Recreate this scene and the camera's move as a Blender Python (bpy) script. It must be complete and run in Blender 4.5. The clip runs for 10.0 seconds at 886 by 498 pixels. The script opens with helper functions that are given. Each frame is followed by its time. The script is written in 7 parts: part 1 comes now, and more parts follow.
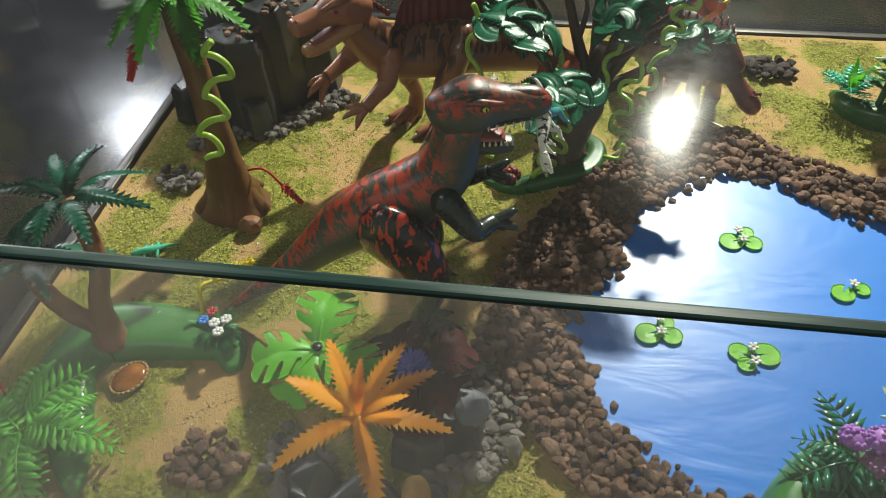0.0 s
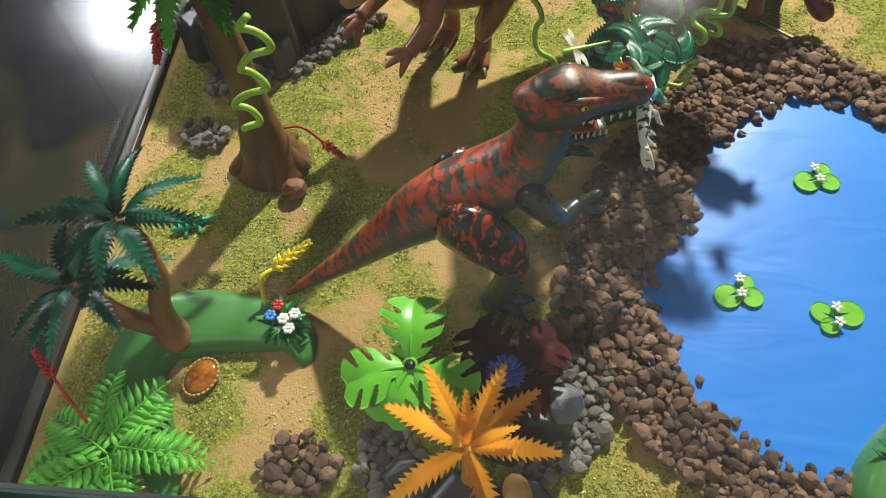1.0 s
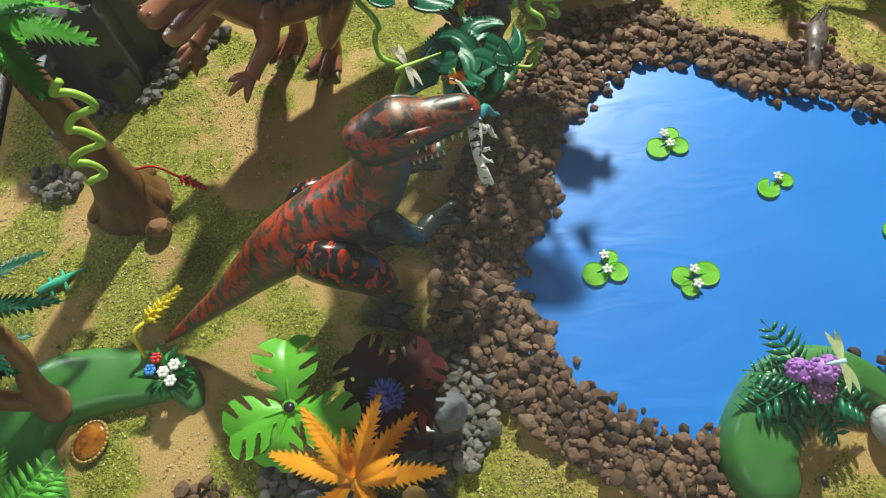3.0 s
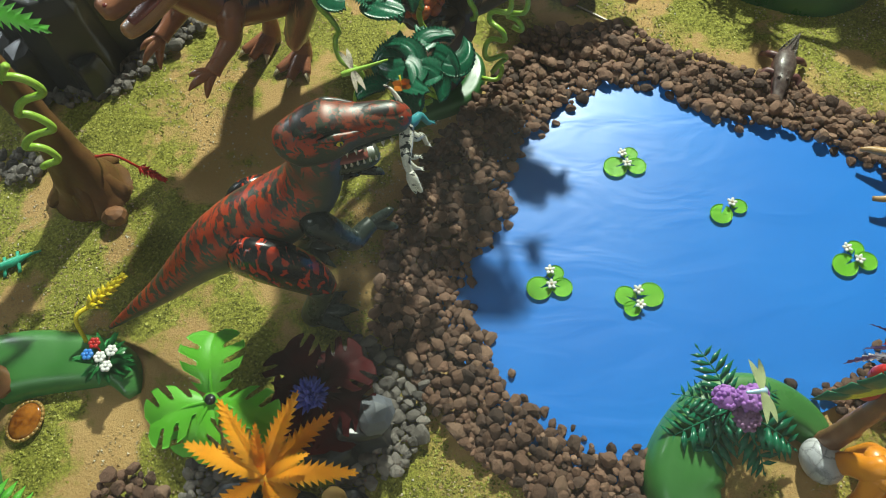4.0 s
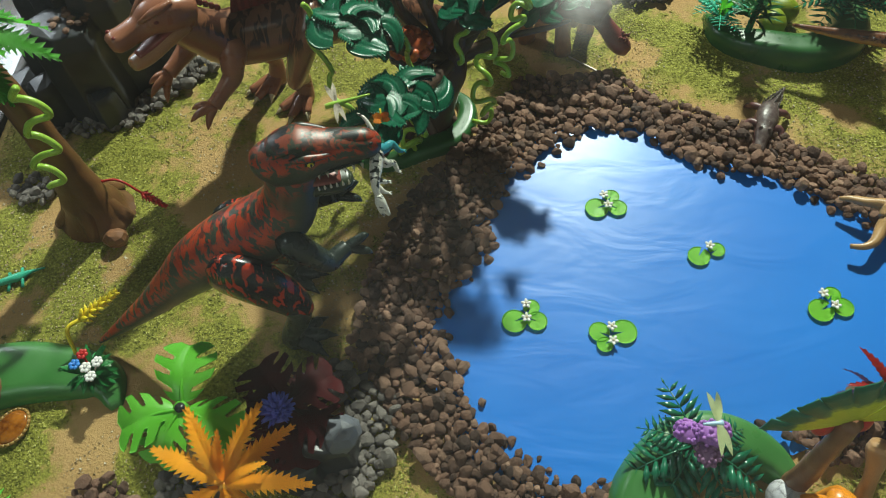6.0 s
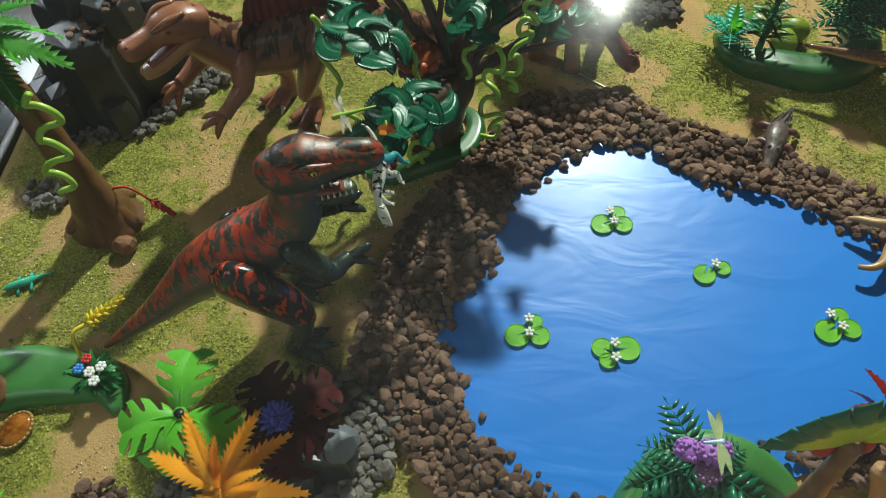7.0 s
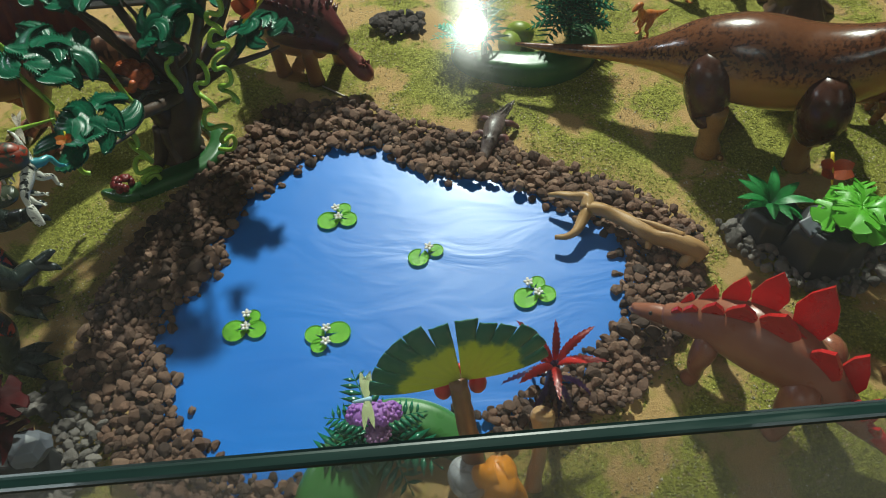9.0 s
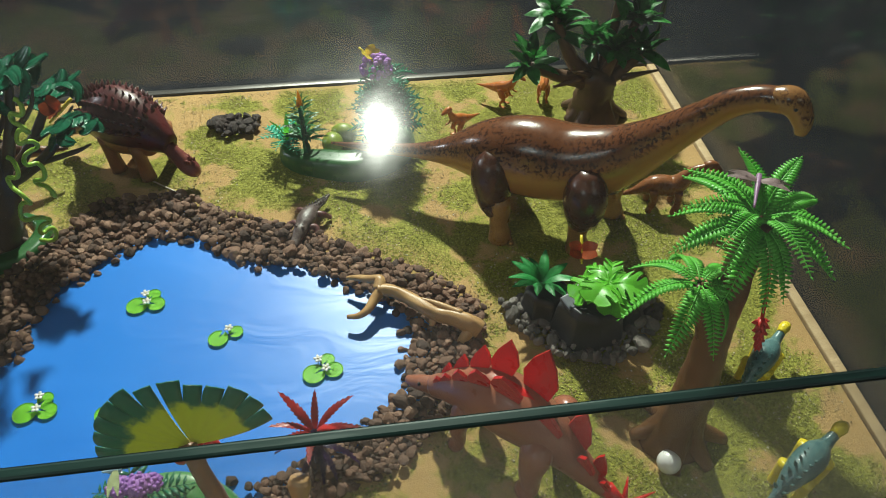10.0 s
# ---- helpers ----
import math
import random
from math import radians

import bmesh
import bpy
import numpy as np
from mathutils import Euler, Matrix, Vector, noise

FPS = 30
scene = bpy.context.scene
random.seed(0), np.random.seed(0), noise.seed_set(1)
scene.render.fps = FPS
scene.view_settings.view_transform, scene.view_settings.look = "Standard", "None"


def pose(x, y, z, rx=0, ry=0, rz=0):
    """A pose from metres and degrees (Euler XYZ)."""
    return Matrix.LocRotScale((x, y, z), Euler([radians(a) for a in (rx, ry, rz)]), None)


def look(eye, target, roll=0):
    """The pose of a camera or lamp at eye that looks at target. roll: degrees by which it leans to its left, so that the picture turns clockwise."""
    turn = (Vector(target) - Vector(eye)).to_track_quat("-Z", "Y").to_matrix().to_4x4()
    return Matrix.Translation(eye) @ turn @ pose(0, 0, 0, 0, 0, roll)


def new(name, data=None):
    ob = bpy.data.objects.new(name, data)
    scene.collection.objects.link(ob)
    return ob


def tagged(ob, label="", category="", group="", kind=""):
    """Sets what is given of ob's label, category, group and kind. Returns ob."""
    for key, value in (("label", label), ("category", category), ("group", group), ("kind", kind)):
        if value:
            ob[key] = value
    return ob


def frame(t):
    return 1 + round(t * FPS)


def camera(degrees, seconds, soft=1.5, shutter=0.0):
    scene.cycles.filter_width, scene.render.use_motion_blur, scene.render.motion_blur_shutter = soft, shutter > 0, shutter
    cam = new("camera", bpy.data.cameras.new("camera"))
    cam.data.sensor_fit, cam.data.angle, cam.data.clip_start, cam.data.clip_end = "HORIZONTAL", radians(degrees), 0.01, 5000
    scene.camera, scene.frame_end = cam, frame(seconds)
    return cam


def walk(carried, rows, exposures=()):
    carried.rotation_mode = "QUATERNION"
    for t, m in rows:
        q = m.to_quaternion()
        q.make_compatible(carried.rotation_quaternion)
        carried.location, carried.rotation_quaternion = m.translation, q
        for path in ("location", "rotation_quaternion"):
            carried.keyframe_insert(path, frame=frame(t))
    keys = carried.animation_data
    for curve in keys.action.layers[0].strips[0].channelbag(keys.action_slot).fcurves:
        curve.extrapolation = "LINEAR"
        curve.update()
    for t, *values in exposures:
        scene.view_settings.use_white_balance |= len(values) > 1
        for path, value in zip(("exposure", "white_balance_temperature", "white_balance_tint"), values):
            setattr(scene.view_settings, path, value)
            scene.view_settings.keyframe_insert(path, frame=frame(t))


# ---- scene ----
cam = camera(63.1, 10.0, soft=1.05, shutter=0.0)
PATH = [
    (0, (0.496, -0.174, 0.557), (0.255, 1.2, -0.877), -2.5),
    (0.5, (0.486, -0.114, 0.59), (0.292, 1.096, -0.991), -1.4),
    (1, (0.401, -0.051, 0.613), (0.244, 0.951, -1.111), -5.1),
    (1.5, (0.363, -0.014, 0.631), (0.219, 0.888, -1.148), -7.6),
    (2, (0.399, -0.011, 0.634), (0.391, 0.851, -1.17), -4.3),
    (2.5, (0.43, 0.001, 0.648), (0.461, 0.88, -1.149), -6.1),
    (3, (0.458, 0.001, 0.647), (0.49, 0.868, -1.155), -4.2),
    (3.2, (0.475, -0.007, 0.648), (0.514, 0.893, -1.138), -3.0),
    (4.3, (0.532, -0.007, 0.649), (0.499, 0.881, -1.142), -3.9),
    (4.5, (0.537, -0.013, 0.651), (0.484, 0.909, -1.123), -4.8),
    (5, (0.56, -0.035, 0.654), (0.489, 0.947, -1.088), -4.9),
    (5.5, (0.574, -0.041, 0.654), (0.497, 0.972, -1.069), -5.0),
    (6.8, (0.573, -0.048, 0.65), (0.454, 1.022, -1.035), -4.6),
    (7, (0.584, -0.048, 0.651), (0.456, 1.029, -1.029), -5.1),
    (7.5, (0.632, -0.063, 0.65), (0.519, 1.041, -1.013), -4.6),
    (8, (0.687, -0.073, 0.646), (0.589, 1.039, -1.013), -3.8),
    (8.5, (0.748, -0.081, 0.643), (0.693, 1.047, -1.008), -4.0),
    (9, (0.817, -0.116, 0.638), (0.852, 1.066, -0.975), -3.3),
    (9.5, (0.899, -0.199, 0.64), (1.089, 1.06, -0.902), 0.0),
    (10, (0.979, -0.188, 0.671), (1.191, 1.186, -0.767), 1.2),
]
walk(cam, [(t, look(eye, target, roll)) for t, eye, target, roll in PATH],
     exposures=[(0, 0.46, 6500, 17), (1.0, 0.58, 6500, 17), (1.5, 0.80, 6500, 18), (2.5, 0.70, 6450, 14), (3.2, 0.46, 6350, 11), (4.5, 0.34, 6300, 9), (5.5, 0.22, 6250, 9), (7.5, 0.06, 6100, 9), (9, -0.04, 6100, 11), (10, 0.32, 6250, 11)])

# ---- light: one strong ceiling spot behind the case, a weaker one, two added fill lamps ----
CASE_W, CASE_D, GLASS_TOP = 1.486, 0.846, 0.366
TABLE_Z = -0.022
CEIL_Z = 2.75
world = bpy.data.worlds.new("world")
world.use_nodes = True
world.node_tree.nodes["Background"].inputs[0].default_value = (0.55, 0.6, 0.7, 1)
world.node_tree.nodes["Background"].inputs[1].default_value = 0.006
scene.world = world


def area_lamp(name, eye, target, size, watts, colour, shape="DISK", size_y=0.1):
    data = bpy.data.lights.new(name, "AREA")
    data.shape, data.size, data.energy, data.color = shape, size, watts, colour
    if shape == "RECTANGLE":
        data.size_y = size_y
    ob = new(name, data)
    ob.matrix_world = look(eye, target)
    return ob


SPOT_A, SPOT_B = (1.09, 2.62, 2.14), (-0.95, 1.52, 0.86)
area_lamp("spot_beam", SPOT_A, (0.74, 0.4, 0), 0.13, 146, (0.95, 1.0, 0.82))
area_lamp("spot_beam", SPOT_B, (-0.62, 0.9, 0), 0.30, 8, (0.9, 0.96, 1.0))
# Unseen fill lamps added below the ceiling, the left one stronger.
for px, watts in ((-1.2, 14), (2.6, 4)):
    area_lamp("fill_light", (px, -1.3, CEIL_Z - 0.03), (px, -1.3, 0), 1.2, watts, (0.88, 1.0, 0.95), "RECTANGLE", 0.6)


# ---- materials ----
def shader(name):
    m = bpy.data.materials.new(name)
    m.use_nodes = True
    t = m.node_tree
    return m, t, t.nodes["Principled BSDF"]


def add(t, kind, **inputs):
    n = t.nodes.new(kind)
    for k, v in inputs.items():
        n.inputs[k.replace("_", " ")].default_value = v
    return n


def ramp(t, fac, stops):
    n = t.nodes.new("ShaderNodeValToRGB")
    e = n.color_ramp.elements
    while len(e) < len(stops):
        e.new(0.5)
    for el, (p, c) in zip(e, stops):
        el.position, el.color = p, (*c, 1)
    t.links.new(fac, n.inputs[0])
    return n.outputs[0]


def mix(t, fac, a, b):
    n = t.nodes.new("ShaderNodeMix")
    n.data_type = "RGBA"
    for sock, v in ((n.inputs[0], fac), (n.inputs[6], a), (n.inputs[7], b)):
        if isinstance(v, (int, float)):
            sock.default_value = v
        elif isinstance(v, tuple):
            sock.default_value = (*v, 1)
        else:
            t.links.new(v, sock)
    return n.outputs[2]


def noise_tex(t, scale, detail=4, rough=0.6, coord=None, distort=0.0):
    n = add(t, "ShaderNodeTexNoise", Scale=scale, Detail=detail, Roughness=rough, Distortion=distort)
    if coord is None:
        coord = t.nodes.new("ShaderNodeTexCoord").outputs["Object"]
    t.links.new(coord, n.inputs["Vector"])
    return n.outputs["Fac"]


def bump(t, bsdf, height, strength, dist=0.001):
    n = add(t, "ShaderNodeBump", Strength=strength, Distance=dist)
    t.links.new(height, n.inputs["Height"])
    t.links.new(n.outputs[0], bsdf.inputs["Normal"])


def scaled(t, sx, sy, sz):
    c = t.nodes.new("ShaderNodeTexCoord")
    m = add(t, "ShaderNodeMapping")
    m.inputs["Scale"].default_value = (sx, sy, sz)
    t.links.new(c.outputs["Object"], m.inputs["Vector"])
    return m.outputs[0]


def mask(t, fac, lo, hi):
    return ramp(t, fac, [(lo, (0, 0, 0)), (hi, (1, 1, 1))])


def plastic(name, a, b, rough=0.32, scale=30, grain=250, relief=0.15, translucent=0.0):
    """Moulded toy plastic: two close tones, handling wear in the gloss, fine relief."""
    m, t, p = shader(name)
    n = noise_tex(t, scale)
    t.links.new(ramp(t, n, [(0.35, a), (0.65, b)]), p.inputs["Base Color"])
    r = noise_tex(t, scale * 2.3)
    t.links.new(ramp(t, r, [(0.3, (rough * 0.75,) * 3), (0.75, (min(1, rough * 1.5),) * 3)]), p.inputs["Roughness"])
    bump(t, p, noise_tex(t, grain, 3), relief, 0.0006)
    if translucent:
        glow = add(t, "ShaderNodeBsdfTranslucent")
        glow.inputs[0].default_value = (*b, 1)
        both = t.nodes.new("ShaderNodeMixShader")
        both.inputs[0].default_value = translucent
        t.links.new(p.outputs[0], both.inputs[1])
        t.links.new(glow.outputs[0], both.inputs[2])
        t.links.new(both.outputs[0], t.nodes["Material Output"].inputs[0])
    return m


def stone(name, stops, rough=0.85, scale=60):
    """Loose stone: every piece its own tone, grain and pits."""
    m, t, p = shader(name)
    info = t.nodes.new("ShaderNodeObjectInfo").outputs["Random"]
    island = t.nodes.new("ShaderNodeNewGeometry").outputs["Random Per Island"]
    both = t.nodes.new("ShaderNodeMath")
    both.operation = "ADD"
    t.links.new(info, both.inputs[0])
    t.links.new(island, both.inputs[1])
    frac = t.nodes.new("ShaderNodeMath")
    frac.operation = "FRACT"
    t.links.new(both.outputs[0], frac.inputs[0])
    tone = ramp(t, frac.outputs[0], stops)
    grain = noise_tex(t, scale * 8, 5)
    c = mix(t, ramp(t, grain, [(0.3, (0, 0, 0)), (0.7, (0.55, 0.55, 0.55))]), tone, tuple(v * 0.55 for v in stops[0][1]))
    t.links.new(c, p.inputs["Base Color"])
    p.inputs["Roughness"].default_value = rough
    bump(t, p, grain, 0.7, 0.0015)
    return m


M_SAND, T, P = shader("sand_and_moss")
sandn = noise_tex(T, 9, 5)
fine = noise_tex(T, 420, 4, 0.7)
base = ramp(T, noise_tex(T, 5, 4), [(0.3, (0.34, 0.19, 0.066)), (0.7, (0.48, 0.29, 0.105))])
base = mix(T, ramp(T, fine, [(0.3, (0, 0, 0)), (0.75, (0.5, 0.5, 0.5))]), base, (0.56, 0.40, 0.17))
mossc = ramp(T, noise_tex(T, 330, 5, 0.8), [(0.30, (0.085, 0.082, 0.010)), (0.5, (0.235, 0.232, 0.026)), (0.64, (0.40, 0.39, 0.060)), (0.8, (0.58, 0.56, 0.19))])
mossy_at = T.nodes.new("ShaderNodeAttribute")
mossy_at.attribute_name = "moss"
frizz = T.nodes.new("ShaderNodeMath")
frizz.operation = "MULTIPLY_ADD"
frizz.inputs[1].default_value = 0.75
T.links.new(noise_tex(T, 48, 8, 0.75, distort=0.4), frizz.inputs[0])
T.links.new(mossy_at.outputs["Fac"], frizz.inputs[2])
patch = mask(T, frizz.outputs[0], 0.71, 0.84)
bare = T.nodes.new("ShaderNodeAttribute")
bare.attribute_name = "bare"
keep = T.nodes.new("ShaderNodeMath")
keep.operation = "SUBTRACT"
keep.use_clamp = True
T.links.new(patch, keep.inputs[0])
ragged = T.nodes.new("ShaderNodeMath")
ragged.operation = "MULTIPLY"
T.links.new(bare.outputs["Fac"], ragged.inputs[0])
T.links.new(ramp(T, noise_tex(T, 60, 6, 0.7), [(0.3, (0.5, 0.5, 0.5)), (0.6, (1, 1, 1))]), ragged.inputs[1])
T.links.new(ragged.outputs[0], keep.inputs[1])
col = mix(T, keep.outputs[0], base, mossc)
speck = T.nodes.new("ShaderNodeTexVoronoi")
speck.inputs["Scale"].default_value = 300
T.links.new(T.nodes.new("ShaderNodeTexCoord").outputs["Object"], speck.inputs["Vector"])
dots = mix(T, mask(T, noise_tex(T, 35, 3), 0.5, 0.62), (0.0, 0.0, 0.0), ramp(T, speck.outputs["Distance"], [(0.09, (1, 1, 1)), (0.16, (0, 0, 0))]))
col = mix(T, dots, col, (0.62, 0.55, 0.38))
T.links.new(col, P.inputs["Base Color"])
P.inputs["Roughness"].default_value = 0.9
bump(T, P, mix(T, 0.5, fine, noise_tex(T, 130, 5, 0.7)), 0.9, 0.003)

M_FILM, T, P = shader("pond_film")
T.links.new(ramp(T, noise_tex(T, 3), [(0.3, (0.016, 0.175, 0.65)), (0.7, (0.023, 0.215, 0.72))]), P.inputs["Base Color"])
P.inputs["Roughness"].default_value = 0.36
P.inputs["Specular IOR Level"].default_value = 0.4
P.inputs["Coat Weight"].default_value = 0.12
P.inputs["Coat Roughness"].default_value = 0.16
wr = noise_tex(T, 1.0, 3, 0.5, scaled(T, 8, 19, 1), 1.0)
bump(T, P, wr, 0.24, 0.005)

M_BROWN = stone("lava_stone", [(0.0, (0.063, 0.036, 0.027)), (0.35, (0.160, 0.087, 0.057)), (0.75, (0.257, 0.137, 0.089)), (1.0, (0.376, 0.228, 0.154))])
M_GREY = stone("grey_gravel", [(0.0, (0.12, 0.105, 0.095)), (0.5, (0.23, 0.20, 0.18)), (1.0, (0.38, 0.335, 0.30))])
M_DARKNUG = stone("dark_nugget", [(0.0, (0.035, 0.022, 0.02)), (1.0, (0.08, 0.05, 0.04))], 0.7)
M_ROCK = plastic("dark_rock_plastic", (0.026, 0.027, 0.030), (0.05, 0.052, 0.058), 0.36, 14, 120, 0.4)
M_ROCKG = plastic("grey_rock_plastic", (0.10, 0.11, 0.13), (0.17, 0.18, 0.21), 0.4, 20)
M_TRUNK = plastic("brown_trunk_plastic", (0.10, 0.042, 0.013), (0.17, 0.075, 0.024), 0.42, 18, 140, 0.4)
M_TRUNKD = plastic("dark_trunk_plastic", (0.055, 0.032, 0.022), (0.10, 0.060, 0.042), 0.42, 18, 140, 0.5)
M_PTRUNK = plastic("reddish_trunk_plastic", (0.19, 0.082, 0.036), (0.27, 0.125, 0.06), 0.4, 25)
M_BAMB = plastic("tan_branch_plastic", (0.38, 0.21, 0.08), (0.5, 0.30, 0.13), 0.4, 40)
M_FERN = plastic("bright_green_plastic", (0.12, 0.52, 0.05), (0.19, 0.63, 0.075), 0.4, 25, 300, 0.1, 0.35)
M_LIME = plastic("lime_leaf_plastic", (0.14, 0.55, 0.03), (0.2, 0.63, 0.06), 0.33, 25, 300, 0.1, 0.35)
M_PAD = plastic("lily_pad_plastic", (0.24, 0.68, 0.035), (0.32, 0.76, 0.055), 0.42, 60, 300, 0.1)
M_VINE = plastic("pale_green_vine", (0.29, 0.50, 0.05), (0.38, 0.60, 0.08), 0.3, 40)
M_DKGREEN = plastic("dark_green_plastic", (0.006, 0.095, 0.046), (0.016, 0.175, 0.088), 0.22, 25)
M_CLUMP = plastic("glossy_dark_leaf", (0.005, 0.075, 0.036), (0.014, 0.15, 0.075), 0.26, 25)
M_CLUMP.node_tree.nodes["Principled BSDF"].inputs["Specular IOR Level"].default_value = 0.3
M_MOUND = plastic("green_mound_plastic", (0.04, 0.16, 0.033), (0.07, 0.23, 0.056), 0.33, 12, 90, 0.12)
M_DKMOUND = plastic("dark_mound_plastic", (0.018, 0.085, 0.020), (0.03, 0.125, 0.032), 0.3, 12, 90, 0.12)
M_TURQ = plastic("turquoise_leaf", (0.03, 0.35, 0.22), (0.06, 0.45, 0.3), 0.35)
M_ORANGE = plastic("orange_fern_plastic", (0.90, 0.40, 0.018), (0.95, 0.49, 0.035), 0.35, 25, 300, 0.1, 0.35)
M_RED = plastic("red_plastic", (0.42, 0.012, 0.01), (0.56, 0.025, 0.018), 0.35)
M_MAROON = plastic("maroon_leaf", (0.020, 0.002, 0.003), (0.055, 0.004, 0.005), 0.75)
M_MAROON.node_tree.nodes["Principled BSDF"].inputs["Specular IOR Level"].default_value = 0.15
M_BLUEF = plastic("violet_blue_flower", (0.06, 0.07, 0.42), (0.12, 0.14, 0.58), 0.6, 60, 200, 0.8)
M_PURPLE = plastic("lilac_flower", (0.30, 0.11, 0.45), (0.45, 0.2, 0.58), 0.55, 60, 200, 0.6)
M_MAUVE = plastic("mauve_flower", (0.24, 0.12, 0.24), (0.33, 0.17, 0.32), 0.5)
M_PINKW = plastic("pinkish_wing", (0.36, 0.25, 0.26), (0.45, 0.32, 0.31), 0.4)
M_DARKPUR = plastic("dark_purple_leaf", (0.03, 0.008, 0.05), (0.06, 0.015, 0.09), 0.35)
M_YELLOW = plastic("yellow_plastic", (0.72, 0.55, 0.015), (0.82, 0.66, 0.03), 0.35)
M_YELGR = plastic("yellow_green_plastic", (0.15, 0.21, 0.007), (0.23, 0.29, 0.010), 0.4)
M_WHITE = plastic("white_plastic", (0.74, 0.73, 0.7), (0.82, 0.81, 0.79), 0.35)
M_PALEBL = plastic("pale_blue_wing", (0.35, 0.55, 0.72), (0.45, 0.65, 0.8), 0.3)
M_PALEYG = plastic("pale_yellow_wing", (0.6, 0.68, 0.35), (0.7, 0.75, 0.42), 0.3)
M_CREAM = plastic("cream_wing", (0.55, 0.48, 0.38), (0.65, 0.57, 0.46), 0.35, 120)
M_BLUE = plastic("mid_blue_plastic", (0.03, 0.2, 0.65), (0.06, 0.28, 0.75), 0.35)
M_AMBER = plastic("amber", (0.12, 0.03, 0.005), (0.40, 0.14, 0.015), 0.14, 110)
M_GOLD = plastic("dull_gold", (0.28, 0.15, 0.03), (0.4, 0.24, 0.06), 0.3)
M_EGG, T, P = shader("veined_egg")
veins = T.nodes.new("ShaderNodeTexVoronoi")
veins.feature = "DISTANCE_TO_EDGE"
veins.inputs["Scale"].default_value = 62
wander = add(T, "ShaderNodeVectorMath")
wander.operation = "ADD"
T.links.new(T.nodes.new("ShaderNodeTexCoord").outputs["Object"], wander.inputs[0])
wobble = add(T, "ShaderNodeTexNoise", Scale=120.0)
small = T.nodes.new("ShaderNodeVectorMath")
small.operation = "SCALE"
small.inputs["Scale"].default_value = 0.008
T.links.new(wobble.outputs["Color"], small.inputs[0])
T.links.new(small.outputs[0], wander.inputs[1])
T.links.new(wander.outputs[0], veins.inputs["Vector"])
shell = ramp(T, noise_tex(T, 60), [(0.3, (0.42, 0.43, 0.47)), (0.7, (0.62, 0.62, 0.64))])
T.links.new(mix(T, ramp(T, veins.outputs["Distance"], [(0.012, (1, 1, 1)), (0.035, (0, 0, 0))]), shell, (0.10, 0.09, 0.10)), P.inputs["Base Color"])
P.inputs["Roughness"].default_value = 0.3
M_YSTONE = plastic("ochre_stone", (0.36, 0.21, 0.06), (0.5, 0.32, 0.1), 0.55, 50)
M_BLACK = plastic("black_plastic", (0.012, 0.012, 0.013), (0.02, 0.02, 0.022), 0.35)
M_METAL, T, P = shader("dark_metal_rim")
T.links.new(ramp(T, noise_tex(T, 12), [(0.3, (0.06, 0.055, 0.05)), (0.7, (0.1, 0.095, 0.09))]), P.inputs["Base Color"])
P.inputs["Metallic"].default_value = 0.7
P.inputs["Roughness"].default_value = 0.4
M_TABLE, T, P = shader("dark_laminate")
T.links.new(ramp(T, noise_tex(T, 6, 6), [(0.3, (0.008, 0.009, 0.013)), (0.7, (0.012, 0.013, 0.018))]), P.inputs["Base Color"])
T.links.new(ramp(T, noise_tex(T, 22, 5), [(0.3, (0.17, 0.17, 0.17)), (0.7, (0.23, 0.23, 0.23))]), P.inputs["Roughness"])
bump(T, P, noise_tex(T, 40, 4), 0.03, 0.002)
M_FLOOR, T, P = shader("tan_hall_floor")
T.links.new(ramp(T, noise_tex(T, 3, 6), [(0.3, (0.44, 0.33, 0.20)), (0.7, (0.56, 0.43, 0.28))]), P.inputs["Base Color"])
P.inputs["Roughness"].default_value = 0.45
M_WALL, T, P = shader("grey_wall_paint")
T.links.new(ramp(T, noise_tex(T, 2, 5), [(0.3, (0.05, 0.055, 0.065)), (0.7, (0.075, 0.08, 0.09))]), P.inputs["Base Color"])
P.inputs["Roughness"].default_value = 0.8
M_CEIL, T, P = shader("dark_ceiling_paint")
T.links.new(ramp(T, noise_tex(T, 3, 4), [(0.3, (0.08, 0.08, 0.085)), (0.7, (0.11, 0.11, 0.115))]), P.inputs["Base Color"])
P.inputs["Roughness"].default_value = 0.9
M_WOOD, T, P = shader("board_wood")
T.links.new(ramp(T, noise_tex(T, 3, 5, 0.6, scaled(T, 2, 40, 40)), [(0.3, (0.35, 0.24, 0.12)), (0.7, (0.5, 0.36, 0.2))]), P.inputs["Base Color"])
P.inputs["Roughness"].default_value = 0.7


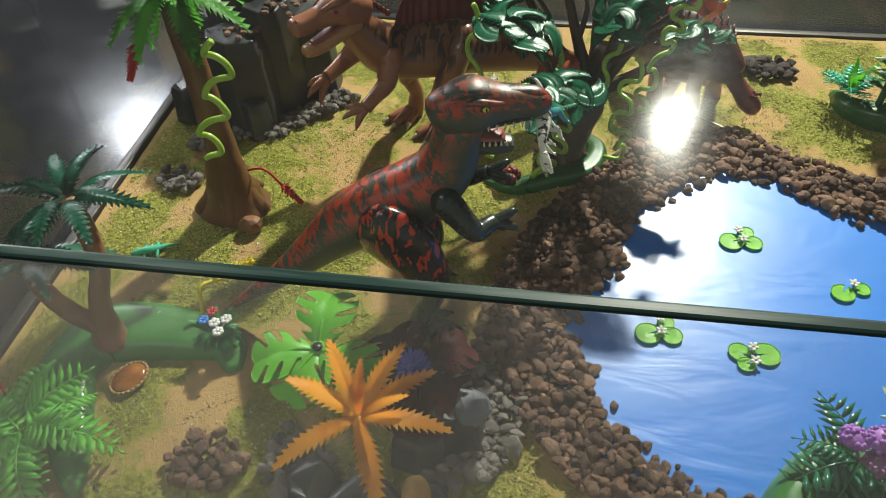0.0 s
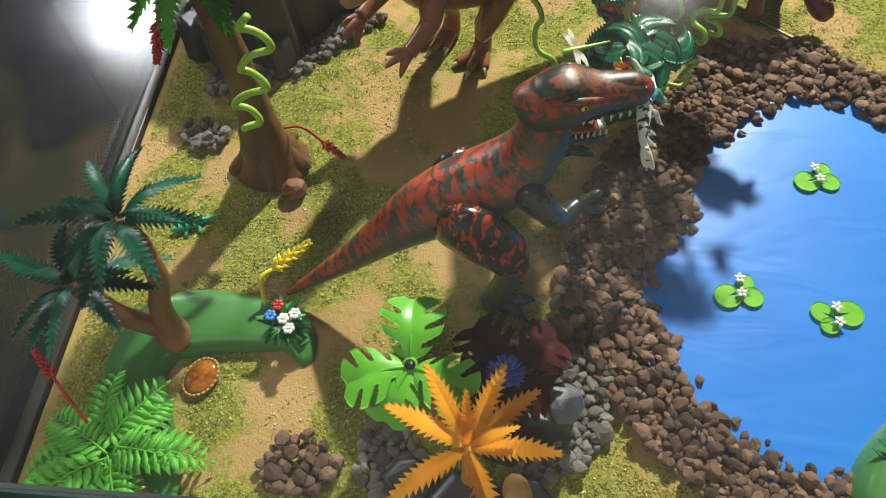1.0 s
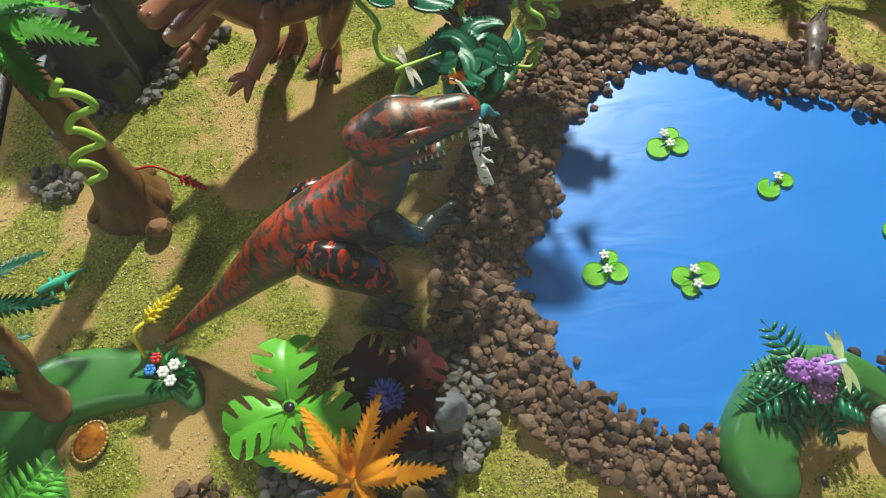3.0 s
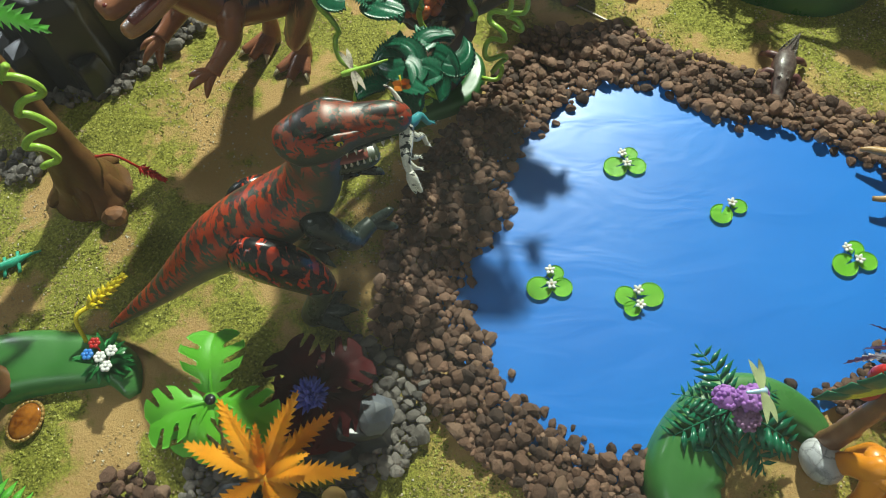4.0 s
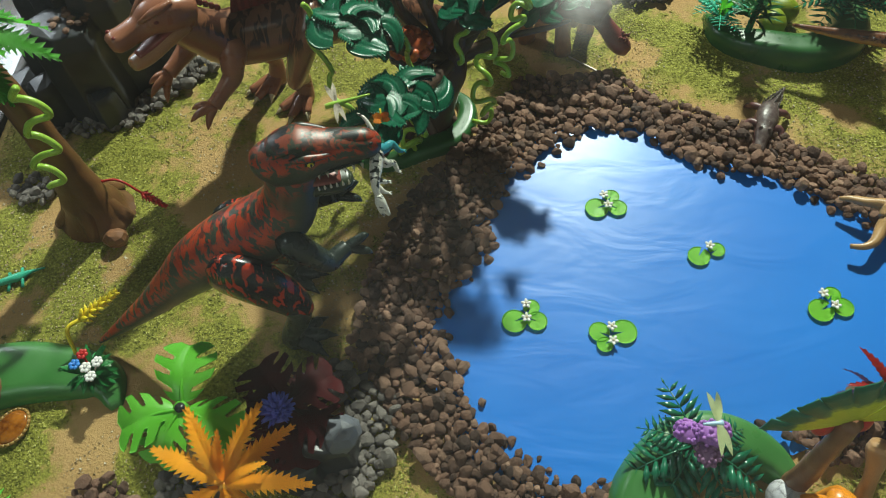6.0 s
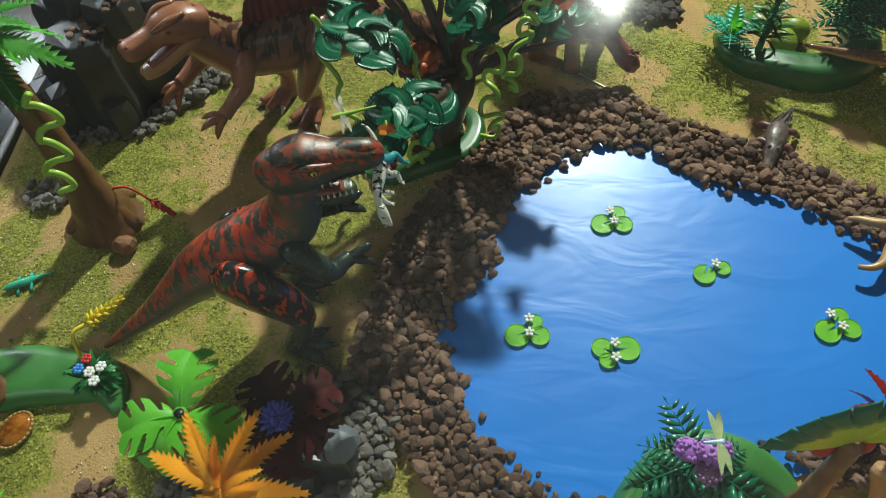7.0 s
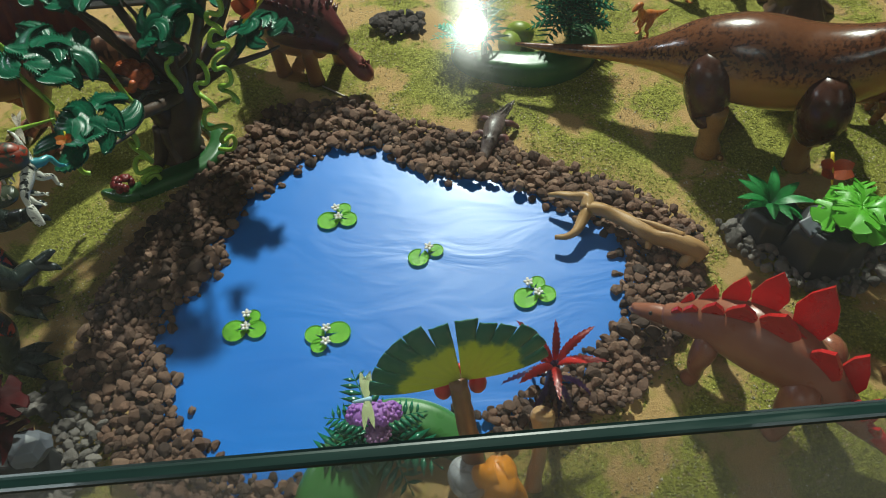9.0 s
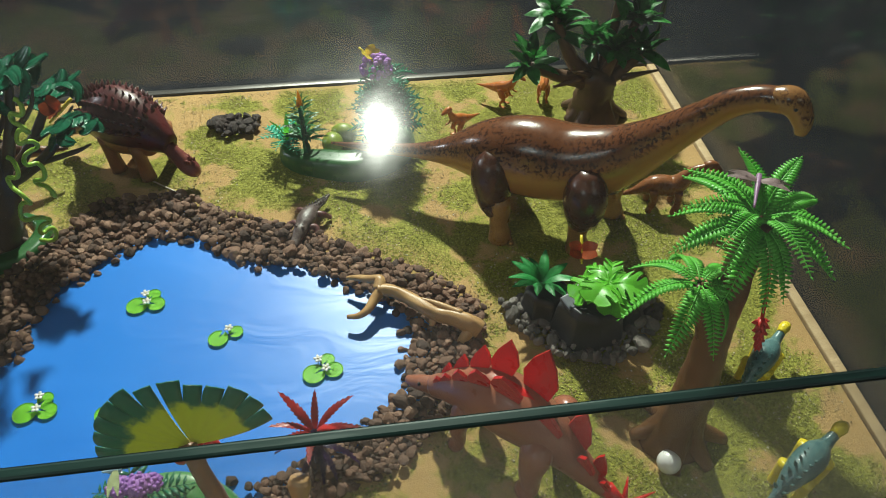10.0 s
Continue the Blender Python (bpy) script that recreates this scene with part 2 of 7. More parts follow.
def glass(name, veil, gloss_rough, left_haze=0.0):
    """Clear pane: what passes through, a Fresnel mirror and a thin film, part dirt, part painted haze."""
    m = bpy.data.materials.new(name)
    m.use_nodes = True
    t = m.node_tree
    t.nodes.clear()
    out = t.nodes.new("ShaderNodeOutputMaterial")
    clear = add(t, "ShaderNodeBsdfTransparent")
    clear.inputs[0].default_value = (0.975, 0.985, 0.98, 1)
    mirror = add(t, "ShaderNodeBsdfGlossy", Roughness=gloss_rough)
    edge = add(t, "ShaderNodeLayerWeight", Blend=0.5)
    steep = t.nodes.new("ShaderNodeMath")
    steep.operation = "POWER"
    steep.inputs[1].default_value = 5.0
    t.links.new(edge.outputs["Facing"], steep.inputs[0])
    share_out = t.nodes.new("ShaderNodeMath")
    share_out.operation = "MULTIPLY_ADD"
    share_out.inputs[1].default_value, share_out.inputs[2].default_value = 0.96, 0.04
    t.links.new(steep.outputs[0], share_out.inputs[0])
    a = t.nodes.new("ShaderNodeMixShader")
    t.links.new(share_out.outputs[0], a.inputs[0])
    t.links.new(clear.outputs[0], a.inputs[1])
    grease = add(t, "ShaderNodeBsdfGlossy", Roughness=0.13)
    both = t.nodes.new("ShaderNodeMixShader")
    t.links.new(ramp(t, noise_tex(t, 26, 5, 0.7), [(0.35, (0.008,) * 3), (0.7, (0.05,) * 3)]), both.inputs[0])
    t.links.new(mirror.outputs[0], both.inputs[1])
    t.links.new(grease.outputs[0], both.inputs[2])
    t.links.new(both.outputs[0], a.inputs[2])
    film = add(t, "ShaderNodeBsdfDiffuse")
    film.inputs[0].default_value = (0.75, 0.75, 0.75, 1)
    b = t.nodes.new("ShaderNodeMixShader")
    haze = ramp(t, noise_tex(t, 7, 6, 0.7), [(0.35, (veil * 0.4,) * 3), (0.75, (veil * 1.6,) * 3)])
    # Denser towards low x: haze of reflected surroundings painted into the film.
    if left_haze:
        along = t.nodes.new("ShaderNodeSeparateXYZ")
        t.links.new(t.nodes.new("ShaderNodeTexCoord").outputs["Object"], along.inputs[0])
        left_mask = ramp(t, along.outputs["X"], [(0.05, (left_haze,) * 3), (0.62, (0.0,) * 3)])
        haze = mix(t, left_mask, haze, (veil * 2.6,) * 3)
    t.links.new(haze, b.inputs[0])
    t.links.new(a.outputs[0], b.inputs[1])
    t.links.new(film.outputs[0], b.inputs[2])
    t.links.new(b.outputs[0], out.inputs[0])
    return m


M_GLASS = glass("clear_glass", 0.006, 0.0)
# Front pane: its thicker film paints the pale reflection lying over the glass.
M_GLASSF = glass("hazed_glass", 0.09, 0.0, 0.8)
M_GEDGE, T, P = shader("green_glass_edge")
# Dark green edge; the pale streaks paint highlights into the base colour.
T.links.new(ramp(T, noise_tex(T, 1, 4, 0.6, scaled(T, 5, 60, 60)), [(0.40, (0.004, 0.013, 0.012)), (0.6, (0.014, 0.042, 0.036)), (0.78, (0.14, 0.18, 0.165))]), P.inputs["Base Color"])
P.inputs["Roughness"].default_value = 0.3
P.inputs["Metallic"].default_value = 0.0
P.inputs["Coat Weight"].default_value = 0.6


def hide_pattern(name, low, high, spot, scale, cut, rough=0.3, stretch=(1, 1, 1), second=None, topped=True):
    """Painted toy skin: a belly tone, a back tone, and blotches over the upper side."""
    m, t, p = shader(name)
    g = t.nodes.new("ShaderNodeNewGeometry")
    sep = t.nodes.new("ShaderNodeSeparateXYZ")
    t.links.new(g.outputs["Normal"], sep.inputs[0])
    up = mask(t, sep.outputs["Z"], 0.15, 0.6) if topped else 1.0
    tone = mix(t, up, low, high) if topped else high
    n = noise_tex(t, scale, 3, 0.55, scaled(t, *stretch), 0.6)
    where = mask(t, n, cut, cut + 0.035)
    if topped:
        where = mix(t, mask(t, sep.outputs["Z"], -0.5, 0.25), (0.0, 0.0, 0.0), where)
    c = mix(t, where, tone, spot)
    if second:
        n2 = noise_tex(t, scale * 0.8, 3, 0.55, scaled(t, stretch[0] * 1.3, stretch[1] * 0.9, stretch[2] * 1.7), 0.8)
        c = mix(t, mask(t, n2, second[1], second[1] + 0.03), c, second[0])
    t.links.new(c, p.inputs["Base Color"])
    p.inputs["Roughness"].default_value = rough
    bump(t, p, noise_tex(t, 260, 4), 0.2, 0.0006)
    return m


def rex_skin(name, scale, red_cut, crown_cut, stripe, low=0.35, red_tone=1.0, bald=False):
    """Grey-green skin with red blotches on the flanks and black bars over the top."""
    m, t, p = shader(name)
    sep = t.nodes.new("ShaderNodeSeparateXYZ")
    t.links.new(t.nodes.new("ShaderNodeNewGeometry").outputs["Normal"], sep.inputs[0])
    turn = add(t, "ShaderNodeMapping")
    turn.inputs["Rotation"].default_value = (0, math.radians(42), 0)
    t.links.new(t.nodes.new("ShaderNodeTexCoord").outputs["Object"], turn.inputs["Vector"])
    squash = add(t, "ShaderNodeMapping")
    squash.inputs["Scale"].default_value = stripe
    t.links.new(turn.outputs[0], squash.inputs["Vector"])
    skin = ramp(t, noise_tex(t, 30), [(0.3, (0.036, 0.046, 0.030)), (0.7, (0.062, 0.072, 0.046))])
    flank = mask(t, sep.outputs["Z"], 0.08, 0.5)
    patch = mask(t, noise_tex(t, scale, 4, 0.62, squash.outputs[0], 0.5), red_cut, red_cut + 0.03)
    red = ramp(t, noise_tex(t, 60), [(0.3, (0.30 * red_tone, 0.028, 0.010)), (0.7, (0.44 * red_tone, 0.060 * red_tone, 0.016))])
    if bald:
        flank = ramp(t, sep.outputs["Z"], [(0.0, (0, 0, 0)), (0.2, (1, 1, 1)), (0.62, (1, 1, 1)), (0.85, (0.5, 0.5, 0.5))])
    c = mix(t, mix(t, flank, (0.0, 0.0, 0.0), patch), skin, red)
    bars = mask(t, noise_tex(t, scale * 0.8, 3, 0.5, squash.outputs[0], 0.4), crown_cut, crown_cut + 0.03)
    top = mask(t, sep.outputs["Z"], low, low + 0.4)
    c = mix(t, mix(t, top, (0.0, 0.0, 0.0), bars), c, (0.012, 0.014, 0.015))
    t.links.new(c, p.inputs["Base Color"])
    t.links.new(ramp(t, noise_tex(t, 45), [(0.3, (0.34,) * 3), (0.7, (0.48,) * 3)]), p.inputs["Roughness"])
    bump(t, p, noise_tex(t, 260, 4), 0.2, 0.0006)
    return m


M_REX = rex_skin("rex_hide", 100, 0.465, 0.545, (1.7, 0.8, 0.7), 0.58, 1.2)
M_REXHEAD = rex_skin("rex_head_hide", 105, 0.47, 0.47, (1.3, 0.8, 0.9), 0.55, 1.1, True)
M_REXLEG = hide_pattern("rex_thigh_hide", (0.012, 0.013, 0.015), (0.012, 0.013, 0.015), (0.46, 0.04, 0.014), 82, 0.55, 0.24, (2.2, 1.0, 0.75), topped=False)
M_REXDK = plastic("rex_dark_limb", (0.014, 0.022, 0.02), (0.03, 0.042, 0.036), 0.25, 30)
M_OLIVE = plastic("rex_olive_limb", (0.03, 0.042, 0.022), (0.045, 0.058, 0.03), 0.28, 30)
M_SPINO = hide_pattern("spino_hide", (0.29, 0.115, 0.052), (0.19, 0.082, 0.046), (0.05, 0.018, 0.011), 60, 0.49, 0.28, (2.4, 1, 0.45))
M_SPINOL = plastic("spino_limb", (0.27, 0.10, 0.052), (0.35, 0.14, 0.075), 0.3, 30)
M_SPINOJ = plastic("spino_jaw", (0.34, 0.16, 0.065), (0.44, 0.22, 0.10), 0.3, 30)
M_SAIL = plastic("spino_sail", (0.13, 0.014, 0.010), (0.2, 0.025, 0.016), 0.35, 40)
def spotted(name, belly, back, spot):
    """Belly tone running up into a brown back, with a fine rash of spots on the flanks."""
    m, t, p = shader(name)
    sep = t.nodes.new("ShaderNodeSeparateXYZ")
    t.links.new(t.nodes.new("ShaderNodeNewGeometry").outputs["Normal"], sep.inputs[0])
    wob = t.nodes.new("ShaderNodeMath")
    wob.operation = "MULTIPLY_ADD"
    wob.inputs[1].default_value = 0.5
    t.links.new(noise_tex(t, 45, 4), wob.inputs[0])
    t.links.new(sep.outputs["Z"], wob.inputs[2])
    c = mix(t, mask(t, wob.outputs[0], 0.22, 0.8), belly, back)
    rash = mask(t, noise_tex(t, 230, 3, 0.6, None, 0.4), 0.515, 0.555)
    rash = mix(t, mask(t, noise_tex(t, 40, 3), 0.34, 0.46), (0.0, 0.0, 0.0), rash)
    band = ramp(t, sep.outputs["Z"], [(0.05, (0, 0, 0)), (0.3, (1, 1, 1)), (0.85, (0.9, 0.9, 0.9)), (0.97, (0.15, 0.15, 0.15))])
    c = mix(t, mix(t, band, (0.0, 0.0, 0.0), rash), c, spot)
    t.links.new(c, p.inputs["Base Color"])
    t.links.new(ramp(t, noise_tex(t, 45), [(0.3, (0.15,) * 3), (0.7, (0.27,) * 3)]), p.inputs["Roughness"])
    bump(t, p, noise_tex(t, 260, 4), 0.2, 0.0006)
    return m


M_BRACH = spotted("brachio_hide", (0.44, 0.22, 0.052), (0.15, 0.056, 0.025), (0.048, 0.018, 0.011))
M_BRHEAD = spotted("brachio_head_hide", (0.46, 0.25, 0.075), (0.3, 0.14, 0.05), (0.10, 0.04, 0.02))
M_BRLEG = plastic("brachio_leg", (0.055, 0.02, 0.013), (0.09, 0.034, 0.02), 0.25, 30)
M_BRFOOT = plastic("brachio_foot", (0.3, 0.15, 0.045), (0.42, 0.23, 0.07), 0.3, 30)
M_STEG = plastic("stego_hide", (0.26, 0.085, 0.045), (0.34, 0.13, 0.075), 0.33, 24)
M_STEGP = plastic("stego_plate", (0.50, 0.012, 0.012), (0.62, 0.02, 0.02), 0.3, 30)
M_ANKY = plastic("ankylo_back", (0.055, 0.010, 0.012), (0.12, 0.024, 0.024), 0.33, 40)
M_ANKYH = plastic("ankylo_head", (0.15, 0.035, 0.032), (0.24, 0.065, 0.055), 0.35, 60)
M_ANKYL = plastic("ankylo_belly", (0.26, 0.10, 0.04), (0.33, 0.14, 0.06), 0.35, 40)
M_BABY = plastic("orange_brown_hide", (0.42, 0.12, 0.028), (0.56, 0.18, 0.04), 0.3, 60)
M_BABYB = plastic("brown_calf_hide", (0.18, 0.065, 0.026), (0.28, 0.11, 0.042), 0.25, 60)
M_DINOB = plastic("blue_grey_hide", (0.055, 0.13, 0.14), (0.10, 0.2, 0.2), 0.3, 60)
M_CLAW = plastic("ivory_claw", (0.6, 0.5, 0.33), (0.7, 0.6, 0.42), 0.35)
M_TEETH = plastic("ivory_teeth", (0.62, 0.55, 0.42), (0.75, 0.68, 0.55), 0.3)
M_MOUTH = plastic("mouth_pink", (0.25, 0.07, 0.05), (0.33, 0.1, 0.08), 0.35)
M_CROC = plastic("croc_grey", (0.055, 0.03, 0.03), (0.14, 0.105, 0.095), 0.4, 160, 200, 0.6)
M_CROCB = plastic("croc_maroon", (0.10, 0.035, 0.035), (0.16, 0.06, 0.055), 0.4)
M_TEAL = plastic("teal_hide", (0.03, 0.22, 0.27), (0.05, 0.3, 0.34), 0.3, 60)
M_PREY = hide_pattern("pale_striped_hide", (0.72, 0.70, 0.62), (0.72, 0.70, 0.62), (0.02, 0.025, 0.025), 190, 0.545, 0.3, (0.5, 1.6, 0.8))
M_ORCL = plastic("orange_red_cluster", (0.46, 0.075, 0.018), (0.6, 0.13, 0.035), 0.35, 60)
M_FAN, T, P = shader("two_tone_fan_leaf")
reach = T.nodes.new("ShaderNodeVectorMath")
reach.operation = "LENGTH"
T.links.new(T.nodes.new("ShaderNodeTexCoord").outputs["Object"], reach.inputs[0])
frayed = T.nodes.new("ShaderNodeMath")
frayed.operation = "MULTIPLY_ADD"
frayed.inputs[1].default_value = 0.034
T.links.new(noise_tex(T, 60, 3), frayed.inputs[0])
T.links.new(reach.outputs["Value"], frayed.inputs[2])
T.links.new(ramp(T, frayed.outputs[0], [(0.066, (0.54, 0.62, 0.018)), (0.072, (0.010, 0.13, 0.062))]), P.inputs["Base Color"])
P.inputs["Roughness"].default_value = 0.42
bump(T, P, noise_tex(T, 200, 3), 0.2, 0.0008)

# ---- building helpers ----
def mesh_of(name, bm, mats, smooth=True):
    me = bpy.data.meshes.new(name)
    bm.normal_update()
    bm.to_mesh(me)
    bm.free()
    for m in mats if isinstance(mats, (list, tuple)) else [mats]:
        me.materials.append(m)
    me.polygons.foreach_set("use_smooth", [smooth] * len(me.polygons))
    return me


def part(name, bm, material, parent=None, label="", smooth=True, m=None):
    ob = new(name, mesh_of(name, bm, material, smooth))
    if parent:
        ob.parent = parent
    if m is not None:
        ob.matrix_basis = m
    return tagged(ob, label)


def share(name, me, parent, m, label=""):
    ob = new(name, me)
    ob.parent = parent
    ob.matrix_basis = m
    return tagged(ob, label)


def base(name, at, label, category, group=""):
    ob = new(name)
    ob.empty_display_size = 0.02
    ob.matrix_basis = Matrix.Translation(at)
    return tagged(ob, label, category, group)


def curve_points(pts, n):
    """n points along a smooth line through pts (each a tuple of any length)."""
    a = np.array(pts, float)
    if len(a) == 2:
        return a[0] + (a[1] - a[0]) * np.linspace(0, 1, n)[:, None]
    pad = np.vstack([2 * a[0] - a[1], a, 2 * a[-1] - a[-2]])
    out = []
    for s in np.linspace(0, len(a) - 1 - 1e-9, n):
        i = int(s)
        u = s - i
        p0, p1, p2, p3 = pad[i:i + 4]
        out.append(0.5 * (2 * p1 + (p2 - p0) * u + (2 * p0 - 5 * p1 + 4 * p2 - p3) * u * u + (3 * p1 - p0 - 3 * p2 + p3) * u ** 3))
    return np.array(out)


def loft(bm, rows, segs=14, steps=24, mi=0, lump=0.0, boxy=1.0):
    """A closed tube along rows of (x, y, z, half width, half height); boxy below 1 squares its section."""
    c = curve_points(rows, steps)
    rings = []
    side = None
    for i, (x, y, z, w, h) in enumerate(c):
        d = Vector(c[min(i + 1, steps - 1)][:3] - c[max(i - 1, 0)][:3])
        d.normalize()
        if side is None:
            side = d.cross(Vector((0, 0, 1)) if abs(d.z) < 0.93 else Vector((0, 1, 0))).normalized()
        else:
            side = (side - d * side.dot(d)).normalized()
        top = side.cross(d).normalized()
        ring = []
        for k in range(segs):
            a = 2 * math.pi * k / segs
            f = 1 + (lump * noise.noise(Vector((x, y, z)) * 60 + Vector((k, 0, 0))) if lump else 0)
            u, v = (math.copysign(abs(q) ** boxy, q) for q in (math.cos(a), math.sin(a)))
            ring.append(bm.verts.new(Vector((x, y, z)) + side * (max(w, 0.0004) * f * u) + top * (max(h, 0.0004) * f * v)))
        rings.append(ring)
    faces = []
    for a, b in zip(rings, rings[1:]):
        for k in range(segs):
            faces.append(bm.faces.new((a[k], a[(k + 1) % segs], b[(k + 1) % segs], b[k])))
    faces.append(bm.faces.new(rings[0][::-1]))
    faces.append(bm.faces.new(rings[-1]))
    for f in faces:
        f.material_index = mi
    return rings


def ball(bm, at, r, mi=0, u=12, v=8, turn=None):
    r = (r, r, r) if isinstance(r, (int, float)) else r
    m = Matrix.Translation(at) @ (turn or Matrix.Identity(4)) @ Matrix.Diagonal((*r, 1))
    got = bmesh.ops.create_uvsphere(bm, u_segments=u, v_segments=v, radius=1, matrix=m)["verts"]
    for f in {f for x in got for f in x.link_faces}:
        f.material_index = mi


def cone(bm, a, b, r, mi=0, segs=7):
    a, b = Vector(a), Vector(b)
    q = (b - a).to_track_quat("Z", "Y").to_matrix().to_4x4()
    got = bmesh.ops.create_cone(bm, cap_ends=True, segments=segs, radius1=r, radius2=r * 0.12, depth=(b - a).length, matrix=Matrix.Translation((a + b) / 2) @ q)["verts"]
    for f in {f for x in got for f in x.link_faces}:
        f.material_index = mi


def box(bm, lo, hi, bevel=0.0):
    lo, hi = Vector(lo), Vector(hi)
    got = bmesh.ops.create_cube(bm, size=1, matrix=Matrix.Translation((lo + hi) / 2) @ Matrix.Diagonal((*(hi - lo), 1)))["verts"]
    if bevel:
        bmesh.ops.bevel(bm, geom=list({e for v in got for e in v.link_edges}), offset=bevel, segments=2, affect="EDGES", profile=0.5)


def blade(length, width, teeth=0, droop=0.3, fold=0.15, notch=0.55, thick=0.0009, steps=22, tip=0.9, stalk=0.06):
    """A leaf along +x with its upper side to +z: toothed when teeth > 0, drooping towards the tip."""
    bm = bmesh.new()
    n = teeth * 2 if teeth else steps
    mids, left, right = [], [], []
    for i in range(n + 1):
        s = i / n
        env = math.sin(math.pi * min(1, (s + stalk) / (1 + stalk)) ** tip) ** 0.75 if s < 1 else 0
        w = width * max(env, 0.04)
        if teeth and i % 2:
            w *= notch
        x = length * s
        z = -droop * length * s * s + 0.10 * length * math.sin(math.pi * s)
        lean = 0.35 * width if teeth and not i % 2 else 0
        mids.append(bm.verts.new((x, 0, z)))
        left.append(bm.verts.new((min(x + lean, length), w, z - fold * w)))
        right.append(bm.verts.new((min(x + lean, length), -w, z - fold * w)))
    for i in range(n):
        bm.faces.new((mids[i], mids[i + 1], left[i + 1], left[i]))
        bm.faces.new((right[i], right[i + 1], mids[i + 1], mids[i]))
    bmesh.ops.solidify(bm, geom=bm.faces[:], thickness=thick)
    bmesh.ops.recalc_face_normals(bm, faces=bm.faces[:])
    return bm


def pinnate(length, width, pairs, droop=0.3, sweep=0.55, leaf_w=0.16, thick=0.0009):
    """A frond along +x: a stalk with narrow leaflets on both sides."""
    bm = bmesh.new()
    line = [(length * s, 0, -droop * length * s * s + 0.1 * length * math.sin(math.pi * s)) for s in np.linspace(0, 1, 9)]
    loft(bm, [(*p, 0.0011 * (1 - 0.6 * i / 8), 0.0011 * (1 - 0.6 * i / 8)) for i, p in enumerate(line)], 6, 16)
    for k in range(pairs + 1):
        s = 0.08 + 0.92 * k / pairs
        x, z = length * s, -droop * length * s * s + 0.1 * length * math.sin(math.pi * s)
        reach = width * math.sin(math.pi * (0.16 + 0.8 * s)) ** 0.7
        for side in (-1, 1) if k < pairs else (0,):
            d = Vector((sweep, side, -0.12)).normalized() if side else Vector((1, 0, -0.5)).normalized()
            a = Vector((x, 0, z))
            b = a + d * max(reach, width * 0.25)
            across = d.cross(Vector((0, 0, 1))).normalized() * (reach * leaf_w + 0.0004)
            m1 = a.lerp(b, 0.45)
            vs = [bm.verts.new(p) for p in (a - across * 0.3, m1 - across, b, m1 + across, a + across * 0.3)]
            vs2 = [bm.verts.new(v.co - Vector((0, 0, thick))) for v in vs]
            bm.faces.new(vs)
            bm.faces.new(vs2[::-1])
            for i in range(5):
                bm.faces.new((vs[i], vs2[i], vs2[(i + 1) % 5], vs[(i + 1) % 5]))
    bmesh.ops.recalc_face_normals(bm, faces=bm.faces[:])
    return bm


def thicken(bm, t):
    """Gives an open sheet a lower side and a closed rim."""
    bmesh.ops.recalc_face_normals(bm, faces=bm.faces[:])
    top = bm.faces[:]
    rim = [e for e in bm.edges if len(e.link_faces) == 1]
    twin = {v: bm.verts.new(v.co - Vector((0, 0, t))) for v in bm.verts[:]}
    for e in rim:
        a, b = e.verts
        bm.faces.new((a, b, twin[b], twin[a]))
    for f in top:
        bm.faces.new([twin[v] for v in reversed(f.verts)])


def lobed(length, width, slots=3, droop=0.25, gap=0.42, thick=0.0012):
    """A split leaf along +x: an oval blade with open slots running in from the rim, rounded fingers between them."""
    bm = bmesh.new()
    ns, nr = 72, 14
    pitch = 0.80 / slots

    def slot_gap(s, r):
        """How far inside a slot a point lies (below zero: on the blade)."""
        if r < gap:
            return -1.0
        root = (r - gap) / (1 - gap)
        near = min(abs(s - 0.16 - pitch * k - 0.0 * r) for k in range(slots))
        return 0.21 * pitch * (0.35 + root) ** 0.6 * min(1, root * 9) - near

    for side in (-1, 1):
        grid = []
        for i in range(ns + 1):
            s = i / ns
            env = math.sin(math.pi * (0.06 + 0.90 * s)) ** 0.55
            mid = ((s - 0.16) / pitch) % 1.0 - 0.5
            reach = width * env * (1.06 - 0.55 * max(0, abs(mid) - 0.2) ** 1.5)
            row = []
            for j in range(nr + 1):
                r = j / nr
                z = -droop * length * s * s + 0.12 * length * math.sin(math.pi * s) - 0.16 * reach * r * r + 0.12 * reach * min(r, 0.3)
                row.append(bm.verts.new((length * s + 0.34 * r * reach + 0.10 * reach * r ** 3, side * r * reach, z)))
            grid.append(row)
        for i in range(ns):
            for j in range(nr):
                if slot_gap((i + 0.5) / ns, (j + 0.5) / nr) < 0:
                    f = (grid[i][j], grid[i + 1][j], grid[i + 1][j + 1], grid[i][j + 1])
                    bm.faces.new(f if side > 0 else f[::-1])
    bmesh.ops.delete(bm, geom=[v for v in bm.verts if not v.link_faces], context="VERTS")
    bmesh.ops.remove_doubles(bm, verts=bm.verts[:], dist=0.00005)
    thicken(bm, thick)
    loft(bm, [(-0.003, 0, -0.0006, 0.0018, 0.0016), (length * 0.3, 0, 0.12 * length * math.sin(math.pi * 0.3) - droop * length * 0.09, 0.0015, 0.0012), (length * 0.8, 0, 0.12 * length * math.sin(math.pi * 0.8) - droop * length * 0.64, 0.0009, 0.0008)], 6, 10)
    return bm


def inside(p, poly):
    x, y = p
    hit = False
    for (x1, y1), (x2, y2) in zip(poly, poly[1:] + poly[:1]):
        if (y1 > y) != (y2 > y) and x < (x2 - x1) * (y - y1) / (y2 - y1) + x1:
            hit = not hit
    return hit


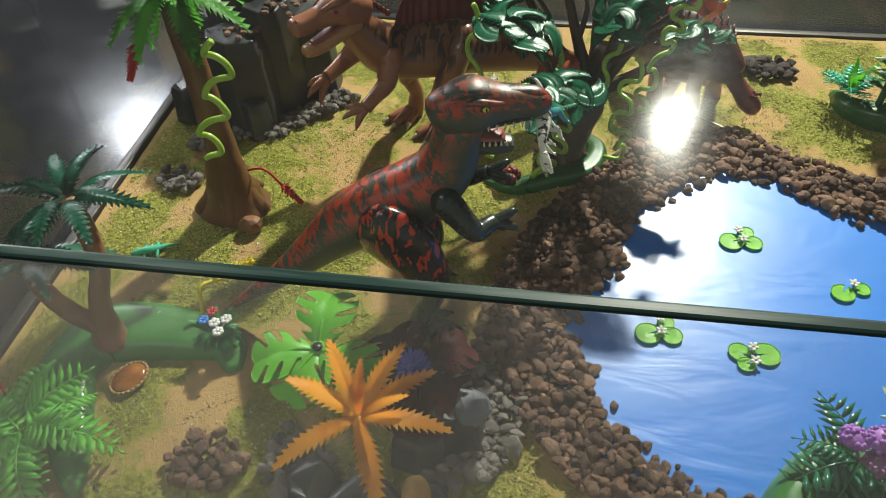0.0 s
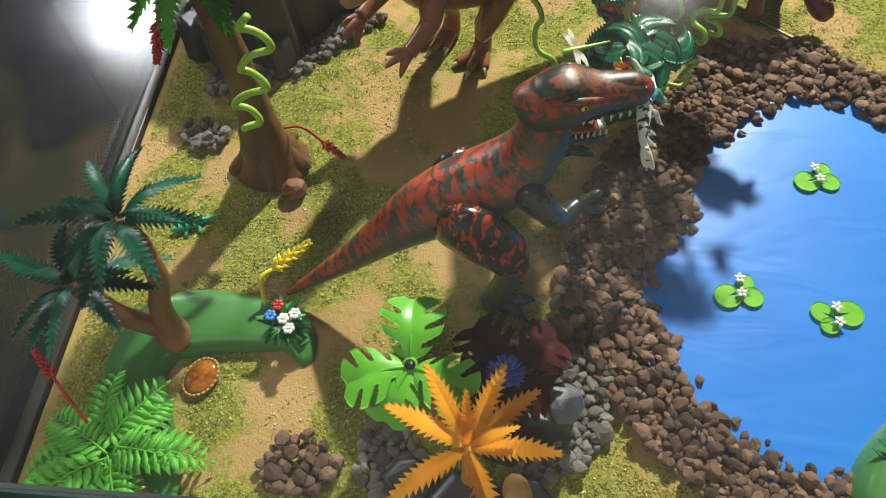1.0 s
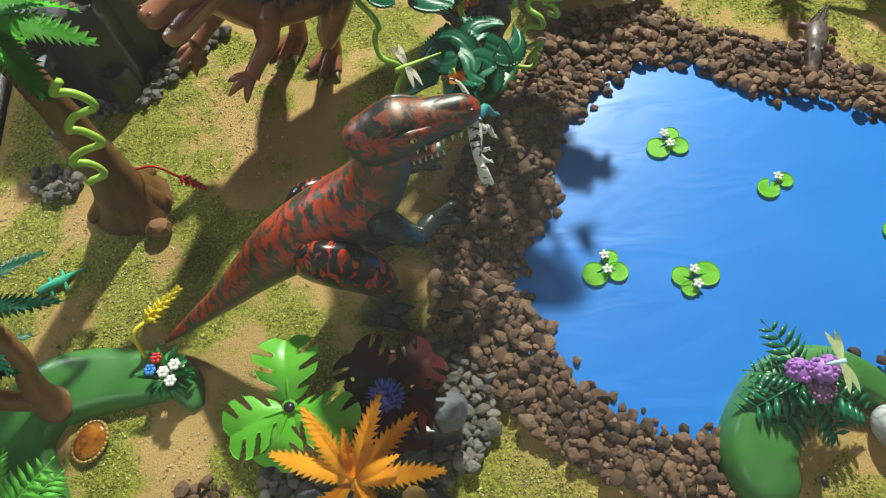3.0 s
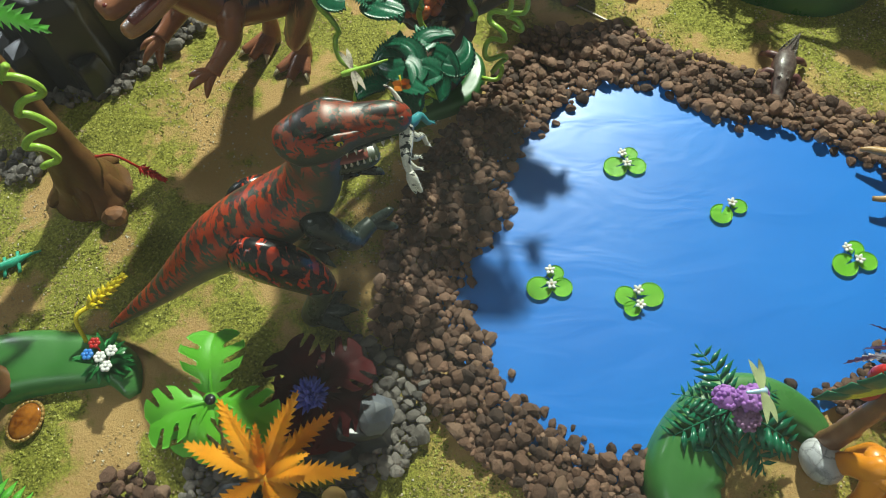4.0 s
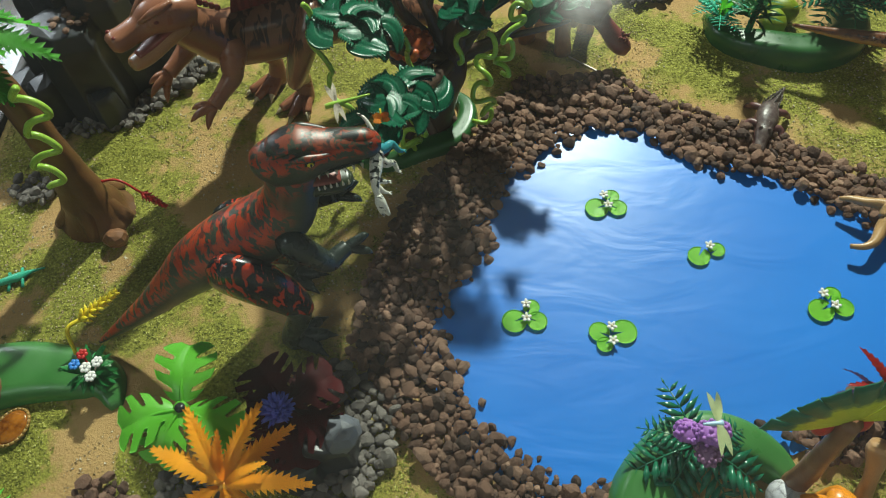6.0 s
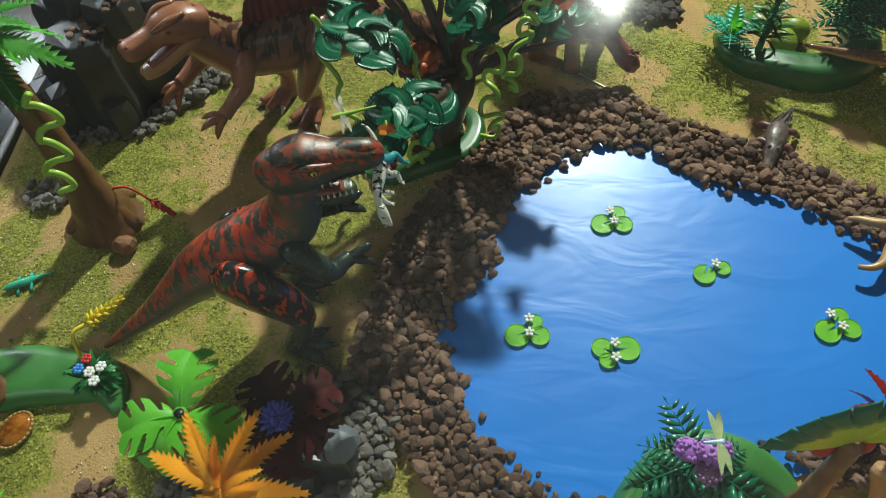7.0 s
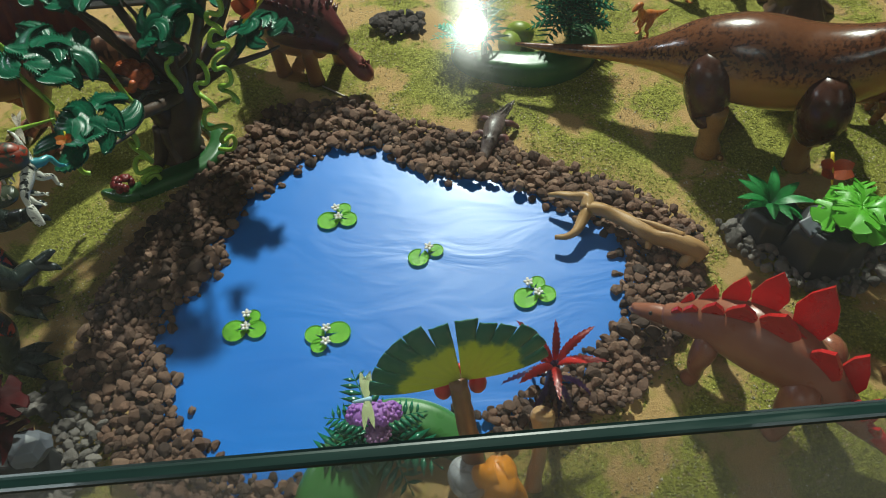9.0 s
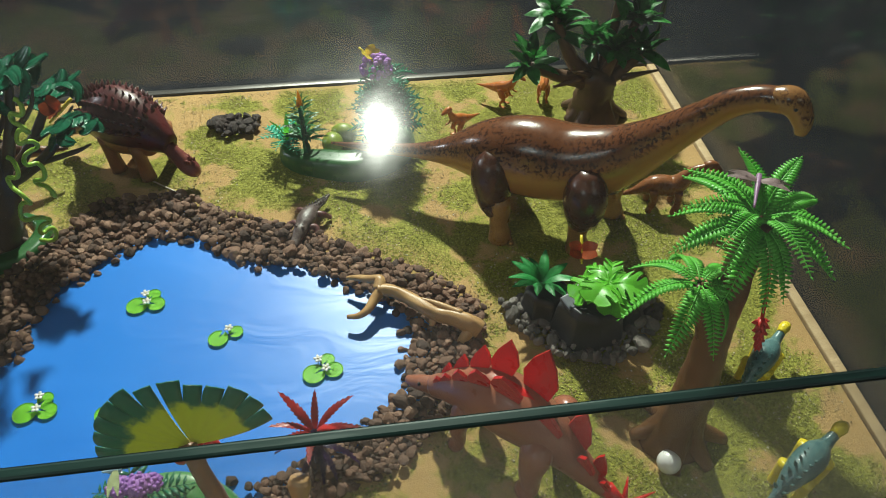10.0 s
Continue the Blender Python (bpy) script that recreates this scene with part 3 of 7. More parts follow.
def pebble_mesh(name, mat, seed, flat=0.78, rough=0.16):
    """A blunt broken stone: a lumpy ball with a few planed-off faces."""
    rnd = random.Random(seed)
    bm = bmesh.new()
    bmesh.ops.create_icosphere(bm, subdivisions=2, radius=1)
    cuts = [(Vector((rnd.uniform(-1, 1), rnd.uniform(-1, 1), rnd.uniform(-1, 1))).normalized(), rnd.uniform(0.55, 0.8)) for k in range(7)]
    for v in bm.verts:
        for n, d in cuts:
            over = v.co.dot(n) - d
            if over > 0:
                v.co -= n * over * 0.85
        v.co *= 1 + rough * noise.noise(v.co * 2.2 + Vector((seed, 0, 0))) + rnd.uniform(-0.10, 0.10)
        v.co.z *= flat
    return mesh_of(name, bm, mat, False)


# ---- setting: board, pond, case, table, room ----
bm = bmesh.new()
box(bm, (0, 0.006, -0.02), (CASE_W, CASE_D, -0.001), 0.001)
board = tagged(part("base_board", bm, M_WOOD), "pale wooden base board under the sand", "board", kind="structure")

GRID_X, GRID_Y = 150, 86
bm = ground_bm = bmesh.new()
vs = [[bm.verts.new((0.002 + (CASE_W - 0.004) * i / GRID_X, 0.008 + (CASE_D - 0.010) * j / GRID_Y, 0)) for i in range(GRID_X + 1)] for j in range(GRID_Y + 1)]
for j in range(GRID_Y):
    for i in range(GRID_X):
        bm.faces.new((vs[j][i], vs[j][i + 1], vs[j + 1][i + 1], vs[j + 1][i]))
for v in bm.verts:
    p = v.co
    v.co.z = 0.0005 + 0.002 * max(0, noise.noise(p * 14)) + 0.0012 * max(0, noise.noise(p * 45))
POND = [(0.765, 0.512), (0.718, 0.511), (0.671, 0.498), (0.636, 0.462), (0.606, 0.434), (0.590, 0.379), (0.578, 0.335), (0.542, 0.288), (0.530, 0.258),
        (0.549, 0.222), (0.566, 0.180), (0.586, 0.143), (0.630, 0.117), (0.664, 0.100), (0.700, 0.108), (0.735, 0.142), (0.765, 0.158), (0.80, 0.160), (0.845, 0.150), (0.90, 0.172), (0.979, 0.219),
        (1.016, 0.248), (1.010, 0.276), (1.026, 0.308), (1.018, 0.349), (0.983, 0.382), (0.933, 0.417), (0.898, 0.438), (0.842, 0.449), (0.791, 0.479)]
BANK = [(0.633, 0.590), (0.74, 0.594), (0.808, 0.545), (0.906, 0.502), (0.982, 0.450), (1.05, 0.415), (1.112, 0.348), (1.100, 0.291), (1.088, 0.252),
        (1.03, 0.19), (0.99, 0.152), (0.93, 0.135), (0.88, 0.13), (0.74, 0.05), (0.66, 0.045), (0.585, 0.075), (0.535, 0.115), (0.50, 0.16), (0.485, 0.195),
        (0.452, 0.235), (0.462, 0.311), (0.486, 0.383), (0.522, 0.446), (0.576, 0.510)]
def gap_to(p, poly):
    """Distance from a point to a polygon's outline."""
    best = 9.0
    for (x1, y1), (x2, y2) in zip(poly, poly[1:] + poly[:1]):
        dx, dy = x2 - x1, y2 - y1
        u = max(0, min(1, ((p[0] - x1) * dx + (p[1] - y1) * dy) / (dx * dx + dy * dy)))
        best = min(best, math.hypot(p[0] - x1 - u * dx, p[1] - y1 - u * dy))
    return best


ground = tagged(part("ground", ground_bm, M_SAND), "sandy ground with mossy green patches and grit", "ground", kind="structure")
ground.data.attributes.new("bare", "FLOAT", "POINT")
moss_cover = ground.data.attributes.new("moss", "FLOAT", "POINT")
bare_sand = ground.data.attributes["bare"]
for v in ground.data.vertices:
    edge_gap = min(v.co.x, CASE_W - v.co.x, CASE_D - v.co.y)
    d = 0 if inside(v.co[:2], BANK) else gap_to(v.co[:2], BANK)
    moss_cover.data[v.index].value = 0.5 + 0.5 * (noise.noise(Vector((v.co.x, v.co.y, 0.3)) * 16) + 0.3 * noise.noise(Vector((v.co.x, v.co.y, 0.7)) * 50))
    bare_sand.data[v.index].value = max(1 - d / 0.05, 1.0 - edge_gap / 0.03, 0.0)

bm = bmesh.new()
cx, cy = 0.77, 0.31
fan = [bm.verts.new((cx + (x - cx) * k, cy + (y - cy) * k, 0.0035)) for k in (0.3, 0.65, 1.0, 1.09) for x, y in POND]
mid = bm.verts.new((cx, cy, 0.0035))
N = len(POND)
for i in range(N):
    bm.faces.new((mid, fan[i], fan[(i + 1) % N]))
    for r in range(3):
        bm.faces.new((fan[r * N + i], fan[(r + 1) * N + i], fan[(r + 1) * N + (i + 1) % N], fan[r * N + (i + 1) % N]))
bmesh.ops.recalc_face_normals(bm, faces=bm.faces[:])
pond = tagged(part("water", bm, M_FILM), "glossy blue plastic film as pond water, faintly creased", "pond", kind="structure")

bm = bmesh.new()
R = 0.014
for lo, hi in (((-R, 0.0065, TABLE_Z), (-0.001, CASE_D, 0.006)), ((CASE_W + 0.001, 0.0065, TABLE_Z), (CASE_W + R, CASE_D, 0.004)), ((-R, CASE_D + 0.001, TABLE_Z), (CASE_W + R, CASE_D + R, 0.004))):
    b2 = bmesh.new()
    box(b2, lo, hi, 0.0015)
    pale = lo[0] > CASE_W
    tagged(part("trim", b2, M_WOOD if pale else M_METAL), "pale sandy board edge" if pale else "dark metal edge strip round the board", "trim", kind="structure")
bm.free()

case = base("glass_case", (0, 0, TABLE_Z), "clear glass display case with green polished edges", "display case")


def pane(name, lo, hi, mat, thin):
    """A glass slab; its narrow faces take the green edge material."""
    bm = bmesh.new()
    box(bm, lo, hi, 0.0016)
    bm.normal_update()
    for f in bm.faces:
        f.material_index = 0 if abs(f.normal[thin]) > 0.999 and f.calc_area() > 0.01 else 1
    for v in bm.verts:
        v.co.z -= TABLE_Z
    ob = part(name, bm, [mat, M_GEDGE], case, smooth=False)
    ob.visible_shadow = False
    return ob


pane("front_pane", (-0.02, -0.0165, TABLE_Z + 0.001), (CASE_W + 0.02, -0.0100, GLASS_TOP + 0.004), M_GLASSF, 1)
pane("top_pane", (-0.012, -0.0095, GLASS_TOP - 0.006), (CASE_W + 0.012, CASE_D + 0.012, GLASS_TOP), M_GLASS, 2)
pane("side_pane", (-0.02, -0.0055, TABLE_Z + 0.001), (-0.0145, CASE_D + 0.02, GLASS_TOP), M_GLASS, 0)
pane("side_pane", (CASE_W + 0.0145, -0.0055, TABLE_Z + 0.001), (CASE_W + 0.02, CASE_D + 0.02, GLASS_TOP), M_GLASS, 0)
pane("back_pane", (-0.014, CASE_D + 0.0145, TABLE_Z + 0.001), (CASE_W + 0.014, CASE_D + 0.02, GLASS_TOP), M_GLASS, 1)

bm = bmesh.new()
box(bm, (-0.95, -0.02, TABLE_Z - 0.06), (2.4, 1.9, TABLE_Z), 0.004)
table = tagged(part("table", bm, M_TABLE), "long dark satin laminate exhibition table", "table")
bm = bmesh.new()
box(bm, (-0.85, 0.06, -0.95), (2.3, 1.8, TABLE_Z - 0.06))
part("plinth", bm, M_WALL, table)
for name, lo, hi, mat, lab in (("floor", (-5, -4, -1.0), (6, 5, -0.95), M_FLOOR, "light tan smooth hall floor"), ("ceiling", (-5, -4, CEIL_Z), (6, 5, CEIL_Z + 0.1), M_CEIL, "dark painted hall ceiling"),
                               ("wall_north", (-5, 5, -1), (6, 5.1, CEIL_Z), M_WALL, "dark grey painted wall"), ("wall_south", (-5, -4.1, -1), (6, -4, CEIL_Z), M_WALL, "dark grey painted wall"),
                               ("wall_west", (-5.1, -4, -1), (-5, 5, CEIL_Z), M_WALL, "dark grey painted wall"), ("wall_east", (6, -4, -1), (6.1, 5, CEIL_Z), M_WALL, "dark grey painted wall")):
    bm = bmesh.new()
    box(bm, lo, hi)
    tagged(part(name, bm, mat, smooth=False), lab, name.split("_")[0], kind="structure")


def ceiling_spot(at, target):
    """A can spotlight on a stem; its beam is the lamp just in front of the mouth."""
    ob = base("ceiling_spotlight", at, "black can spotlight hanging from the ceiling", "spotlight", "ceiling spotlights")
    ob.matrix_basis = look(at, target)
    bm = bmesh.new()
    bmesh.ops.create_cone(bm, cap_ends=True, segments=24, radius1=0.085, radius2=0.085, depth=0.16, matrix=Matrix.Translation((0, 0, 0.09)))
    part("can", bm, M_BLACK, ob)
    bm = bmesh.new()
    top = ob.matrix_basis.inverted() @ Vector((at[0], at[1], CEIL_Z))
    loft(bm, [(0, 0, 0.16, 0.012, 0.012), (*top, 0.012, 0.012)], 8, 3)
    part("stem", bm, M_BLACK, ob)


ceiling_spot(SPOT_A, (0.74, 0.4, 0))
ceiling_spot(SPOT_B, (-0.62, 0.9, 0))


# ---- dinosaurs: each one mesh ----
def figure(name, at, label, category, mats, build, group="", flat=()):
    """One plain mesh; build() draws in world metres."""
    bm = bmesh.new()
    build(bm)
    for v in bm.verts:
        v.co -= Vector(at)
    bmesh.ops.recalc_face_normals(bm, faces=bm.faces[:])
    ob = new(name, mesh_of(name, bm, mats))
    for f in ob.data.polygons:
        if f.material_index in flat:
            f.use_smooth = False
    ob.matrix_basis = Matrix.Translation(at)
    return tagged(ob, label, category, group)


def foot(bm, heel, toes, r, mi, claw, cr):
    for toe in toes:
        loft(bm, [(*heel, r, r * 0.8), (*(Vector(heel).lerp(Vector(toe), 0.6)), r * 0.75, r * 0.6), (*toe, r * 0.5, r * 0.45)], 8, 7, mi)
        d = (Vector(toe) - Vector(heel)).normalized()
        cone(bm, Vector(toe) - d * r * 0.2, Vector(toe) + d * r * 0.9 + Vector((0, 0, -r * 0.35)), r * 0.42, claw)


REX_AT, REX_ALONG = Vector((0.203, 0.243, 0.0)), Vector((0.9745, 0.2244, 0.0))


def rex(bm):
    # slots: 0 hide, 1 thigh, 2 dark limb, 3 olive limb, 4 ivory, 5 mouth, 6 yellow, 7 head
    # drawn along its own axis: x from the tail tip, y across, z up
    loft(bm, [(0.0, 0, 0.010, 0.002, 0.002), (0.030, 0.001, 0.030, 0.0068, 0.0074), (0.072, 0, 0.062, 0.0125, 0.0140), (0.105, 0, 0.090, 0.0180, 0.0205), (0.135, 0, 0.114, 0.0250, 0.0275), (0.165, 0, 0.131, 0.0295, 0.0300),
              (0.195, 0, 0.146, 0.0300, 0.0290), (0.217, 0, 0.163, 0.0265, 0.0265), (0.229, 0, 0.184, 0.0220, 0.0225), (0.234, 0, 0.206, 0.0195, 0.0210), (0.236, 0, 0.222, 0.014, 0.016)], 24, 60, 0)
    # skull and snout
    loft(bm, [(0.212, 0, 0.221, 0.009, 0.011), (0.219, 0, 0.224, 0.0160, 0.0180), (0.236, 0, 0.2275, 0.0190, 0.0215), (0.252, 0, 0.2300, 0.0182, 0.0205), (0.266, 0, 0.2305, 0.0152, 0.0150), (0.281, 0, 0.2300, 0.0135, 0.0128), (0.294, 0, 0.2285, 0.0120, 0.0115), (0.302, 0, 0.2270, 0.0095, 0.0092), (0.3065, 0, 0.2260, 0.0055, 0.0055)], 26, 46, 7, 0.04, 0.86)
    loft(bm, [(0.218, 0, 0.2380, 0.0080, 0.0030), (0.230, 0, 0.2445, 0.0125, 0.0050), (0.244, 0, 0.2475, 0.0140, 0.0048), (0.255, 0, 0.2455, 0.0125, 0.0040), (0.264, 0, 0.2415, 0.0080, 0.0028)], 16, 22, 7, 0.1)
    loft(bm, [(0.262, 0, 0.2420, 0.0070, 0.0025), (0.280, 0, 0.2410, 0.0065, 0.0026), (0.296, 0, 0.2390, 0.0060, 0.0025), (0.303, 0, 0.2345, 0.0040, 0.0020)], 12, 14, 7)
    for sy in (-1, 1):
        loft(bm, [(0.238, sy * 0.0150, 0.2410, 0.002, 0.002), (0.248, sy * 0.0162, 0.2425, 0.0036, 0.0030), (0.259, sy * 0.0150, 0.2400, 0.0030, 0.0024), (0.270, sy * 0.0120, 0.2370, 0.0018, 0.0015)], 10, 16, 7)
        ball(bm, (0.2525, sy * 0.0166, 0.2365), (0.0044, 0.0024, 0.0032), 2)
        ball(bm, (0.2530, sy * 0.0180, 0.2368), (0.0027, 0.0018, 0.0022), 6)
        ball(bm, (0.2535, sy * 0.0192, 0.2370), (0.0009, 0.0011, 0.0018), 2)
        ball(bm, (0.2990, sy * 0.0075, 0.2355), (0.0022, 0.0016, 0.0014), 2)
    # lower jaw, hung open
    loft(bm, [(0.221, 0, 0.206, 0.0165, 0.0115), (0.238, 0, 0.199, 0.0165, 0.0090), (0.254, 0, 0.1935, 0.0140, 0.0072), (0.268, 0, 0.1905, 0.0120, 0.0062), (0.277, 0, 0.1905, 0.0085, 0.0048), (0.280, 0, 0.191, 0.004, 0.003)], 20, 24, 3, 0.03, 0.82)
    loft(bm, [(0.232, 0, 0.2110, 0.0155, 0.005), (0.252, 0, 0.2035, 0.0130, 0.004), (0.271, 0, 0.1985, 0.0090, 0.002)], 12, 12, 5)
    loft(bm, [(0.230, 0, 0.2150, 0.0165, 0.006), (0.255, 0, 0.2160, 0.0140, 0.004), (0.290, 0, 0.2190, 0.0105, 0.0025)], 12, 12, 2)
    for k in range(7):
        for sy in (-1, 1):
            x = 0.256 + 0.0068 * k
            y = sy * (0.0138 - 0.0010 * k * 0.5)
            cone(bm, (x, y, 0.2185), (x, y, 0.2125), 0.0014, 4, 6)
            x = 0.248 + 0.0048 * k
            y = sy * (0.0128 - 0.0007 * k)
            cone(bm, (x, y, 0.1985 - 0.0010 * k * 0.7), (x, y, 0.2035 - 0.0010 * k * 0.7), 0.0013, 4, 6)
    for sy in (-1, 1):
        y0 = -0.031 if sy < 0 else 0.024
        # thigh disc, shin, foot
        drop = 0.0 if sy < 0 else 0.014
        loft(bm, [(p[0], p[1], p[2] - drop, p[3], p[4]) for p in ((0.150, y0 - sy * 0.004, 0.149, 0.006, 0.008), (0.158, y0, 0.143, 0.0135, 0.0260), (0.172, y0 + sy * 0.002, 0.127, 0.0165, 0.0340), (0.187, y0 + sy * 0.004, 0.105, 0.0165, 0.0305), (0.199, y0 + sy * 0.006, 0.083, 0.0140, 0.0225), (0.206, y0 + sy * 0.007, 0.066, 0.0115, 0.0155), (0.208, y0 + sy * 0.007, 0.058, 0.008, 0.010))], 20, 26, 1)
        loft(bm, [(0.204, y0 + sy * 0.007, 0.076, 0.0118, 0.0150), (0.205, y0 + sy * 0.007, 0.060, 0.0122, 0.0145), (0.200, y0 + sy * 0.008, 0.042, 0.0108, 0.0120), (0.192, y0 + sy * 0.009, 0.026, 0.0100, 0.0105), (0.190, y0 + sy * 0.009, 0.014, 0.0125, 0.0110), (0.191, y0 + sy * 0.009, 0.004, 0.012, 0.010)], 14, 18, 3)
        hy = y0 + sy * 0.008
        foot(bm, (0.192, hy, 0.013), [(0.212, hy - 0.018, 0.007), (0.222, hy - 0.003, 0.007), (0.216, hy + 0.014, 0.007)], 0.0105, 2, 2, 0.004)
        # arm: shoulder cap, bent elbow, three fingers
        ay = sy * 0.026
        elbow = Vector((0.244, sy * 0.031, 0.121 if sy < 0 else 0.132))
        palm_ = Vector((0.262, -0.020, 0.121)) if sy < 0 else Vector((0.262, 0.022, 0.142))
        loft(bm, [(0.212, ay - sy * 0.006, 0.160, 0.008, 0.009), (0.219, ay, 0.154, 0.0125, 0.0145), (0.231, sy * 0.030, 0.138, 0.0110, 0.0125), (*elbow, 0.0095, 0.0098), (*elbow.lerp(palm_, 0.6), 0.0078, 0.0078), (*palm_, 0.0072, 0.0064)], 14, 24, 2)
        for d in ((0.017, 0.004, 0.007), (0.017, -0.006, -0.003), (0.008, 0.003, -0.011)):
            d = Vector(d)
            loft(bm, [(*palm_, 0.0052, 0.0050), (*(palm_ + d * 0.6), 0.0046, 0.0044), (*(palm_ + d), 0.0034, 0.0032), (*(palm_ + d * 1.2 + Vector((0, 0, -0.003))), 0.0008, 0.0008)], 8, 9, 2)
    across = Vector((-REX_ALONG.y, REX_ALONG.x, 0))
    for v in bm.verts:
        v.co = REX_AT + REX_ALONG * v.co.x + across * v.co.y + Vector((0, 0, v.co.z))


figure("toy_tyrannosaur", (0.38, 0.28, 0.0), "dark green and red blotched plastic tyrannosaur with prey in its jaws", "toy dinosaur",
       [M_REX, M_REXLEG, M_REXDK, M_OLIVE, M_TEETH, M_MOUTH, M_YELLOW, M_REXHEAD], rex)


def prey(bm):
    # held crosswise in the jaws: tail up behind the snout, head hanging down in front; same axes as the big one
    loft(bm, [(0.292, 0.030, 0.240, 0.0008, 0.0008), (0.297, 0.024, 0.240, 0.0015, 0.0015), (0.301, 0.016, 0.235, 0.0024, 0.0024), (0.303, 0.006, 0.224, 0.0048, 0.0050), (0.302, -0.006, 0.216, 0.0075, 0.0080)], 12, 22, 0)
    loft(bm, [(0.303, 0.004, 0.222, 0.0058, 0.0060), (0.302, -0.006, 0.2165, 0.0066, 0.0072), (0.299, -0.018, 0.212, 0.0064, 0.0070), (0.296, -0.029, 0.209, 0.0048, 0.0052), (0.295, -0.036, 0.203, 0.0036, 0.0038), (0.297, -0.041, 0.197, 0.0032, 0.0033)], 12, 26, 0)
    loft(bm, [(0.296, -0.040, 0.199, 0.0038, 0.0038), (0.297, -0.045, 0.194, 0.0052, 0.0048), (0.300, -0.050, 0.188, 0.0038, 0.0034), (0.303, -0.054, 0.183, 0.0017, 0.0017)], 10, 14, 0)
    loft(bm, [(0.294, -0.043, 0.1945, 0.003, 0.002), (0.296, -0.049, 0.186, 0.0026, 0.0014), (0.298, -0.053, 0.181, 0.0010, 0.0008)], 8, 8, 0)
    for rows, mi in (([(0.303, -0.002, 0.219, 0.0070, 0.0066), (0.312, 0.004, 0.213, 0.0052, 0.0052), (0.319, 0.010, 0.211, 0.0036, 0.0036), (0.325, 0.006, 0.203, 0.0024, 0.0026), (0.329, 0.008, 0.199, 0.0018, 0.0018)], 1),
                     ([(0.303, -0.006, 0.212, 0.0062, 0.0060), (0.310, -0.008, 0.204, 0.0044, 0.0046), (0.317, -0.004, 0.198, 0.0028, 0.0030), (0.320, -0.010, 0.191, 0.0020, 0.0020)], 0),
                     ([(0.297, -0.026, 0.207, 0.0036, 0.0036), (0.304, -0.027, 0.201, 0.0026, 0.0026), (0.308, -0.024, 0.196, 0.0016, 0.0016)], 0),
                     ([(0.295, -0.031, 0.206, 0.0034, 0.0034), (0.301, -0.036, 0.199, 0.0024, 0.0024), (0.306, -0.036, 0.194, 0.0014, 0.0014)], 0)):
        loft(bm, rows, 9, 14, mi)
        for j in (-1, 0, 1):
            e = Vector(rows[-1][:3])
            cone(bm, e, e + Vector((0.004, 0.0025 * j, -0.002)), 0.0012, mi, 5)
    across = Vector((-REX_ALONG.y, REX_ALONG.x, 0))
    bite = Vector((0.302, 0.0, 0.219))
    for v in bm.verts:
        v.co = bite + (v.co - bite) * 0.80
        v.co = REX_AT + REX_ALONG * v.co.x + across * v.co.y + Vector((0, 0, v.co.z))


figure("toy_raptor", (0.5, 0.3, 0.19), "small white and teal striped plastic raptor caught in jaws", "toy dinosaur", [M_PREY, M_TEAL], prey)


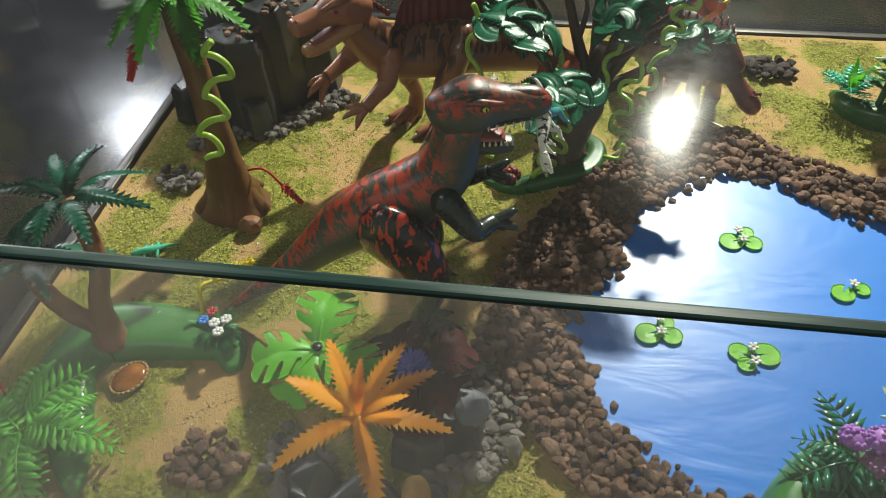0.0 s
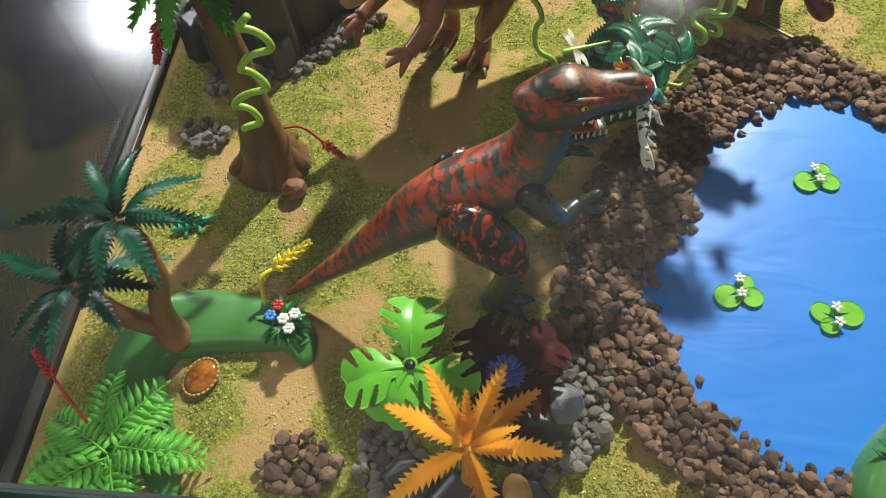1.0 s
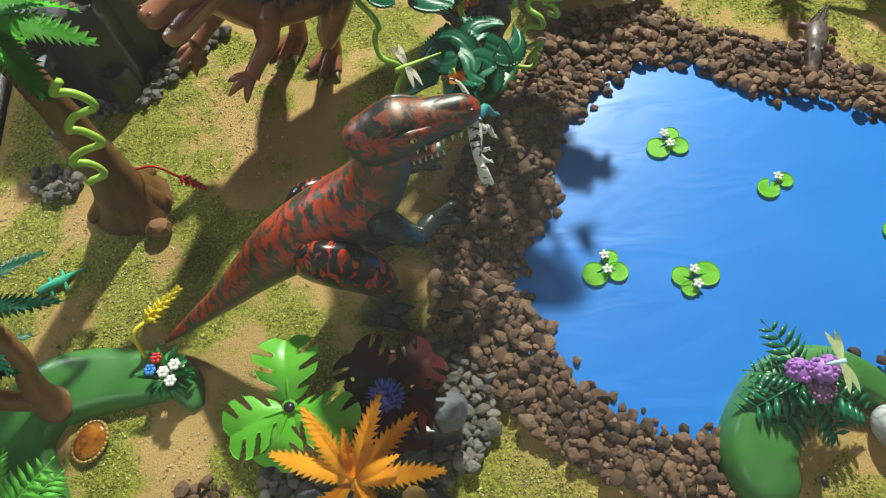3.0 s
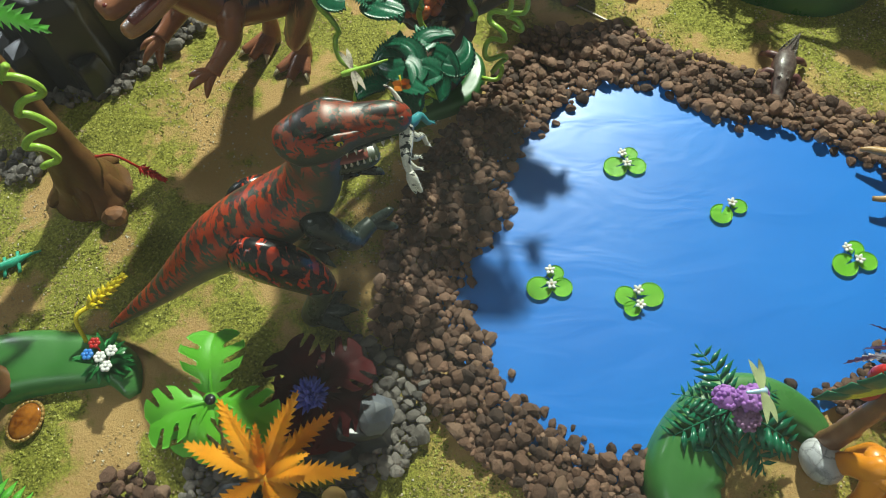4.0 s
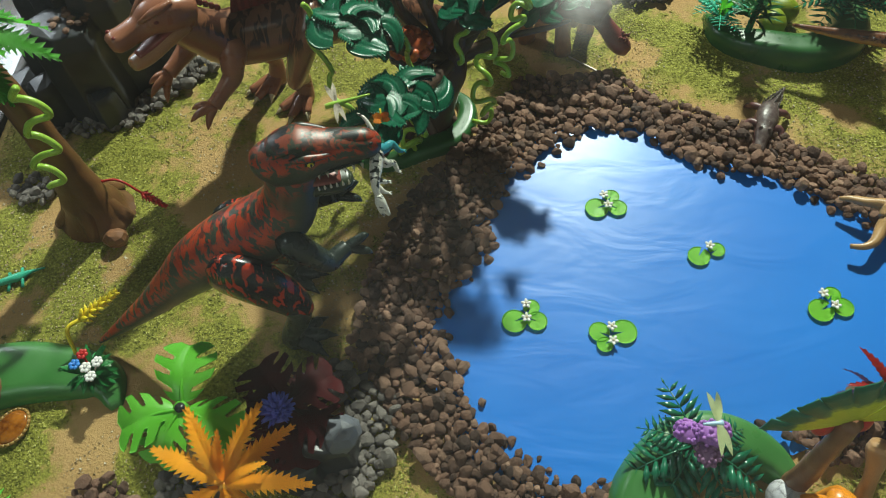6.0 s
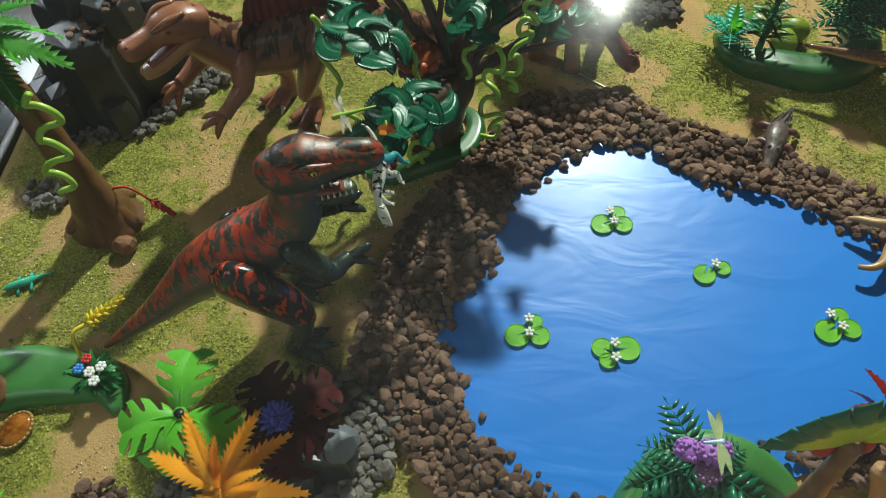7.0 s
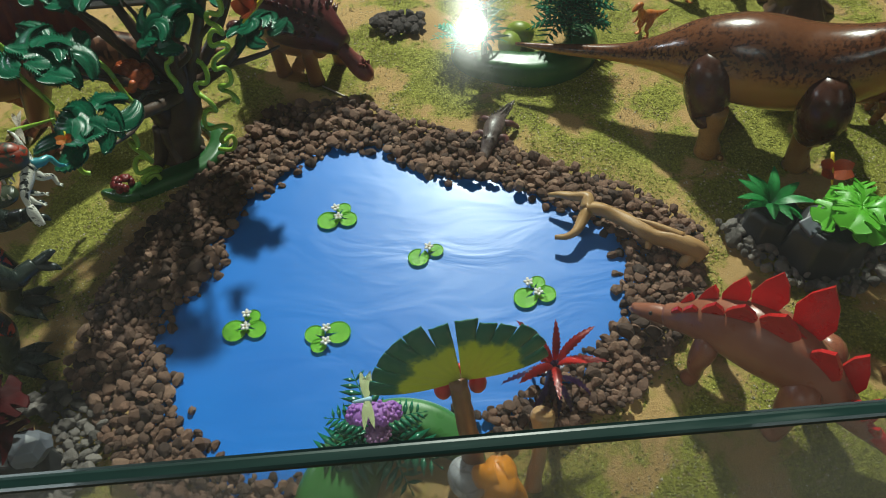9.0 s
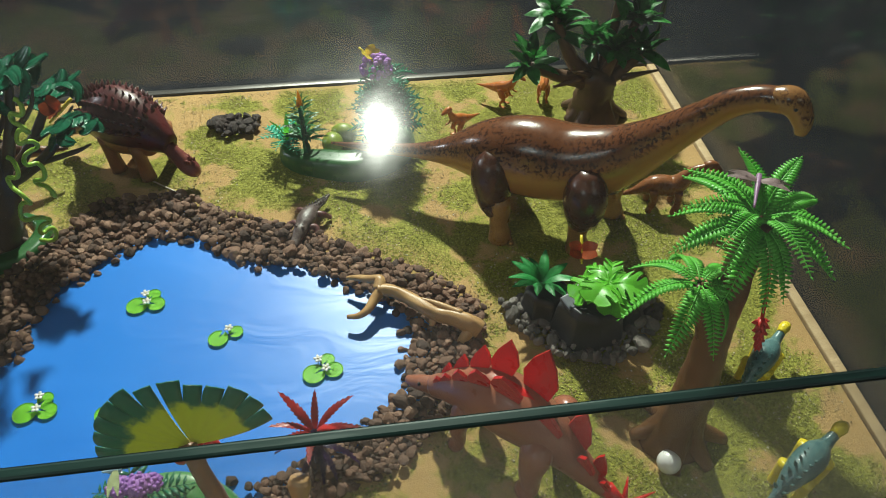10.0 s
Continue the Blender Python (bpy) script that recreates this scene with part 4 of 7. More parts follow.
def spino(bm):
    # slots: 0 hide, 1 limb, 2 sail, 3 ivory, 4 mouth, 5 yellow
    loft(bm, [(0.585, 0.665, 0.045, 0.002, 0.002), (0.54, 0.645, 0.060, 0.010, 0.010), (0.485, 0.622, 0.085, 0.020, 0.021), (0.435, 0.599, 0.106, 0.029, 0.030), (0.390, 0.576, 0.119, 0.033, 0.034), (0.350, 0.552, 0.125, 0.0315, 0.033),
              (0.320, 0.531, 0.136, 0.0270, 0.0300), (0.303, 0.513, 0.160, 0.0205, 0.0235), (0.292, 0.498, 0.184, 0.0180, 0.0200), (0.287, 0.490, 0.198, 0.016, 0.018)], 22, 56, 0)
    skull = len(bm.verts)
    loft(bm, [(0.306, 0.499, 0.197, 0.017, 0.017), (0.290, 0.487, 0.206, 0.0215, 0.0185), (0.272, 0.474, 0.208, 0.0185, 0.0160), (0.258, 0.464, 0.204, 0.0140, 0.0115), (0.244, 0.453, 0.201, 0.0135, 0.0105), (0.233, 0.445, 0.200, 0.0130, 0.0100), (0.228, 0.441, 0.199, 0.008, 0.006)], 22, 34, 1, 0.05, 0.78)
    loft(bm, [(0.296, 0.492, 0.192, 0.018, 0.012), (0.276, 0.475, 0.182, 0.015, 0.0085), (0.256, 0.456, 0.174, 0.0130, 0.0075), (0.243, 0.444, 0.172, 0.0105, 0.0060), (0.240, 0.441, 0.172, 0.006, 0.004)], 18, 20, 6, 0.05, 0.8)
    loft(bm, [(0.288, 0.486, 0.196, 0.014, 0.004), (0.262, 0.463, 0.1835, 0.0100, 0.003), (0.248, 0.449, 0.1795, 0.0075, 0.002)], 10, 10, 4)
    across = Vector((0.66, -0.75, 0)).normalized()
    for sg in (-1, 1):
        a, b, c = (Vector(q) + across * sg * w for q, w in (((0.290, 0.487, 0.223), 0.012), ((0.274, 0.475, 0.2225), 0.0145), ((0.258, 0.463, 0.2140), 0.008)))
        loft(bm, [(*a, 0.003, 0.003), (*b, 0.0050, 0.0042), (*c, 0.0028, 0.0020)], 8, 12, 1)
        ball(bm, Vector((0.233, 0.446, 0.2085)) + across * sg * 0.007, (0.003, 0.003, 0.002), 2)
    for k in range(7):
        q = Vector((0.302, 0.496, 0.216)).lerp(Vector((0.330, 0.514, 0.188)), k / 6)
        ball(bm, q, (0.004, 0.003, 0.0042), 2, 8, 6)
    n = Vector((0.66, -0.75, 0)).normalized()
    for k in range(8):
        c = Vector((0.242, 0.452, 0.2)).lerp(Vector((0.276, 0.478, 0.202)), k / 7)
        e = Vector((0.250, 0.450, 0.178)).lerp(Vector((0.276, 0.475, 0.187)), k / 7)
        for sg in (-1, 1):
            w = 0.006 + 0.005 * k / 7
            cone(bm, c + n * sg * w, c + n * sg * w + Vector((0, 0, -0.004)), 0.0011, 3, 5)
            cone(bm, e + n * sg * w * 0.8, e + n * sg * w * 0.8 + Vector((0, 0, 0.0035)), 0.0010, 3, 5)
    for sg in (-1, 1):
        ball(bm, Vector((0.270, 0.473, 0.2125)) + n * sg * 0.0165, (0.0035, 0.0035, 0.0026), 2)
    bm.verts.ensure_lookup_table()
    for v in bm.verts[skull:]:
        k = Vector((0.292, 0.488, 0.202))
        v.co = k + Vector((0.004, 0.002, 0.001)) + Matrix.Diagonal((0.84, 0.84, 0.92)) @ (v.co - k)
    # sail along the back, scalloped by its spines
    rows = []
    for k in range(27):
        s = k / 26
        x, y, z = curve_points([(0.326, 0.537, 0.162), (0.358, 0.558, 0.162), (0.402, 0.583, 0.154), (0.455, 0.609, 0.124)], 27)[k]
        h = 0.062 * math.sin(math.pi * min(1, s * 0.97 + 0.03)) ** 0.6 * (1 if k % 2 else 0.93)
        rows.append((Vector((x, y, z - 0.01)), Vector((x + 0.006, y, z + h)), 0.0028 if k % 2 else 0.0014))
    side = Vector((-0.5, 0.86, 0))
    for sg in (1, -1):
        for (a, b, w), (c, d, w2) in zip(rows, rows[1:]):
            q = [bm.verts.new(p) for p in (a + side * w * sg, c + side * w2 * sg, d + side * w2 * sg * 0.4, b + side * w * sg * 0.4)]
            bm.faces.new(q if sg > 0 else q[::-1]).material_index = 2
    for (a, b, w), (c, d, w2) in zip(rows, rows[1:]):
        q = [bm.verts.new(p) for p in (b + side * w * 0.4, d + side * w2 * 0.4, d - side * w2 * 0.4, b - side * w * 0.4)]
        bm.faces.new(q).material_index = 2
    for (hx, hy), (kx, ky), heel, toes in (((0.402, 0.551), (0.374, 0.540), (0.372, 0.572, 0.014), ((0.342, 0.549, 0.007), (0.356, 0.534, 0.007), (0.375, 0.541, 0.007))),
                                           ((0.350, 0.600), (0.326, 0.590), (0.334, 0.602, 0.014), ((0.300, 0.579, 0.007), (0.310, 0.567, 0.007), (0.328, 0.571, 0.007)))):
        loft(bm, [(hx + 0.004, hy, 0.160, 0.008, 0.010), (hx + 0.001, hy, 0.142, 0.0150, 0.0260), (hx * 0.7 + kx * 0.3, hy * 0.7 + ky * 0.3, 0.118, 0.0165, 0.0290), (hx * 0.3 + kx * 0.7, hy * 0.3 + ky * 0.7, 0.088, 0.0140, 0.0225), (kx, ky, 0.066, 0.0105, 0.0150), (kx, ky + 0.002, 0.056, 0.006, 0.008)], 18, 22, 0)
        loft(bm, [(kx, ky + 0.003, 0.072, 0.0110, 0.0125), (kx * 0.5 + heel[0] * 0.5, ky * 0.5 + heel[1] * 0.5, 0.052, 0.0100, 0.0110), (heel[0], heel[1], 0.034, 0.0090, 0.0092), (heel[0] - 0.001, heel[1] - 0.003, 0.016, 0.0105, 0.0100), (heel[0] - 0.002, heel[1] - 0.004, 0.004, 0.0100, 0.0090)], 14, 16, 1)
        foot(bm, Vector(heel) + Vector((-0.002, -0.004, -0.001)), [Vector(q) for q in toes], 0.0095, 1, 3, 0.004)
    for sh, elbow, palm_, fan in (((0.327, 0.513, 0.136), (0.322, 0.497, 0.112), (0.303, 0.470, 0.098), ((-0.016, -0.012, 0.001), (-0.016, -0.002, 0.004), (-0.006, -0.012, -0.008))),
                                  ((0.292, 0.538, 0.142), (0.272, 0.526, 0.124), (0.254, 0.502, 0.114), ((-0.014, -0.014, -0.006), (-0.016, -0.004, -0.002), (-0.006, -0.010, -0.016)))):
        a, b, c = Vector(sh), Vector(elbow), Vector(palm_)
        loft(bm, [(*(a + Vector((0.003, 0.003, 0.014))), 0.009, 0.010), (*a, 0.0150, 0.0170), (*a.lerp(b, 0.6), 0.0125, 0.0140), (*b, 0.0105, 0.0110), (*b.lerp(c, 0.6), 0.0080, 0.0080), (*c, 0.0080, 0.0070)], 14, 24, 1)
        for d in fan:
            d = Vector(d)
            loft(bm, [(*c, 0.0058, 0.0055), (*(c + d * 0.7), 0.0046, 0.0042), (*(c + d * 1.15 + Vector((0, 0, -0.003))), 0.0030, 0.0026), (*(c + d * 1.4 + Vector((0, 0, -0.006))), 0.0008, 0.0008)], 9, 10, 1)


figure("toy_spinosaur", (0.39, 0.54, 0.0), "brown striped plastic spinosaur with maroon sail and open mouth", "toy dinosaur",
       [M_SPINO, M_SPINOL, M_SAIL, M_CLAW, M_MOUTH, M_YELLOW, M_SPINOJ], spino, flat=(2,))


def brachio(bm):
    # slots: 0 hide, 1 leg, 2 foot, 3 white, 4 black
    loft(bm, [(0.945, 0.622, 0.058, 0.002, 0.002), (1.0, 0.600, 0.062, 0.007, 0.007), (1.06, 0.573, 0.073, 0.011, 0.011), (1.10, 0.553, 0.084, 0.020, 0.022), (1.145, 0.528, 0.099, 0.039, 0.045), (1.19, 0.502, 0.110, 0.048, 0.056), (1.24, 0.474, 0.118, 0.047, 0.052),
              (1.283, 0.449, 0.145, 0.037, 0.041), (1.315, 0.428, 0.184, 0.025, 0.028), (1.345, 0.408, 0.226, 0.0185, 0.0195), (1.367, 0.392, 0.258, 0.0148, 0.0158), (1.388, 0.376, 0.275, 0.0138, 0.0145), (1.405, 0.362, 0.280, 0.0135, 0.014)], 22, 64, 0)
    loft(bm, [(1.393, 0.371, 0.281, 0.010, 0.010), (1.407, 0.359, 0.283, 0.0155, 0.0155), (1.416, 0.351, 0.275, 0.0148, 0.0128), (1.421, 0.345, 0.262, 0.0125, 0.0095), (1.421, 0.343, 0.251, 0.007, 0.006)], 14, 18, 5)
    for sg in (-1, 1):
        e = Vector((1.414, 0.353, 0.283)) + Vector((0.66, 0.75, 0)) * sg * 0.0138
        ball(bm, e, 0.0021, 4)
    for top, toe, rear in (((1.143, 0.492), (1.152, 0.462), 1), ((1.185, 0.552), (1.19, 0.56), 1), ((1.243, 0.424), (1.247, 0.430), 0), ((1.29, 0.487), (1.312, 0.492), 0)):
        x, y = top
        u, v = toe
        h = (0.108 if y > 0.5 else 0.114) if rear else 0.128
        loft(bm, [(x, y, h + 0.016, 0.010, 0.010), (x, y, h, 0.022, 0.026), (x, y - 0.003, h - 0.028, 0.026, 0.031), (x + (u - x) * 0.5, y + (v - y) * 0.5, h - 0.06, 0.020, 0.022), (u, v + 0.004, 0.058, 0.0150, 0.0155)], 16, 18, 1)
        loft(bm, [(u, v + 0.004, 0.072, 0.0120, 0.0120), (u, v + 0.004, 0.048, 0.0135, 0.0135), (u, v + 0.003, 0.025, 0.012, 0.012), (u + 0.002, v, 0.010, 0.015, 0.014), (u + 0.002, v, 0.001, 0.015, 0.014)], 14, 12, 2)
        for k in (-1, 0, 1):
            ball(bm, (u + 0.014, v - 0.006 + k * 0.008, 0.005), (0.004, 0.004, 0.004), 2, 8, 6)
    for v in bm.verts:
        v.co.z *= 0.94


figure("toy_brachiosaur", (1.2, 0.49, 0.0), "glossy brown spotted plastic brachiosaur with tan belly and long raised neck", "toy dinosaur", [M_BRACH, M_BRLEG, M_BRFOOT, M_WHITE, M_BLACK, M_BRHEAD], brachio)


def plate(bm, at, d, size, lean, mi):
    """An upright pointed bony plate along direction d."""
    d = Vector(d).normalized()
    side = Vector((-d.y, d.x, 0))
    up = (Vector((0, 0, 1)) + side * lean).normalized()
    n = d.cross(up).normalized()
    out = [(-0.3, 0), (-0.42, 0.45), (-0.26, 0.85), (0.03, 1.2), (0.30, 0.8), (0.42, 0.4), (0.3, 0)]
    a = [bm.verts.new(Vector(at) + d * x * size + up * y * size + n * 0.0016) for x, y in out]
    b = [bm.verts.new(Vector(at) + d * x * size + up * y * size - n * 0.0016) for x, y in out]
    fs = [bm.faces.new(a), bm.faces.new(b[::-1])]
    for i in range(len(out)):
        fs.append(bm.faces.new((a[i], b[i], b[(i + 1) % 7], a[(i + 1) % 7])))
    for f in fs:
        f.material_index = mi


def stego(bm):
    # slots: 0 hide, 1 plates, 2 red tail, 3 dark
    spine = [(1.200, 0.078, 0.020, 0.003, 0.003), (1.175, 0.098, 0.036, 0.009, 0.009), (1.15, 0.120, 0.056, 0.017, 0.019), (1.122, 0.146, 0.075, 0.026, 0.031), (1.095, 0.172, 0.078, 0.029, 0.034), (1.068, 0.196, 0.066, 0.022, 0.026), (1.048, 0.213, 0.05, 0.014, 0.016), (1.036, 0.222, 0.041, 0.011, 0.012)]
    loft(bm, spine, 18, 44, 0)
    loft(bm, [(1.042, 0.218, 0.042, 0.009, 0.010), (1.028, 0.229, 0.036, 0.0095, 0.009), (1.016, 0.238, 0.030, 0.007, 0.006), (1.010, 0.243, 0.028, 0.004, 0.004)], 12, 14, 0)
    c = curve_points(spine, 44)
    for k, (i, size) in enumerate(((40, 0.012), (38, 0.014), (36, 0.017), (34, 0.020), (32, 0.023), (30, 0.026), (28, 0.029), (26, 0.032), (23.5, 0.037), (20, 0.040), (16, 0.036), (12.5, 0.031), (9.5, 0.025), (7, 0.019), (5, 0.015))):
        sg = -1 if k % 2 else 1
        i = int(i)
        x, y, z, w, h = c[i]
        d = c[min(i + 1, 43)][:3] - c[max(i - 1, 0)][:3]
        side = Vector((-d[1], d[0], 0)).normalized()
        plate(bm, Vector((x, y, z + h * 0.86)) + side * sg * w * 0.34, (d[0], d[1], d[2]), size * 1.08, sg * 0.3, 1)
    loft(bm, [(x, y, z + h * 0.93, 0.005, 0.003) for x, y, z, w, h in c[4:41:4]], 8, 24, 1)
    loft(bm, [(1.202, 0.076, 0.018, 0.0035, 0.0035), (1.18, 0.094, 0.036, 0.0075, 0.010)], 8, 4, 2)
    for dx, dy, dz in ((0.03, 0.004, 0.012), (0.022, -0.022, 0.012), (0.008, 0.02, 0.016), (-0.006, -0.022, 0.012)):
        cone(bm, (1.196, 0.081, 0.022), (1.196 + dx, 0.081 + dy, 0.022 + dz), 0.004, 2)
    for x, y, h, r in ((1.118, 0.118, 0.07, 0.015), (1.155, 0.155, 0.07, 0.015), (1.058, 0.176, 0.052, 0.011), (1.09, 0.21, 0.052, 0.011)):
        loft(bm, [(x, y + 0.006, h + 0.012, 0.006, 0.006), (x, y + 0.004, h, r, r * 1.25), (x - 0.004, y, h * 0.55, r * 0.8, r * 0.85), (x - 0.002, y - 0.002, 0.014, r * 0.62, r * 0.62), (x - 0.006, y - 0.001, 0.001, r * 0.8, r * 0.8)], 12, 14, 0)
    for sg in (-1, 1):
        ball(bm, (1.026 + sg * 0.005, 0.232 + sg * 0.006, 0.041), 0.002, 3)


figure("toy_stegosaur", (1.1, 0.165, 0.0), "reddish tan plastic stegosaur with bright red back plates and spiked tail", "toy dinosaur", [M_STEG, M_STEGP, M_STEGP, M_BLACK], stego, flat=(1,))


def ankylo(bm):
    loft(bm, [(0.565, 0.715, 0.03, 0.006, 0.006), (0.585, 0.704, 0.040, 0.012, 0.010), (0.61, 0.690, 0.055, 0.026, 0.024), (0.645, 0.670, 0.068, 0.040, 0.036), (0.68, 0.650, 0.066, 0.037, 0.033), (0.708, 0.633, 0.056, 0.022, 0.021), (0.722, 0.623, 0.05, 0.013, 0.013)], 20, 32, 0)
    loft(bm, [(0.612, 0.689, 0.048, 0.022, 0.018), (0.65, 0.667, 0.050, 0.036, 0.026), (0.695, 0.642, 0.047, 0.026, 0.018)], 16, 14, 1)
    loft(bm, [(0.708, 0.632, 0.052, 0.012, 0.011), (0.724, 0.620, 0.040, 0.010, 0.010), (0.738, 0.612, 0.028, 0.013, 0.011), (0.749, 0.605, 0.022, 0.011, 0.009), (0.754, 0.601, 0.019, 0.005, 0.005)], 14, 18, 2)
    for k in range(16):
        a = k * 2.4
        o = Vector((math.cos(a) * 0.6, math.sin(a) * 0.6, 0.8)).normalized()
        c = Vector((0.738 + 0.008 * math.sin(k), 0.612 - 0.006 * math.sin(k), 0.028))
        cone(bm, c + o * 0.009, c + o * 0.014, 0.0032, 2, 5)
    ball(bm, (0.560, 0.718, 0.03), (0.013, 0.010, 0.008), 0)
    d = Vector((0.87, -0.5, 0))
    s = Vector((0.5, 0.87, 0))
    for r in range(11):
        for q in range(-4, 5):
            u = -0.052 + 0.0105 * r + 0.004 * (q % 2)
            f = math.sqrt(max(0, 1 - (u / 0.072) ** 2))
            ang = q * 0.33
            p = Vector((0.652, 0.666, 0.064)) + d * u + s * math.sin(ang) * 0.041 * f + Vector((0, 0, math.cos(ang) * 0.037 * f))
            o = (s * math.sin(ang) + Vector((0, 0, math.cos(ang)))).normalized()
            cone(bm, p - o * 0.002, p + o * (0.0085 if abs(q) < 4 else 0.013), 0.0042, 0, 6)
            if (r * 3 + q) % 3 == 0:
                cone(bm, p + o * 0.0045, p + o * 0.0088, 0.0018, 3, 5)
    for x, y in ((0.625, 0.655), (0.655, 0.705), (0.672, 0.630), (0.706, 0.672)):
        loft(bm, [(x, y, 0.05, 0.012, 0.014), (x, y, 0.025, 0.010, 0.010), (x + 0.003, y - 0.002, 0.001, 0.012, 0.011)], 10, 8, 1)
    for v in bm.verts:
        k = Vector((0.655, 0.665, 0))
        v.co = k + Vector((0.012, 0.010, 0)) + Matrix.Diagonal((0.94, 0.94, 1.22)) @ (v.co - k)


figure("toy_ankylosaur", (0.66, 0.66, 0.0), "dark maroon spiky armoured plastic ankylosaur with tan belly, head lowered", "toy dinosaur", [M_ANKY, M_ANKYL, M_ANKYH, M_CLAW], ankylo)


def biped(name, at, head, s, mats, label):
    """A small two-legged toy dinosaur facing head degrees, s metres long."""
    bm = bmesh.new()
    loft(bm, [(-0.55 * s, 0, 0.30 * s, 0.006 * s, 0.006 * s), (-0.3 * s, 0, 0.33 * s, 0.05 * s, 0.05 * s), (-0.05 * s, 0, 0.38 * s, 0.10 * s, 0.12 * s), (0.12 * s, 0, 0.46 * s, 0.085 * s, 0.10 * s), (0.22 * s, 0, 0.60 * s, 0.05 * s, 0.06 * s), (0.27 * s, 0, 0.70 * s, 0.045 * s, 0.05 * s)], 12, 24, 0)
    loft(bm, [(0.22 * s, 0, 0.73 * s, 0.04 * s, 0.04 * s), (0.29 * s, 0, 0.74 * s, 0.055 * s, 0.055 * s), (0.40 * s, 0, 0.70 * s, 0.04 * s, 0.035 * s), (0.45 * s, 0, 0.68 * s, 0.02 * s, 0.02 * s)], 10, 12, 0)
    for sg in (-1, 1):
        y = sg * 0.085 * s
        loft(bm, [(-0.03 * s, y, 0.40 * s, 0.05 * s, 0.06 * s), (0.03 * s, y * 1.1, 0.28 * s, 0.055 * s, 0.07 * s), (0.08 * s, y * 1.1, 0.19 * s, 0.035 * s, 0.04 * s), (0.02 * s, y * 1.1, 0.09 * s, 0.025 * s, 0.025 * s), (0.03 * s, y * 1.1, 0.02 * s, 0.03 * s, 0.02 * s), (0.13 * s, y * 1.1, 0.012 * s, 0.035 * s, 0.012 * s)], 8, 18, 0)
        loft(bm, [(0.14 * s, y * 0.8, 0.45 * s, 0.025 * s, 0.03 * s), (0.2 * s, y, 0.34 * s, 0.02 * s, 0.02 * s), (0.27 * s, y, 0.33 * s, 0.015 * s, 0.012 * s)], 7, 9, 0)
    bmesh.ops.recalc_face_normals(bm, faces=bm.faces[:])
    ob = new(name, mesh_of(name, bm, mats))
    ob.matrix_basis = pose(*at, 0, 0, head)
    return tagged(ob, label, "toy dinosaur", "young dinosaurs")


biped("toy_young_dinosaur", (1.135, 0.690, 0), -150, 0.075, M_BABY, "small orange-brown plastic young dinosaur on the moss")
biped("toy_young_dinosaur", (1.215, 0.762, 0), -35, 0.082, M_BABY, "small orange-brown plastic young dinosaur beside a tree")
biped("toy_young_dinosaur", (1.283, 0.765, 0), -100, 0.072, M_BABY, "small orange-brown plastic young dinosaur beside a tree")


def quad(name, at, head, s, mats, label, spikes=False, neck=1.0):
    """A small four-legged toy dinosaur facing head degrees."""
    bm = bmesh.new()
    loft(bm, [(-0.62 * s, 0, 0.16 * s, 0.01 * s, 0.01 * s), (-0.4 * s, 0, 0.26 * s, 0.05 * s, 0.05 * s), (-0.15 * s, 0, 0.38 * s, 0.13 * s, 0.14 * s), (0.12 * s, 0, 0.40 * s, 0.14 * s, 0.14 * s), (0.3 * s, 0, 0.40 * s * neck, 0.07 * s, 0.08 * s), (0.46 * s, 0, 0.46 * s * neck, 0.05 * s, 0.055 * s)], 14, 26, 0)
    loft(bm, [(0.42 * s, 0, 0.47 * s * neck, 0.05 * s, 0.05 * s), (0.52 * s, 0, 0.48 * s * neck, 0.07 * s, 0.07 * s), (0.64 * s, 0, 0.42 * s * neck, 0.045 * s, 0.04 * s)], 10, 12, 1)
    for x in (-0.17, 0.16):
        for sg in (-1, 1):
            loft(bm, [(x * s, sg * 0.11 * s, 0.38 * s, 0.06 * s, 0.08 * s), ((x + 0.03) * s, sg * 0.13 * s, 0.2 * s, 0.05 * s, 0.055 * s), (x * s, sg * 0.13 * s, 0.04 * s, 0.045 * s, 0.045 * s), ((x + 0.02) * s, sg * 0.13 * s, 0.002, 0.055 * s, 0.05 * s)], 10, 12, 1)
    if spikes:
        for k in range(9):
            for sg in (-1, 1):
                x = (-0.42 + 0.08 * k) * s
                z = (0.30 + 0.22 * math.sin(math.pi * (k + 1) / 10)) * s
                cone(bm, (x, sg * 0.045 * s, z - 0.02 * s), (x - 0.03 * s, sg * 0.07 * s, z + 0.07 * s), 0.022 * s, 0, 5)
    bmesh.ops.recalc_face_normals(bm, faces=bm.faces[:])
    ob = new(name, mesh_of(name, bm, mats))
    ob.matrix_basis = pose(*at, 0, 0, head)
    return tagged(ob, label, "toy dinosaur", "young dinosaurs")


quad("toy_calf_brachiosaur", (1.385, 0.497, 0), -12, 0.10, [M_BABYB, M_BABYB], "small brown plastic brachiosaur calf on the sand", neck=1.6)
quad("toy_armoured_dinosaur", (1.378, 0.092, 0), 30, 0.10, [M_DINOB, M_YELLOW], "blue-grey spiny plastic dinosaur with yellow legs", True)
quad("toy_armoured_dinosaur", (1.394, 0.216, 0), 40, 0.09, [M_DINOB, M_YELLOW], "blue-grey plastic dinosaur with yellow legs behind a palm", True)


